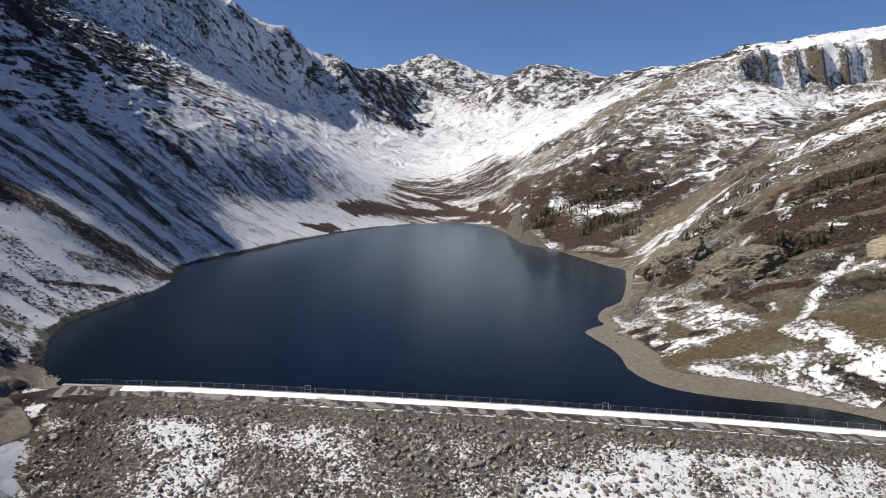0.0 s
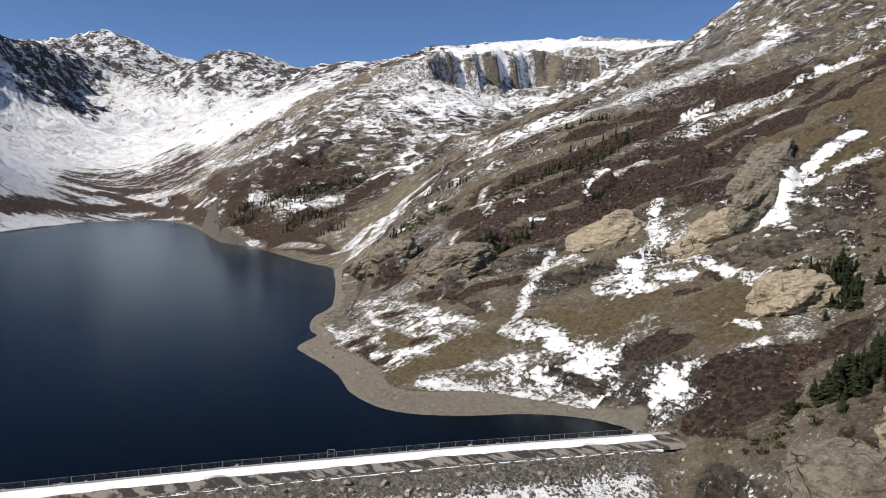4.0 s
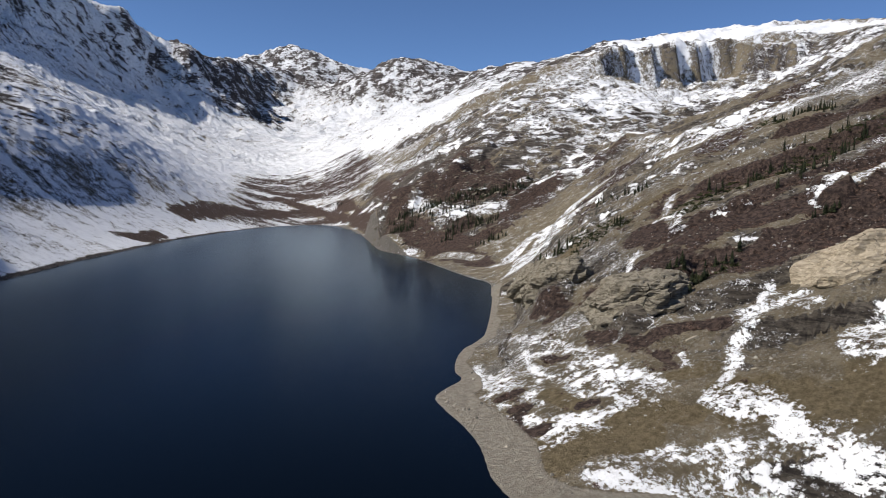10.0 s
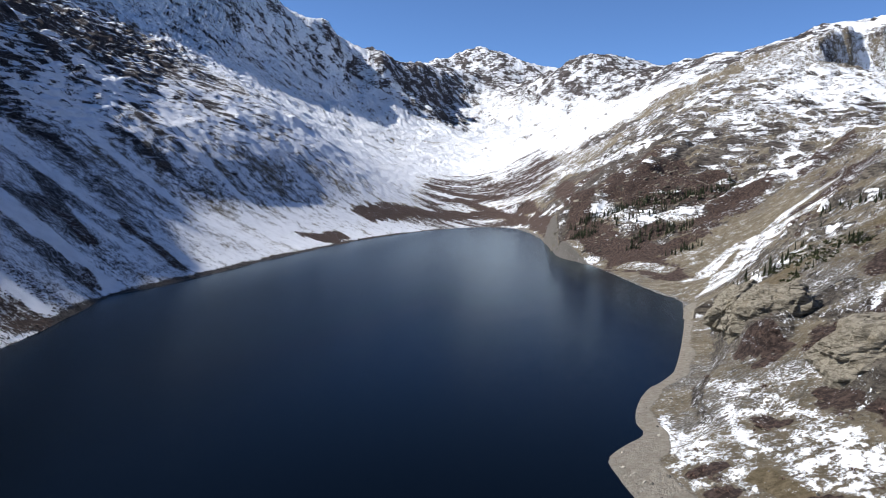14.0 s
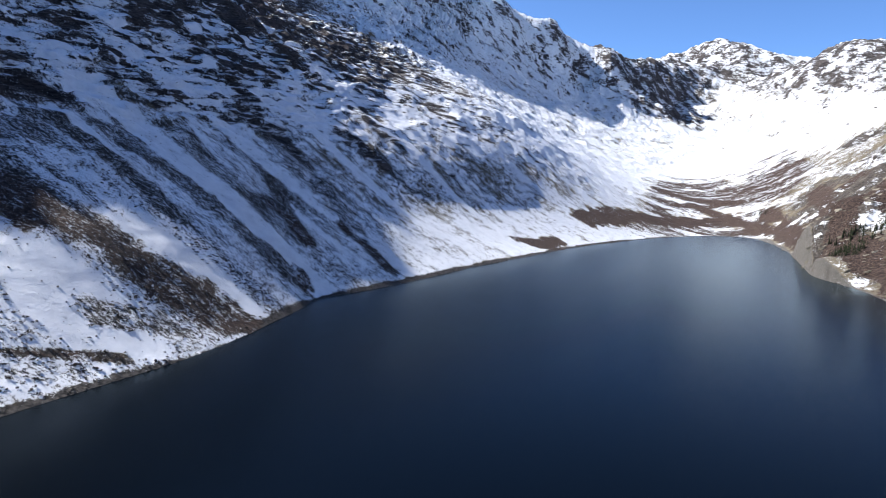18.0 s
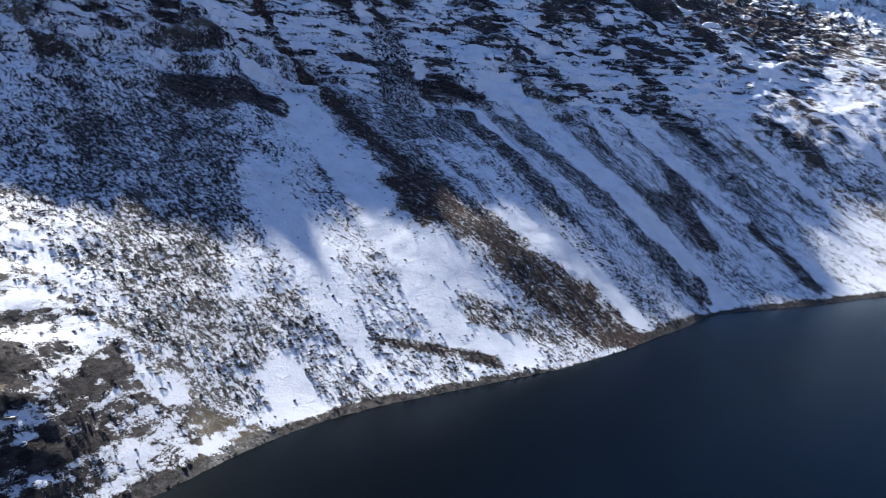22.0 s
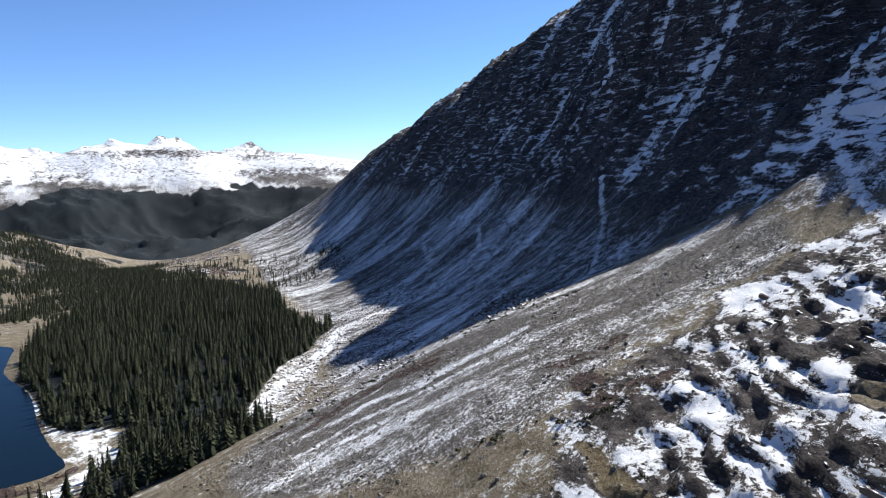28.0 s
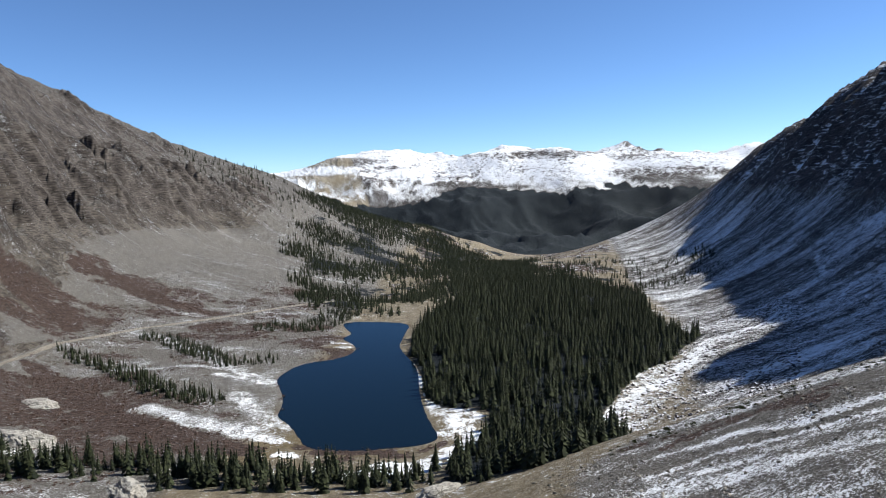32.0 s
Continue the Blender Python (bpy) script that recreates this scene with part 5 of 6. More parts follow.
def grid_mesh(name, x, y, z, material):
    rows, cols = x.shape
    mesh = bpy.data.meshes.new(name)
    mesh.vertices.add(rows * cols)
    mesh.vertices.foreach_set("co", np.stack([x.ravel(), y.ravel(), z.ravel()], 1).ravel())
    a = (np.arange(rows - 1)[:, None] * cols + np.arange(cols - 1)[None, :]).ravel()
    quads = np.stack([a, a + 1, a + cols + 1, a + cols], 1).astype(np.int32)
    mesh.loops.add(quads.size)
    mesh.loops.foreach_set("vertex_index", quads.ravel())
    mesh.polygons.add(len(quads))
    mesh.polygons.foreach_set("loop_start", np.arange(0, quads.size, 4, dtype=np.int32))
    mesh.polygons.foreach_set("use_smooth", np.ones(len(quads), bool))
    mesh.materials.append(material)
    mesh.update()
    return mesh


ground_data = grid_mesh("ground", GX, GY, GZ, GROUND)
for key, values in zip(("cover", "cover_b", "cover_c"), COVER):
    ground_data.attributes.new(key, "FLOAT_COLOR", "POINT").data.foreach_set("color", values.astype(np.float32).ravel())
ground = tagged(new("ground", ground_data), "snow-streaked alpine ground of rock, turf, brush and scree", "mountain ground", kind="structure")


def lake(name, line, level, material, label):
    bm = bmesh.new()
    cx, cy = np.mean(line, 0)
    grown = [(x + (x - cx) * 0.02, y + (y - cy) * 0.02) for x, y in line]
    bm.faces.new([bm.verts.new((x, y, level)) for x, y in grown])
    bmesh.ops.triangulate(bm, faces=bm.faces)
    for f in bm.faces:
        if f.normal.z < 0:
            f.normal_flip()
    mesh = bpy.data.meshes.new(name)
    bm.to_mesh(mesh)
    bm.free()
    mesh.materials.append(material)
    return tagged(new(name, mesh), label, "lake", kind="structure")


lake("upper_lake", UPPER_LINE, 0.0, WATER_UPPER, "dark navy reservoir water with fine ripples")
lake("lower_lake", LOWER_LINE, LOWER_LEVEL, WATER_LOWER, "deep blue lower lake among conifers")


# -- helpers for things --
def part(name, bm, material, parent, label=""):
    """Links a bmesh as one mesh object under a thing or a part."""
    mesh = bpy.data.meshes.new(name)
    bm.to_mesh(mesh)
    bm.free()
    mesh.materials.append(material)
    ob = new(name, mesh)
    ob.parent = parent
    return tagged(ob, label)


def soup(name, verts, faces, material, smooth_faces=False):
    """A mesh from arrays: verts (n, 3), faces (m, 3)."""
    mesh = bpy.data.meshes.new(name)
    mesh.vertices.add(len(verts))
    mesh.vertices.foreach_set("co", np.asarray(verts, np.float32).ravel())
    faces = np.asarray(faces, np.int32)
    mesh.loops.add(faces.size)
    mesh.loops.foreach_set("vertex_index", faces.ravel())
    mesh.polygons.add(len(faces))
    mesh.polygons.foreach_set("loop_start", np.arange(0, faces.size, faces.shape[1], dtype=np.int32))
    mesh.polygons.foreach_set("use_smooth", np.full(len(faces), smooth_faces))
    mesh.materials.append(material)
    mesh.update()
    return mesh


def strewn(shapes, places, sizes, rng, tilt=0.0, squash=(0.8, 1.25)):
    """Many copies of a few shapes laid into one soup of vertices and faces."""
    vs, fs, base = [], [], 0
    which = rng.integers(0, len(shapes), len(places))
    for p, s, k in zip(places, sizes, which):
        v, f = shapes[k]
        a = rng.uniform(0, 6.283)
        c, sn = math.cos(a), math.sin(a)
        m = np.array([[c, -sn, 0], [sn, c, 0], [rng.normal(0, tilt + 1e-6), rng.normal(0, tilt + 1e-6), 1]])
        vs.append((v * (s * np.array([1, 1, rng.uniform(*squash)]))) @ m.T + p)
        fs.append(f + base)
        base += len(v)
    return np.concatenate(vs), np.concatenate(fs)


def scatter(rng, count, box, keep):
    """Places on the ground within a box of the plan for which keep(x, y) is above a random draw."""
    x, y = rng.uniform(box[0], box[2], count), rng.uniform(box[1], box[3], count)
    ok = keep(x, y) > rng.uniform(0, 1, count)
    x, y = x[ok], y[ok]
    return np.stack([x, y, ground_at(x, y)], 1)


def inside(x, y, line):
    return shore_gap(x, y, line) < 0


def conifer_shape(rng, tiers, arms, slim):
    """Trunk and crown of a conifer one metre tall: drooping boughs in uneven whorls, each a bent blade."""
    vs, fs = [], []
    for k in range(tiers):
        h = 0.06 + 0.9 * k / (tiers - 1)
        reach = slim * (1 - h) ** 0.8 * rng.uniform(0.7, 1.15) + 0.012
        turn = rng.uniform(0, 6.3)
        for a in range(arms):
            t = turn + 6.283 * a / arms + rng.uniform(-0.25, 0.25)
            r = reach * rng.uniform(0.6, 1.15)
            c, s = math.cos(t), math.sin(t)
            w = r * rng.uniform(0.32, 0.5)
            drop = r * rng.uniform(0.25, 0.6)
            b = len(vs)
            vs += [(0, 0, h + 0.075), (c * r * 0.6 - s * w, s * r * 0.6 + c * w, h - drop * 0.3), (c * r * 0.6 + s * w, s * r * 0.6 - c * w, h - drop * 0.35), (c * r, s * r, h - drop)]
            fs += [(b, b + 1, b + 2), (b + 1, b + 3, b + 2)]
    b = len(vs)
    vs += [(0, 0, 1.0), (0.018, 0, 0.86), (-0.012, 0.015, 0.86), (-0.012, -0.015, 0.86)]
    fs += [(b, b + 1, b + 2), (b, b + 2, b + 3), (b, b + 3, b + 1)]
    return np.array(vs), np.array(fs)


def trunk_shape(sides=5):
    vs, fs = [], []
    for h, r in ((-0.03, 0.024), (0.5, 0.014), (0.95, 0.003)):
        vs += [(r * math.cos(6.283 * k / sides), r * math.sin(6.283 * k / sides), h) for k in range(sides)]
    for row in range(2):
        for k in range(sides):
            a, b = row * sides + k, row * sides + (k + 1) % sides
            fs += [(a, b, b + sides), (a, b + sides, a + sides)]
    return np.array(vs), np.array(fs)


def bush_shape(rng, blades, tall):
    """A low bush one metre across: a heap of short twig blades over an uneven dome."""
    vs, fs = [], []
    lobes = [(rng.uniform(-0.25, 0.25), rng.uniform(-0.25, 0.25), rng.uniform(0.2, 0.34)) for _ in range(4)]
    for _ in range(blades):
        lx, ly, lr = lobes[rng.integers(0, 4)]
        t, e = rng.uniform(0, 6.283), math.asin(rng.uniform(0.0, 1.0))
        d = np.array((math.cos(t) * math.cos(e), math.sin(t) * math.cos(e), math.sin(e)))
        foot = np.array((lx, ly, 0)) + d * lr * rng.uniform(0.3, 0.8) * (1, 1, tall)
        tip = np.array((lx, ly, 0)) + d * lr * rng.uniform(1.0, 1.4) * (1, 1, tall)
        side = np.cross(d, (rng.normal(), rng.normal(), rng.normal()))
        side = side / (np.linalg.norm(side) + 1e-6) * rng.uniform(0.05, 0.11)
        b = len(vs)
        vs += [foot - side, foot + side, tip + side * 0.4, tip - side * 0.4]
        fs += [(b, b + 1, b + 2), (b, b + 2, b + 3)]
    return np.array(vs), np.array(fs)


def stone_shape(rng, flat=0.7):
    """A stone about one metre across: a broken block with chipped corners."""
    bm = bmesh.new()
    bmesh.ops.create_icosphere(bm, subdivisions=1, radius=0.5)
    axes = [Vector((rng.normal(), rng.normal(), rng.normal())).normalized() for _ in range(5)]
    for v in bm.verts:
        for a in axes:
            over = v.co.dot(a) - 0.3
            if over > 0:
                v.co -= a * over * 0.85
        v.co *= rng.uniform(0.9, 1.15)
        v.co.z *= flat
    bm.verts.index_update()
    vs = np.array([v.co[:] for v in bm.verts])
    fs = np.array([[v.index for v in f.verts] for f in bm.faces])
    bm.free()
    return vs, fs


# -- materials of the things --
def leaf_material(name, dark, light, rough=0.8):
    n = Nodes(name)
    rnd = n.put("ShaderNodeNewGeometry").outputs["Random Per Island"]
    tone = n.math("ADD", n.math("MULTIPLY", rnd, 0.55), n.math("MULTIPLY", n.noise(n.place(), 0.35, 4, 0.6), 0.6))
    return n.done(n.mix(n.step(tone, 0.2, 0.85), dark, light), rough, 0.0, 0.15)


def stone_material(name, dark, light, snowy=0.0):
    n = Nodes(name)
    geo = n.put("ShaderNodeNewGeometry")
    at = geo.outputs["Position"]
    fine = n.noise(at, 2.4, 6, 0.7)
    tone = n.math("ADD", n.math("MULTIPLY", geo.outputs["Random Per Island"], 0.6), n.math("MULTIPLY", fine, 0.5))
    col = n.mix(n.step(tone, 0.2, 0.85), dark, light)
    n.bump(n.math("ADD", fine, n.noise(at, 9.0, 3, 0.6)), 0.6, 0.15)
    if snowy:
        up = n.put("ShaderNodeSeparateXYZ", None, i0=geo.outputs["Normal"]).outputs[2]
        cap = n.step(n.math("ADD", up, n.math("MULTIPLY_ADD", n.noise(at, 0.8, 4, 0.6), 1.6, -1.0)), 1.0 - snowy, 1.1 - snowy)
        col = n.mix(cap, col, (0.86, 0.88, 0.91))
    return n.done(col, 0.9, 0.0, 0.2)


def outcrop_material(name, dark, light):
    n = Nodes(name)
    at = n.place()
    beds = n.noise(n.put("ShaderNodeMapping", None, Vector=at, Rotation=(0.5, 0.35, 0.6), Scale=(0.12, 0.5, 1.4)).outputs[0], 1.0, 7, 0.68)
    fine, big = n.noise(at, 1.1, 8, 0.7), n.noise(at, 0.12, 4, 0.6)
    col = n.mix(n.step(beds, 0.35, 0.6), dark, light)
    col = n.mix(n.step(fine, 0.5, 0.68), col, tuple(min(1, v * 1.25) for v in light))
    col = n.mix(n.math("MULTIPLY", n.step(big, 0.52, 0.7), 0.5), col, (0.16, 0.13, 0.085))
    crack = n.put("ShaderNodeTexVoronoi", {"feature": "DISTANCE_TO_EDGE"}, Vector=n.put("ShaderNodeVectorMath", {"operation": "ADD"}, i0=at, i1=n.put("ShaderNodeTexNoise", None, Vector=at, Scale=0.5, Detail=3.0).outputs[1]).outputs[0], Scale=0.22).outputs[0]
    line = n.math("MAXIMUM", n.step(crack, 0.0, 0.035), n.step(big, 0.40, 0.46))
    col = n.mix(line, tuple(v * 0.45 for v in dark), col)
    n.bump(n.math("ADD", n.math("MULTIPLY", beds, 1.6), n.math("ADD", fine, n.math("MULTIPLY", line, 0.5))), 1.0, 0.8)
    return n.done(col, 0.9, 0.0, 0.2)


def road_material():
    n = Nodes("damp_gravel_road")
    at = n.place()
    wet = n.noise(n.put("ShaderNodeMapping", None, Vector=at, Rotation=(0, 0, 0.9), Scale=(0.9, 0.3, 1)).outputs[0], 0.55, 5, 0.6)
    grit = n.noise(at, 5.0, 4, 0.7)
    col = n.mix(n.step(grit, 0.35, 0.65), (0.20, 0.185, 0.165), (0.29, 0.27, 0.24))
    damp = n.step(wet, 0.47, 0.53)
    col = n.mix(damp, col, (0.050, 0.044, 0.040))
    n.bump(grit, 0.4, 0.05)
    return n.done(col, n.math("MULTIPLY_ADD", damp, -0.35, 0.9), 0.0, 0.25)


def plain_material(name, dark, light, scale, rough, metal=0.0, relief=0.05):
    n = Nodes(name)
    at = n.place()
    v = n.math("ADD", n.math("MULTIPLY", n.noise(at, scale, 6, 0.65), 0.7), n.math("MULTIPLY", n.noise(at, scale * 0.12, 3, 0.5), 0.3))
    n.bump(v, 0.5, relief)
    return n.done(n.mix(n.step(v, 0.35, 0.65), dark, light), rough, metal, 0.3)


NEEDLES = leaf_material("conifer_needles", (0.006, 0.009, 0.006), (0.034, 0.041, 0.019))
LOW_NEEDLES = leaf_material("low_pine_needles", (0.014, 0.019, 0.008), (0.066, 0.072, 0.029))
BARK = plain_material("conifer_bark", (0.07, 0.055, 0.045), (0.15, 0.12, 0.10), 6, 0.95)
WILLOW = leaf_material("bare_willow_twigs", (0.048, 0.032, 0.028), (0.180, 0.122, 0.096))
GREY_TWIGS = leaf_material("grey_brown_twigs", (0.030, 0.026, 0.024), (0.130, 0.110, 0.092))
STONES = stone_material("grey_tan_stones", (0.085, 0.078, 0.066), (0.36, 0.335, 0.285))
DARK_STONES = stone_material("dark_stones", (0.035, 0.032, 0.030), (0.15, 0.135, 0.12))
TALUS = stone_material("snowy_talus", (0.030, 0.027, 0.026), (0.13, 0.115, 0.105), 0.45)
TAN_ROCK = outcrop_material("tan_outcrop_rock", (0.27, 0.225, 0.16), (0.47, 0.405, 0.305))
OLIVE_ROCK = outcrop_material("olive_grey_rock", (0.115, 0.10, 0.075), (0.27, 0.245, 0.195))
PALE_ROCK = outcrop_material("pale_grey_rock", (0.22, 0.21, 0.19), (0.42, 0.40, 0.36))
ROAD = road_material()
CONCRETE = plain_material("weathered_concrete", (0.27, 0.265, 0.255), (0.42, 0.41, 0.39), 1.5, 0.85)
SNOW = plain_material("old_snow", (0.80, 0.82, 0.85), (0.90, 0.91, 0.93), 0.9, 0.6, 0.0, 0.12)
STEEL = plain_material("galvanised_steel", (0.23, 0.235, 0.24), (0.38, 0.385, 0.39), 8, 0.45, 0.7, 0.003)
WIRE = plain_material("fence_wire", (0.10, 0.105, 0.11), (0.17, 0.175, 0.18), 8, 0.5, 0.6, 0.002)


# -- the dam: crest road, kerb, snow bank, fence --
def dam_points(gap):
    """Points every gap metres along the fence line with the way along it and the way downstream."""
    line = [np.array(p) for p in DAM_LINE]
    out = []
    for a, b in zip(line, line[1:]):
        many = max(1, int(round(np.linalg.norm(b - a) / gap)))
        out += [a + (b - a) * k / many for k in range(many)]
    out.append(line[-1])
    out = np.array(out)
    for _ in range(int(12 / gap) + 2):
        out[1:-1] = out[1:-1] * 0.5 + (out[:-2] + out[2:]) * 0.25
    way = np.gradient(out, axis=0)
    way /= np.linalg.norm(way, axis=1)[:, None]
    return out, way, np.stack([way[:, 1], -way[:, 0]], 1)


def ribbon(name, profile, material, label, category, ragged=0.0, ends=(0, 0), kind="structure", seed=1):
    """A strip along the dam from a profile of (metres downstream, height)."""
    pts, way, down = dam_points(0.8)
    pts, down = pts[ends[0]:len(pts) - ends[1]], down[ends[0]:len(down) - ends[1]]
    bm = bmesh.new()
    rows = []
    for k, (p, d) in enumerate(zip(pts, down)):
        wob = [noise.fractal(Vector((k * 0.16, j * 3.7, seed)), 1.0, 2.0, 4) * ragged * w for j, w in enumerate([0.25] + [0.3] * (len(profile) - 2) + [1.0])]
        rows.append([bm.verts.new((p[0] + d[0] * (o + w), p[1] + d[1] * (o + w), CREST + h)) for (o, h), w in zip(profile, wob)])
    for a, b in zip(rows, rows[1:]):
        for j in range(len(profile) - 1):
            bm.faces.new((a[j], b[j], b[j + 1], a[j + 1]))
    bm.faces.new(rows[0])
    bm.faces.new(rows[-1])
    bmesh.ops.recalc_face_normals(bm, faces=bm.faces)
    mesh = bpy.data.meshes.new(name)
    bm.to_mesh(mesh)
    bm.free()
    mesh.materials.append(material)
    return tagged(new(name, mesh), label, category, kind=kind)


ribbon("dam_road", [(0.5, -0.5), (0.5, 0.06), (3.6, 0.10), (6.3, 0.06), (6.9, -0.4)], ROAD, "narrow gravel road with dark damp patches along the dam crest", "road", 0.15)
ribbon("dam_kerb", [(-0.75, -0.9), (-0.75, 0.16), (-0.70, 0.20), (0.50, 0.20), (0.55, 0.16), (0.55, -0.4)], CONCRETE, "weathered pale concrete ledge under the fence", "kerb")
ribbon("dam_snow_bank", [(0.5, 0.0), (0.62, 0.42), (1.6, 0.46), (2.6, 0.36), (3.2, 0.03)], SNOW, "long white snow bank lying beside the fence on the dam crest", "snow bank", 0.75, (16, 6), "stuff")
ribbon("dam_snow_trace", [(7.05, -0.3), (7.2, -0.02), (7.35, -0.06), (7.5, -0.4)], SNOW, "thin broken line of snow at the road's outer edge", "snow", 0.55, (60, 8), "stuff", 5)


def rod(bm, a, b, r, sides=6):
    a, b = Vector(a), Vector(b)
    m = (b - a).to_track_quat("Z", "Y").to_matrix().to_4x4()
    got = bmesh.ops.create_cone(bm, cap_ends=True, segments=sides, radius1=r, radius2=r, depth=(b - a).length)
    bmesh.ops.transform(bm, verts=got["verts"], matrix=Matrix.Translation((a + b) / 2) @ m)


def build_fence():
    pts, way, down = dam_points(0.1)
    run = np.r_[0, np.cumsum(np.linalg.norm(np.diff(pts, axis=0), axis=1))]
    root = tagged(new("chain_link_fence"), "grey galvanised chain-link fence with posts along the dam", "fence")
    base = CREST + 0.2
    root.location = (pts[0][0], pts[0][1], base)
    stops = np.arange(4.0, run[-1] - 2.0, 3.05)
    at = [np.array([np.interp(s, run, pts[:, 0]), np.interp(s, run, pts[:, 1])]) for s in stops]
    origin = np.array(root.location)
    tall = 1.25
    post = bmesh.new()
    rod(post, (0, 0, -0.1), (0, 0, tall), 0.045, 8)
    bmesh.ops.create_uvsphere(post, u_segments=8, v_segments=4, radius=0.055, matrix=Matrix.Translation((0, 0, tall)))
    first = part("post", post, STEEL, root)
    panel = bmesh.new()
    span, cell = 3.05, 0.17
    for k in range(-int(tall / cell), int(span / cell) + 1):
        for sign in (1, -1):
            x0, x1 = k * cell, k * cell + tall
            lo, hi = max(0.0, x0), min(span, x1)
            if hi - lo < 0.05:
                continue
            z0, z1 = (lo - x0), (hi - x0)
            if sign < 0:
                z0, z1 = tall - z0, tall - z1
            a, b, w = Vector((lo, 0.004 * sign, z0)), Vector((hi, 0.004 * sign, z1)), 0.006
            vs = [panel.verts.new(q) for q in (a + Vector((0, 0, w)), a - Vector((0, 0, w)), b - Vector((0, 0, w)), b + Vector((0, 0, w)))]
            panel.faces.new(vs)
    first_panel = part("mesh_panel", panel, WIRE, root, "woven wire mesh panel")
    rail = bmesh.new()
    rod(rail, (0, 0, tall - 0.03), (span, 0, tall - 0.03), 0.024)
    first_rail = part("top_rail", rail, STEEL, root)
    wire = bmesh.new()
    rod(wire, (0, 0, 0.06), (span, 0, 0.06), 0.012, 4)
    first_wire = part("bottom_wire", wire, STEEL, root)
    for k, p in enumerate(at):
        here = [first] if k == 0 else [new("post", first.data)]
        if k + 1 < len(at):
            here += [first_panel, first_rail, first_wire] if k == 0 else [new("mesh_panel", first_panel.data), new("top_rail", first_rail.data), new("bottom_wire", first_wire.data)]
            d = at[k + 1] - p
            turn = math.degrees(math.atan2(d[1], d[0]))
        for ob in here:
            ob.parent = root
            ob.matrix_basis = pose(p[0] - origin[0], p[1] - origin[1], 0, 0, 0, turn)
    for gx in (-43.0, 15.6):
        k = int(np.argmin(np.abs(pts[:, 0] - gx)))
        p, w, d = pts[k], way[k], down[k]
        gate = tagged(new("steel_gate"), "small pale steel gate frame standing taller in the fence", "gate", "gates in the dam fence")
        gate.matrix_basis = pose(p[0] + d[0] * 0.12, p[1] + d[1] * 0.12, base, 0, 0, math.degrees(math.atan2(w[1], w[0])))
        for name, a, b, r in (("upright", (0, 0, 0), (0, 0, 1.75), 0.055), ("upright", (1.15, 0, 0), (1.15, 0, 1.75), 0.055), ("top_bar", (0, 0, 1.7), (1.15, 0, 1.7), 0.05),
                              ("bottom_bar", (0, 0, 0.12), (1.15, 0, 0.12), 0.04), ("middle_bar", (0, 0, 0.9), (1.15, 0, 0.9), 0.03)):
            bm = bmesh.new()
            rod(bm, a, b, r)
            part(name, bm, CONCRETE if name == "top_bar" else STEEL, gate)


build_fence()


# -- rock outcrops that stand out of the ground --
def outcrop(label, material, place, size, turn, seed, name="rock_outcrop", beds=0.035):
    bm = bmesh.new()
    bmesh.ops.create_icosphere(bm, subdivisions=5, radius=1.0)
    lean = Vector((math.cos(seed), math.sin(seed), 0.35)).normalized()
    for v in bm.verts:
        q = v.co.copy()
        r = 1 + 0.30 * noise.fractal(q * 1.3 + Vector((seed * 7.1, 0, 0)), 1.0, 2.0, 4)
        step = q.dot(lean) * 4.5 + noise.noise(q * 2.0 + Vector((0, seed, 0))) * 1.2
        r += beds * (step - math.floor(step)) + 0.05 * noise.fractal(q * 6 + Vector((seed, 3, 0)), 1.0, 2.0, 3)
        q *= r
        v.co = (q.x * size[0], q.y * size[1], q.z * size[2])
    for f in bm.faces:
        f.smooth = False
    mesh = bpy.data.meshes.new(name)
    bm.to_mesh(mesh)
    bm.free()
    mesh.materials.append(material)
    ob = tagged(new(name, mesh), label, "rock", "rock outcrops")
    x, y = place
    gx, gy = (float(ground_at(x + 8, y) - ground_at(x - 8, y)) / 16, float(ground_at(x, y + 8) - ground_at(x, y - 8)) / 16)
    up = Vector((-gx, -gy, 1.3)).normalized()
    lie = up.to_track_quat("Z", "Y").to_matrix().to_4x4()
    ob.matrix_basis = Matrix.Translation((x, y, float(ground_at(x, y)) - 0.38 * size[2])) @ lie @ pose(0, 0, 0, 0, 0, turn)
    return ob


outcrop("large pale tan rock outcrop with cracks above the bench", TAN_ROCK, (142, 61), (15, 9, 7.5), 60, 1.0)
outcrop("pale tan cracked rock outcrop beside a snow gully", TAN_ROCK, (145, 26), (13, 8, 7.0), 55, 2.0)
outcrop("smooth olive-grey rock dome below the pines", OLIVE_ROCK, (65, -46), (12, 9, 5.5), 20, 3.0)
outcrop("tan rock bluff beside the pine clump", TAN_ROCK, (78, -51), (10, 7, 5.5), 40, 4.0)
outcrop("low tan rock slab at the dam's end", OLIVE_ROCK, (50, -45), (9, 6, 3.0), 10, 5.0)
outcrop("olive-grey bedded rock ridge over the slope", OLIVE_ROCK, (156, 20), (18, 7, 6.5), 110, 6.0)
outcrop("broken tan rock shelf over the brown brush", TAN_ROCK, (116, -9), (10, 7, 5.0), 50, 14.0)
outcrop("dark bedded rock bluff above the lake corner", OLIVE_ROCK, (116, 148), (14, 7, 7.0), 60, 7.0, beds=0.06)
outcrop("dark bedded rock bluff over the beach bench", OLIVE_ROCK, (106, 96), (13, 8, 6.5), 45, 8.0, beds=0.06)
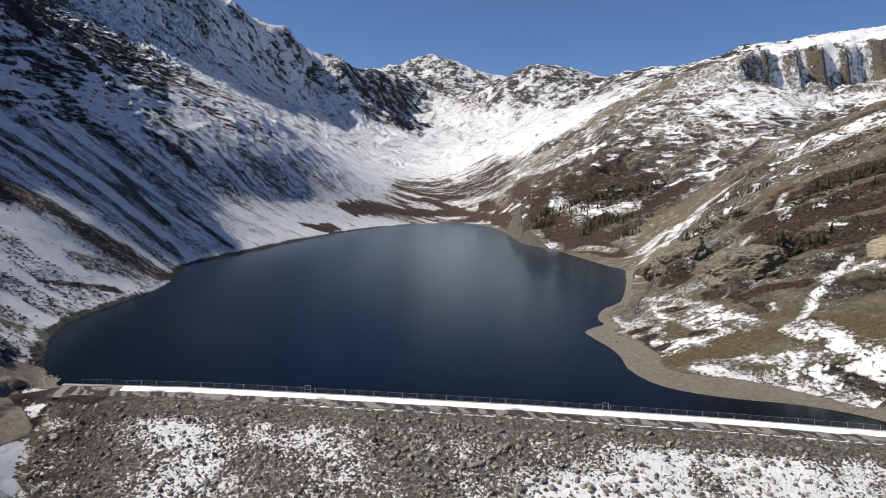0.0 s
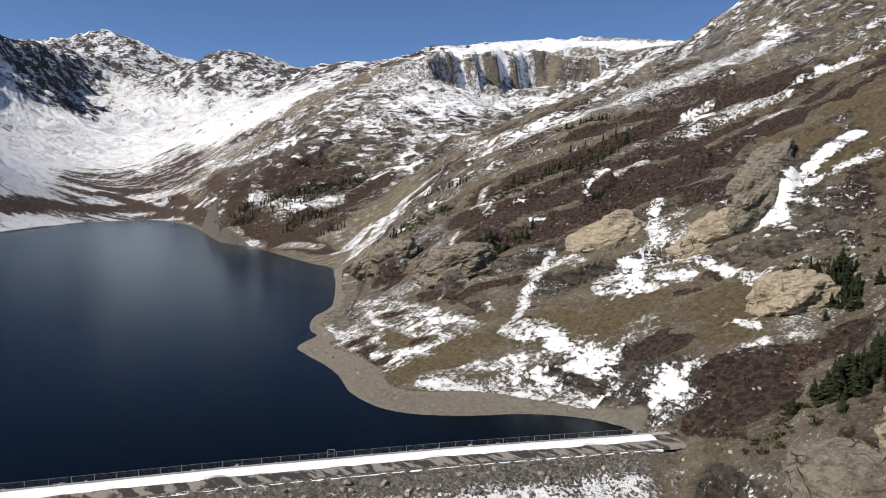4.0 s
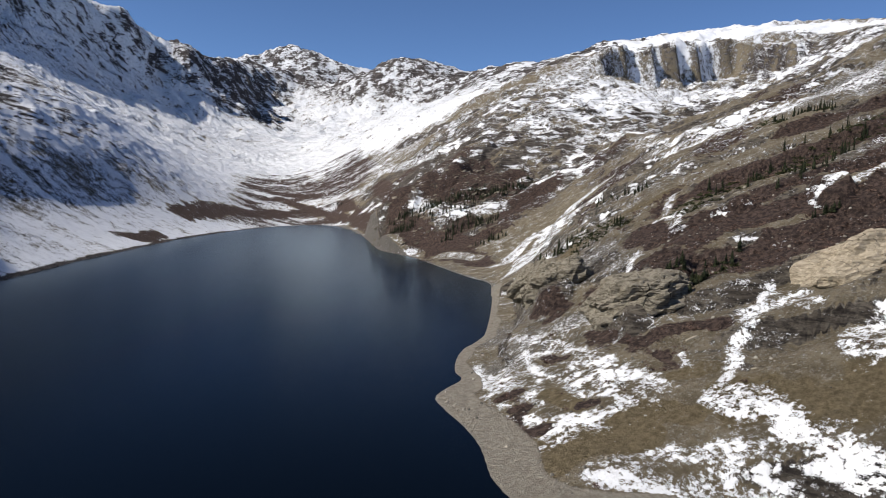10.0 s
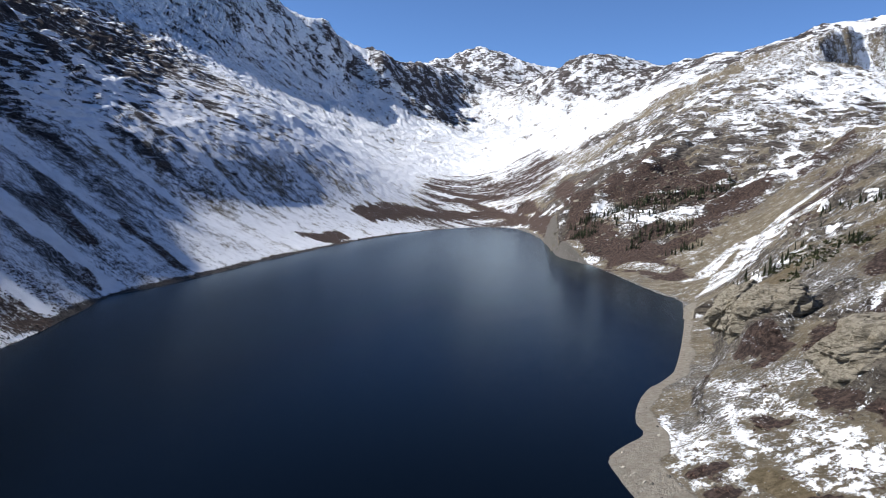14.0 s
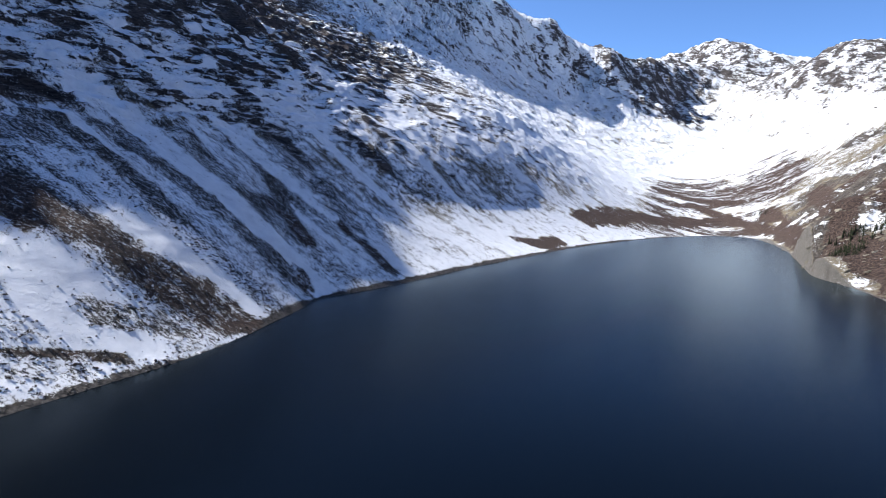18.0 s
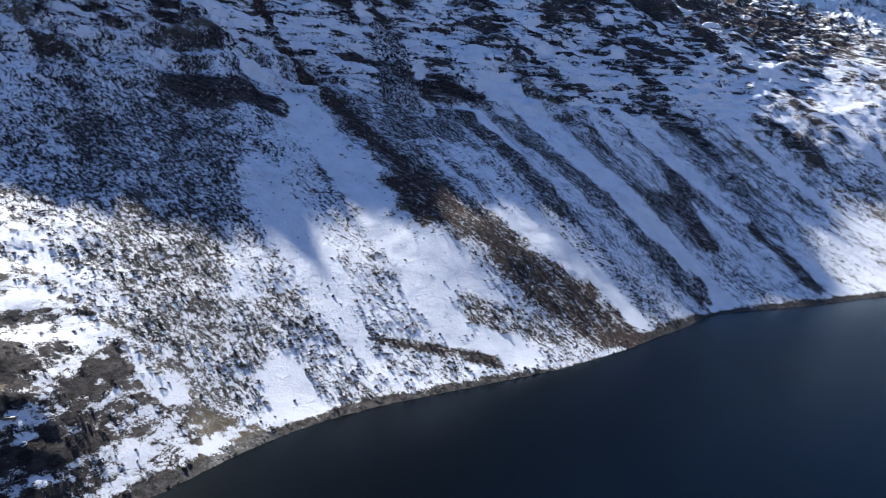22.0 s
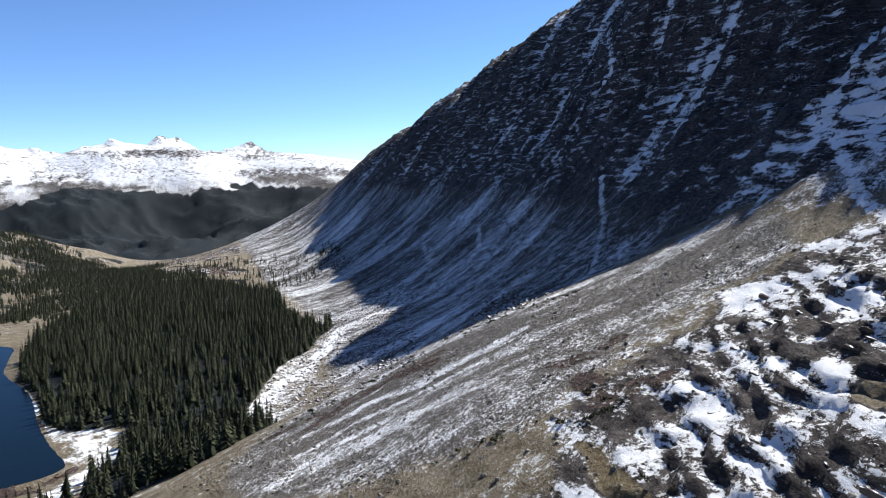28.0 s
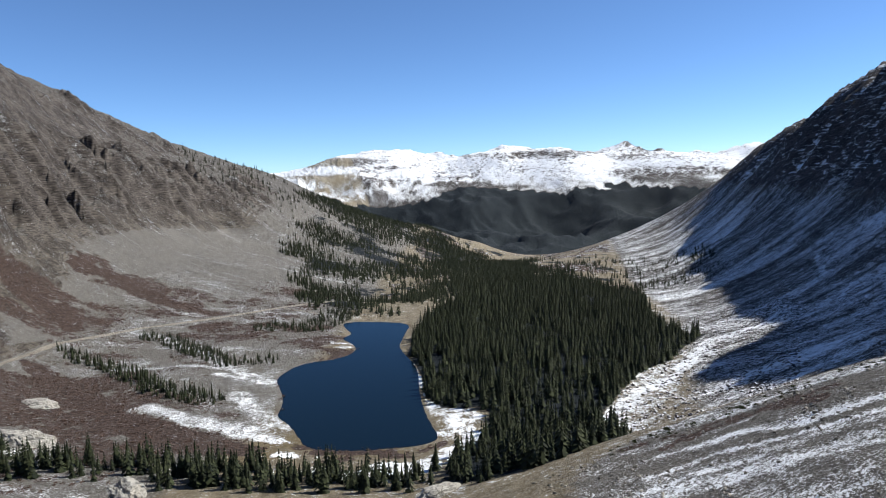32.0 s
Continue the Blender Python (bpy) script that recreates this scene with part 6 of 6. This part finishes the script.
outcrop("bedded olive rock spur over the shore", OLIVE_ROCK, (131, 186), (12, 6, 5.0), 60, 9.0, beds=0.06)
outcrop("pale grey rounded rock among the lower pines", PALE_ROCK, (58, -288), (16, 9, 7.0), 20, 10.0)
outcrop("pale grey rounded boulder in front of the pines", PALE_ROCK, (9, -212), (11, 6, 5.5), 10, 11.0)
outcrop("pale rock slab in the brown brush", PALE_ROCK, (70, -362), (14, 7, 3.5), 30, 12.0)
outcrop("pale rock showing between conifer tops", PALE_ROCK, (-90, -166), (9, 5, 4.0), 0, 13.0)

# -- conifers --
rng = np.random.default_rng(7)
TREES = [conifer_shape(rng, 13, 7, s) for s in (0.17, 0.2, 0.23, 0.26)]
PLAIN_TREES = [conifer_shape(rng, 8, 5, s) for s in (0.22, 0.26, 0.30)]
TRUNK_V, TRUNK_F = trunk_shape()
TREE_MESHES = [soup("crown", v, f, NEEDLES) for v, f in TREES]
TRUNK_MESH = soup("trunk", TRUNK_V, TRUNK_F, BARK)


def conifer(x, y, tall, label, group):
    k = int(rng.integers(0, len(TREE_MESHES)))
    root = tagged(new("conifer"), label, "conifer tree", group)
    wide = rng.uniform(0.9, 1.3) * (1.5 if tall < 6 else 1.0)
    root.matrix_basis = pose(x, y, float(ground_at(x, y)) - 0.1, rng.normal(0, 2), rng.normal(0, 2), rng.uniform(0, 360)) @ Matrix.Diagonal((tall * wide, tall * wide, tall, 1))
    for name, mesh in (("trunk", TRUNK_MESH), ("crown", TREE_MESHES[k])):
        ob = new(name, mesh)
        ob.parent = root


def grove(count, half, line, low, high, label, group):
    line = [np.array(p, float) for p in line]
    for _ in range(count):
        k = int(rng.integers(0, max(1, len(line) - 1)))
        a, b = line[k], line[min(k + 1, len(line) - 1)]
        p = a + (b - a) * rng.uniform() + rng.normal(0, half * 0.5, 2)
        conifer(p[0], p[1], rng.uniform(low, high), label, group)


def far_grove(count, half, line, low, high, label, group):
    """Trees that stand too far off to be told apart, in one piece."""
    line = np.array(line, float)
    k = rng.integers(0, max(1, len(line) - 1), count)
    p = line[k] + (line[np.minimum(k + 1, len(line) - 1)] - line[k]) * rng.uniform(0, 1, (count, 1)) + rng.normal(0, half * 0.5, (count, 2))
    places = np.column_stack([p, ground_at(p[:, 0], p[:, 1]) - 0.1])
    v, f = strewn(TREES, places, rng.uniform(low, high, count), rng, 0.03, (0.9, 1.3))
    tagged(new("conifer_row", soup("conifer_row", v, f, NEEDLES)), label.replace("conifer", "conifers"), "conifers", kind="stuff")


grove(84, 4.5, [(80, -31), (87, -35), (95, -39), (86, -40)], 3.0, 5.6, "dark green conifer in the clump by the dam's end", "conifers by the dam")
far_grove(12, 5, [(165, 132), (187, 122)], 2.5, 4.5, "small dark conifer in the brush band", "conifers on the sunny slope")
far_grove(6, 4, [(205, 128), (220, 114)], 2.5, 4.5, "small dark conifer in the brush band", "conifers on the sunny slope")
far_grove(12, 4, [(236, 168), (243, 146)], 2.5, 4.5, "small dark conifer in the brush band", "conifers on the sunny slope")
far_grove(20, 5, [(145, 172), (151, 160), (157, 205), (166, 230)], 2.5, 4.5, "small dark conifer on the rocky spur", "conifers on the sunny slope")
grove(10, 5, [(117, 96), (124, 92)], 2.0, 3.5, "small dark conifer above the rock bluff", "conifers on the sunny slope")
far_grove(30, 4, [(168, 108), (187, 105), (216, 110)], 2.2, 4.2, "small dark conifer in the brush band", "conifers on the sunny slope")
grove(22, 3.5, [(110, 88), (124, 87), (137, 89)], 2, 4, "small dark conifer in the brush band", "conifers on the sunny slope")
far_grove(22, 3.5, [(200, 240), (199, 219), (183, 174)], 2, 3.8, "small dark conifer in the brush band", "conifers on the sunny slope")
far_grove(20, 2.5, [(159, 238), (157, 205), (180, 208)], 2, 3.6, "small dark conifer along the snow patch", "conifers on the sunny slope")
far_grove(12, 3, [(240, 162), (236, 138)], 2.2, 4, "small dark conifer in the brush band", "conifers on the sunny slope")
grove(26, 4, [(120, -12), (124, -19)], 2.5, 5, "dark conifer on the upper brush slope", "conifers on the sunny slope")
grove(20, 4, [(112, -22), (118, -19), (124, -19)], 2.2, 4.2, "dark green conifer in the clump by the dam's end", "conifers by the dam")
grove(8, 2, [(156, 84), (160, 80)], 2, 3.5, "small dark conifer in the brush band", "conifers on the sunny slope")
far_grove(20, 6, [(184, 503), (206, 484)], 3, 5.5, "dark conifer on the rocky spur past the lake", "conifers past the lake")
far_grove(40, 6, [(210, 460), (241, 451), (285, 461)], 3, 5.5, "dark conifer on the rocky spur past the lake", "conifers past the lake")
far_grove(20, 6, [(216, 385), (232, 379)], 3, 5, "dark conifer on the rocky spur past the lake", "conifers past the lake")
far_grove(10, 5, [(260, 858), (239, 893)], 3, 5, "dark conifer on the rocky spur past the lake", "conifers past the lake")
grove(105, 13, [(60, -252), (27, -242), (-4, -229), (-34, -208), (-63, -200), (-95, -188)], 5.0, 12.0, "tall dark green conifer below the dam", "conifers below the dam")
far_grove(26, 7, [(78, -470), (46, -439), (12, -362), (-16, -326)], 5.0, 8.0, "dark conifer in the strip above the lower lake", "conifers by the lower lake")



def wood_things():
    def in_forest(x, y):
        return (inside(x, y, FOREST) * (0.62 + 0.9 * fractal(x, y, 26, 4, 81))) * (shore_gap(x, y, LOWER_LINE) > 3)

    def on_hill(x, y):
        lump = fractal(x, y, 70, 4, 83)
        lie = 1 - smooth(shore_gap(x, y, WOODED_HILL) + 40 * fractal(x, y, 50, 3, 143), -25, 20)
        return lie * (0.62 + 1.2 * lump)

    def on_spur(x, y):
        d = line_gap(x, y, [(-20, -1150), (-120, -1250), (-260, -1300), (-420, -1250)])[0]
        return (1 - smooth(d, 40, 130)) * (0.4 + 0.8 * fractal(x, y, 60, 3, 85))

    def strips(x, y):
        a = np.minimum(line_gap(x, y, [(30, -510), (16, -498), (-24, -400), (-48, -402)])[0], line_gap(x, y, [(80, -474), (46, -439), (12, -362), (-16, -326)])[0])
        b = line_gap(x, y, [(-58, -503), (-86, -488), (-128, -553), (-150, -585)])[0]
        return (a < 8) * 0.8 + (b < 14) * 0.6

    def mid_spur(x, y):
        d = line_gap(x, y, [(190, 470), (205, 480), (230, 474), (258, 462), (290, 452)])[0]
        e = line_gap(x, y, [(210, 425), (225, 430), (240, 415)])[0]
        return (d < 9) * 0.6 + (e < 7) * 0.5

    def belt(x, y):
        d = line_gap(x, y, [(70, -256), (27, -244), (-4, -231), (-34, -210), (-63, -202), (-100, -186)])[0]
        return (1 - smooth(d, 7, 17)) * (0.45 + 0.5 * fractal(x, y, 18, 3, 89))

    def moraine(x, y):
        return (ground_at(x, y) < -42) * smooth(ellipse(x, y, -470, -790, 170, 290, 25), 0, 0.3) * (0.25 + 0.8 * fractal(x, y, 60, 3, 87)) * 0.8

    for name, label, count, box, keep, low, high in (
            ("conifer_forest", "dense dark green conifer forest beside the lower lake", 21000, (-440, -680, -100, -140), in_forest, 4.5, 13.0),
            ("conifer_belt", "dense belt of dark conifers below the dam", 1500, (-120, -270, 75, -165), belt, 6.0, 11.5),
            ("hillside_conifers", "scattered conifers on the hill past the lower lake", 34000, (-580, -1500, -90, -515), on_hill, 5.5, 9.0),
            ("spur_conifers", "sparse conifers along the far spur", 2500, (-560, -1400, 40, -1060), on_spur, 6, 9),
            ("bank_conifers", "rows of low conifers on the bank of the lower lake", 11000, (-170, -600, 95, -315), strips, 3.0, 5.5),
            ("moraine_conifers", "sparse conifers on the far moraine", 8000, (-720, -1120, -280, -540), moraine, 4.5, 8.0),
            ("spur_brush_conifers", "dark conifers on the rocky spur past the lake", 2600, (180, 400, 300, 500), mid_spur, 3.0, 5.5)):
        places = scatter(rng, count, box, keep)
        places[:, 2] -= 0.1
        v, f = strewn(PLAIN_TREES, places, rng.uniform(low, high, len(places)), rng, 0.03, (0.9, 1.1))
        tagged(new(name, soup(name, v, f, NEEDLES)), label, "conifers", kind="stuff")


wood_things()

# -- bushes --
BUSHES = [bush_shape(rng, 34, t) for t in (0.8, 1.0, 1.2)]
LOW_BUSHES = [bush_shape(rng, 22, t) for t in (0.7, 0.9)]


def bush_field(name, label, material, shapes, count, box, keep, low, high):
    places = scatter(rng, count, box, keep)
    v, f = strewn(shapes, places, rng.uniform(low, high, len(places)), rng, 0.05)
    tagged(new(name, soup(name, v, f, material)), label, "bushes", kind="stuff")


def on_scrub(x, y):
    return smooth(cover_at(x, y, 0, 1), 0.25, 0.6)


def shade_scrub(x, y):
    gap = shore_gap(x, y, UPPER_LINE)
    z = ground_at(x, y)
    lump = fractal(x, y, 22, 3, 91)
    return (gap > 2.5) * (1 - smooth(z, 26, 60) * 0.85) * np.clip(0.35 + 1.1 * lump, 0, 1) * (cover_at(x, y, 0, 0) < 0.86)


bush_field("willow_bushes", "bare reddish brown willow bushes on the sunny slope", WILLOW, BUSHES, 11000, (60, -60, 300, 290), lambda x, y: on_scrub(x, y) * 0.8, 1.0, 2.4)
bush_field("sparse_bushes", "single brown bushes in snow and turf", WILLOW, BUSHES, 1500, (45, -20, 260, 240), lambda x, y: np.full(len(x), 0.12) * (shore_gap(x, y, UPPER_LINE) > 10) + 0.5 * smooth(ellipse(x, y, 80, 85, 24, 26), 0, 0.3), 0.7, 1.8)
bush_field("spur_bushes", "brown bushes on the spur past the lake", WILLOW, LOW_BUSHES, 3500, (170, 380, 310, 520), lambda x, y: on_scrub(x, y) * 0.6, 1.2, 2.6)
bush_field("snowy_slope_bushes", "grey-brown leafless bushes standing in snow on the shaded shore", GREY_TWIGS, BUSHES, 9000, (-185, 60, -80, 260), shade_scrub, 0.6, 1.6)
bush_field("valley_bushes", "brown willow thickets in the lower valley", WILLOW, LOW_BUSHES, 9000, (-130, -720, 140, -215), lambda x, y: on_scrub(x, y) * 0.7, 1.4, 3.0)
bush_field("knoll_bushes", "dark low bushes on the snowy knoll", GREY_TWIGS, BUSHES, 220, (-215, -60, -115, 60), lambda x, y: 0.25 + 0.7 * fractal(x, y, 20, 3, 93) + on_scrub(x, y), 0.6, 1.7)
bush_field("low_pines", "low dark green pine mats on the sunny slope", LOW_NEEDLES, BUSHES, 16000, (50, -60, 260, 260),
           lambda x, y: 0.9 * ((line_gap(x, y, [(124, -8), (130, -14), (136, -22)])[0] < 5) | (line_gap(x, y, [(74, -26), (80, -30), (88, -36), (96, -39)])[0] < 5) | (line_gap(x, y, [(112, 94), (120, 92), (128, 88)])[0] < 3.5)
                               | (line_gap(x, y, [(160, 134), (195, 118), (222, 112)])[0] < 6) | (line_gap(x, y, [(55, -34), (58, -30)])[0] < 2.5) | (line_gap(x, y, [(147, -24), (152, -20)])[0] < 4) | (line_gap(x, y, [(236, 170), (244, 144)])[0] < 6) | (line_gap(x, y, [(142, 175), (152, 160), (160, 205)])[0] < 5)), 1.2, 2.8)
bush_field("knoll_low_pines", "olive green low pines along the scree edge", LOW_NEEDLES, BUSHES, 2600, (-240, -160, -120, 20),
           lambda x, y: 0.8 * (line_gap(x, y, [(-222, -78), (-205, -104), (-188, -116), (-168, -130), (-140, -138)])[0] < 4.5) + 0.9 * (line_gap(x, y, [(-158, -32), (-150, -18), (-142, -36), (-134, -44), (-128, -53)])[0] < 2.0) + 0.8 * (line_gap(x, y, [(-131, -3), (-128, 3)])[0] < 2), 1.0, 2.4)

# -- loose stones --
BLOCKS = [stone_shape(rng, t) for t in (0.6, 0.75, 0.9, 0.7)]


def stone_field(name, label, material, count, box, keep, low, high):
    places = scatter(rng, count, box, keep)
    sizes = low + (high - low) * rng.uniform(0, 1, len(places)) ** 2.2
    v, f = strewn(BLOCKS, places, sizes, rng, 0.3)
    tagged(new(name, soup(name, v, f, material)), label, "stones", kind="stuff")


def on_face(x, y):
    off, along = dam_place(x, y)
    return (off > 8.5) * (off < 40) * (x > -92) * (x < np.interp(off, [0, 8, 40], [68, 64, 44])) * (0.55 + 0.4 * smooth(off, 10, 20)) * (1.1 - 0.5 * smooth(x, -60, 40))


def single_stones(count, box, keep, low, high):
    """Single blocks of the dam's face, each sunk a little into it."""
    meshes = [soup("stone", v, f, STONES) for v, f in BLOCKS]
    places = scatter(rng, count, box, keep)
    for p in places[:290]:
        ob = new("stone", meshes[int(rng.integers(0, len(meshes)))])
        r = rng.uniform(low, high)
        ob.parent = ground
        ob.matrix_basis = pose(p[0], p[1], p[2] + 0.1, rng.normal(0, 14), rng.normal(0, 14), rng.uniform(0, 360)) @ Matrix.Diagonal((r * rng.uniform(0.8, 1.3), r, r * rng.uniform(0.7, 1), 1))


single_stones(900, (-30, -5, 60, 32), on_face, 0.9, 1.7)
stone_field("riprap_stones", "broken grey-tan riprap stones on the dam's face", STONES, 15000, (-96, -40, 72, 52), on_face, 0.3, 1.35)
stone_field("lakeside_riprap", "grey stones along the waterline of the dam", STONES, 9000, (-92, -6, 84, 62), lambda x, y: 1.0 * (np.abs(dam_place(x, y)[0] + 3.6) < 2.3), 0.4, 1.3)
stone_field("slope_stones", "loose pale stones on the sunny slope", STONES, 6000, (42, -30, 190, 240), lambda x, y: (shore_gap(x, y, UPPER_LINE) > 1.5) * np.clip(0.4 + 0.8 * fractal(x, y, 30, 3, 95), 0.05, 1), 0.2, 1.1)
stone_field("shore_stones", "dark wet stones along the shaded shore", DARK_STONES, 60000, (-125, 60, 110, 720), lambda x, y: 1.0 * (np.abs(shore_gap(x, y, UPPER_LINE) - 0.9) < 1.3) * (x < np.interp(y, [60, 500, 720], [-40, 60, 140])), 0.35, 1.2)
stone_field("snow_stones", "dark stones poking out of the snow slope", DARK_STONES, 9000, (-300, 60, -80, 420), lambda x, y: (shore_gap(x, y, UPPER_LINE) > 3) * np.clip(0.35 + 0.9 * fractal(x * 0.3, y, 18, 3, 97), 0, 1), 0.25, 0.95)
stone_field("knoll_stones", "broken ledge stones on the snowy knoll", STONES, 6000, (-240, -140, -110, 70), lambda x, y: np.clip(0.35 + 0.9 * fractal(x, y, 24, 3, 99), 0, 1), 0.3, 1.5)
stone_field("talus_stones", "snow-dusted talus blocks below the dark mountain", TALUS, 9000, (-470, -420, -180, -150), lambda x, y: (line_gap(x, y, [(-200, -215), (-270, -285), (-350, -370), (-420, -450)])[0] < 60) * 0.8 * ~inside(x, y, FOREST), 0.8, 2.6)


def slab_shape(rng):
    """A bedded rock slab one metre long, wedge-shaped with a broken edge."""
    vs = []
    for z, shrink in ((-0.22, 1.0), (0.0, 1.04), (0.14, 0.82)):
        for a in range(7):
            t = 6.283 * a / 7
            r = shrink * (0.5 + 0.1 * math.sin(a * 2.3 + z * 9)) * rng.uniform(0.85, 1.15)
            vs.append((r * math.cos(t), r * math.sin(t) * 0.42, z + rng.uniform(-0.03, 0.03)))
    vs.append((0.02, 0.0, 0.15))
    fs = []
    for row in range(2):
        for k in range(7):
            a, b = row * 7 + k, row * 7 + (k + 1) % 7
            fs += [(a, b, b + 7), (a, b + 7, a + 7)]
    fs += [(14 + k, 14 + (k + 1) % 7, 21) for k in range(7)]
    return np.array(vs), np.array(fs)


SLABS = [slab_shape(rng) for _ in range(5)]


def slab_field(name, label, material, count, box, keep, low, high, turn, dip, long=1.0):
    """Slabs half sunk in the ground, all lying along one bedding."""
    places = scatter(rng, count, box, keep)
    vs, fs, base = [], [], 0
    for p in places:
        v, f = SLABS[int(rng.integers(0, len(SLABS)))]
        size = low + (high - low) * rng.uniform() ** 2
        lie = pose(*p, rng.normal(0, 6), dip + rng.normal(0, 5), turn + rng.normal(0, 22))
        q = v * (size * long, size * rng.uniform(0.7, 1.3), size * rng.uniform(0.6, 1.1))
        vs.append(q @ np.array(lie.to_3x3()).T + p)
        fs.append(f + base)
        base += len(v)
    tagged(new(name, soup(name, np.concatenate(vs), np.concatenate(fs), material)), label, "rock slabs", kind="stuff")


# Ledge rock darkened for the shaded knoll and fan: shade put into the colour.
SHADED_LEDGE_ROCK = stone_material("shaded_ledge_rock", (0.040, 0.034, 0.030), (0.17, 0.145, 0.12), 0.25)
SUNNY_ROCK = stone_material("sunny_ledge_rock", (0.10, 0.088, 0.066), (0.30, 0.27, 0.215))
slab_field("knoll_ledges", "dark bedded rock ledges with snow caught on them", SHADED_LEDGE_ROCK, 550, (-235, -30, -112, 85), lambda x, y: smooth(ellipse(x, y, -165, 36, 62, 46, 15), 0, 0.4) * np.clip(0.45 + 1.1 * fractal(x, y, 26, 3, 121), 0, 1), 0.6, 3.0, 80, 12, 1.6)
slab_field("slope_ledges", "olive-grey bedded rock ledges on the sunny slope", SUNNY_ROCK, 2600, (95, -60, 240, 240), lambda x, y: np.clip(0.15 + 1.5 * fractal(x * 0.84 - y * 0.55, (x * 0.55 + y * 0.84) * 2.5, 34, 3, 123), 0, 1) * (cover_at(x, y, 0, 1) < 0.4), 0.8, 3.0, -33, -22)
slab_field("spur_ledges", "grey rock ledges on the spur past the lake", SUNNY_ROCK, 2200, (180, 440, 420, 720), lambda x, y: np.clip(0.2 + 1.4 * fractal(x, y, 50, 3, 125), 0, 1), 1.5, 5.0, -40, -20)
slab_field("spur_rocks", "bedded grey rock over the dark scree fan", SHADED_LEDGE_ROCK, 900, (-345, -200, -225, -90), lambda x, y: 1.0 * (line_gap(x, y, [(-228, -96), (-262, -140), (-290, -168), (-325, -172)])[0] < 13), 0.8, 3.4, 60, 18, 1.4)
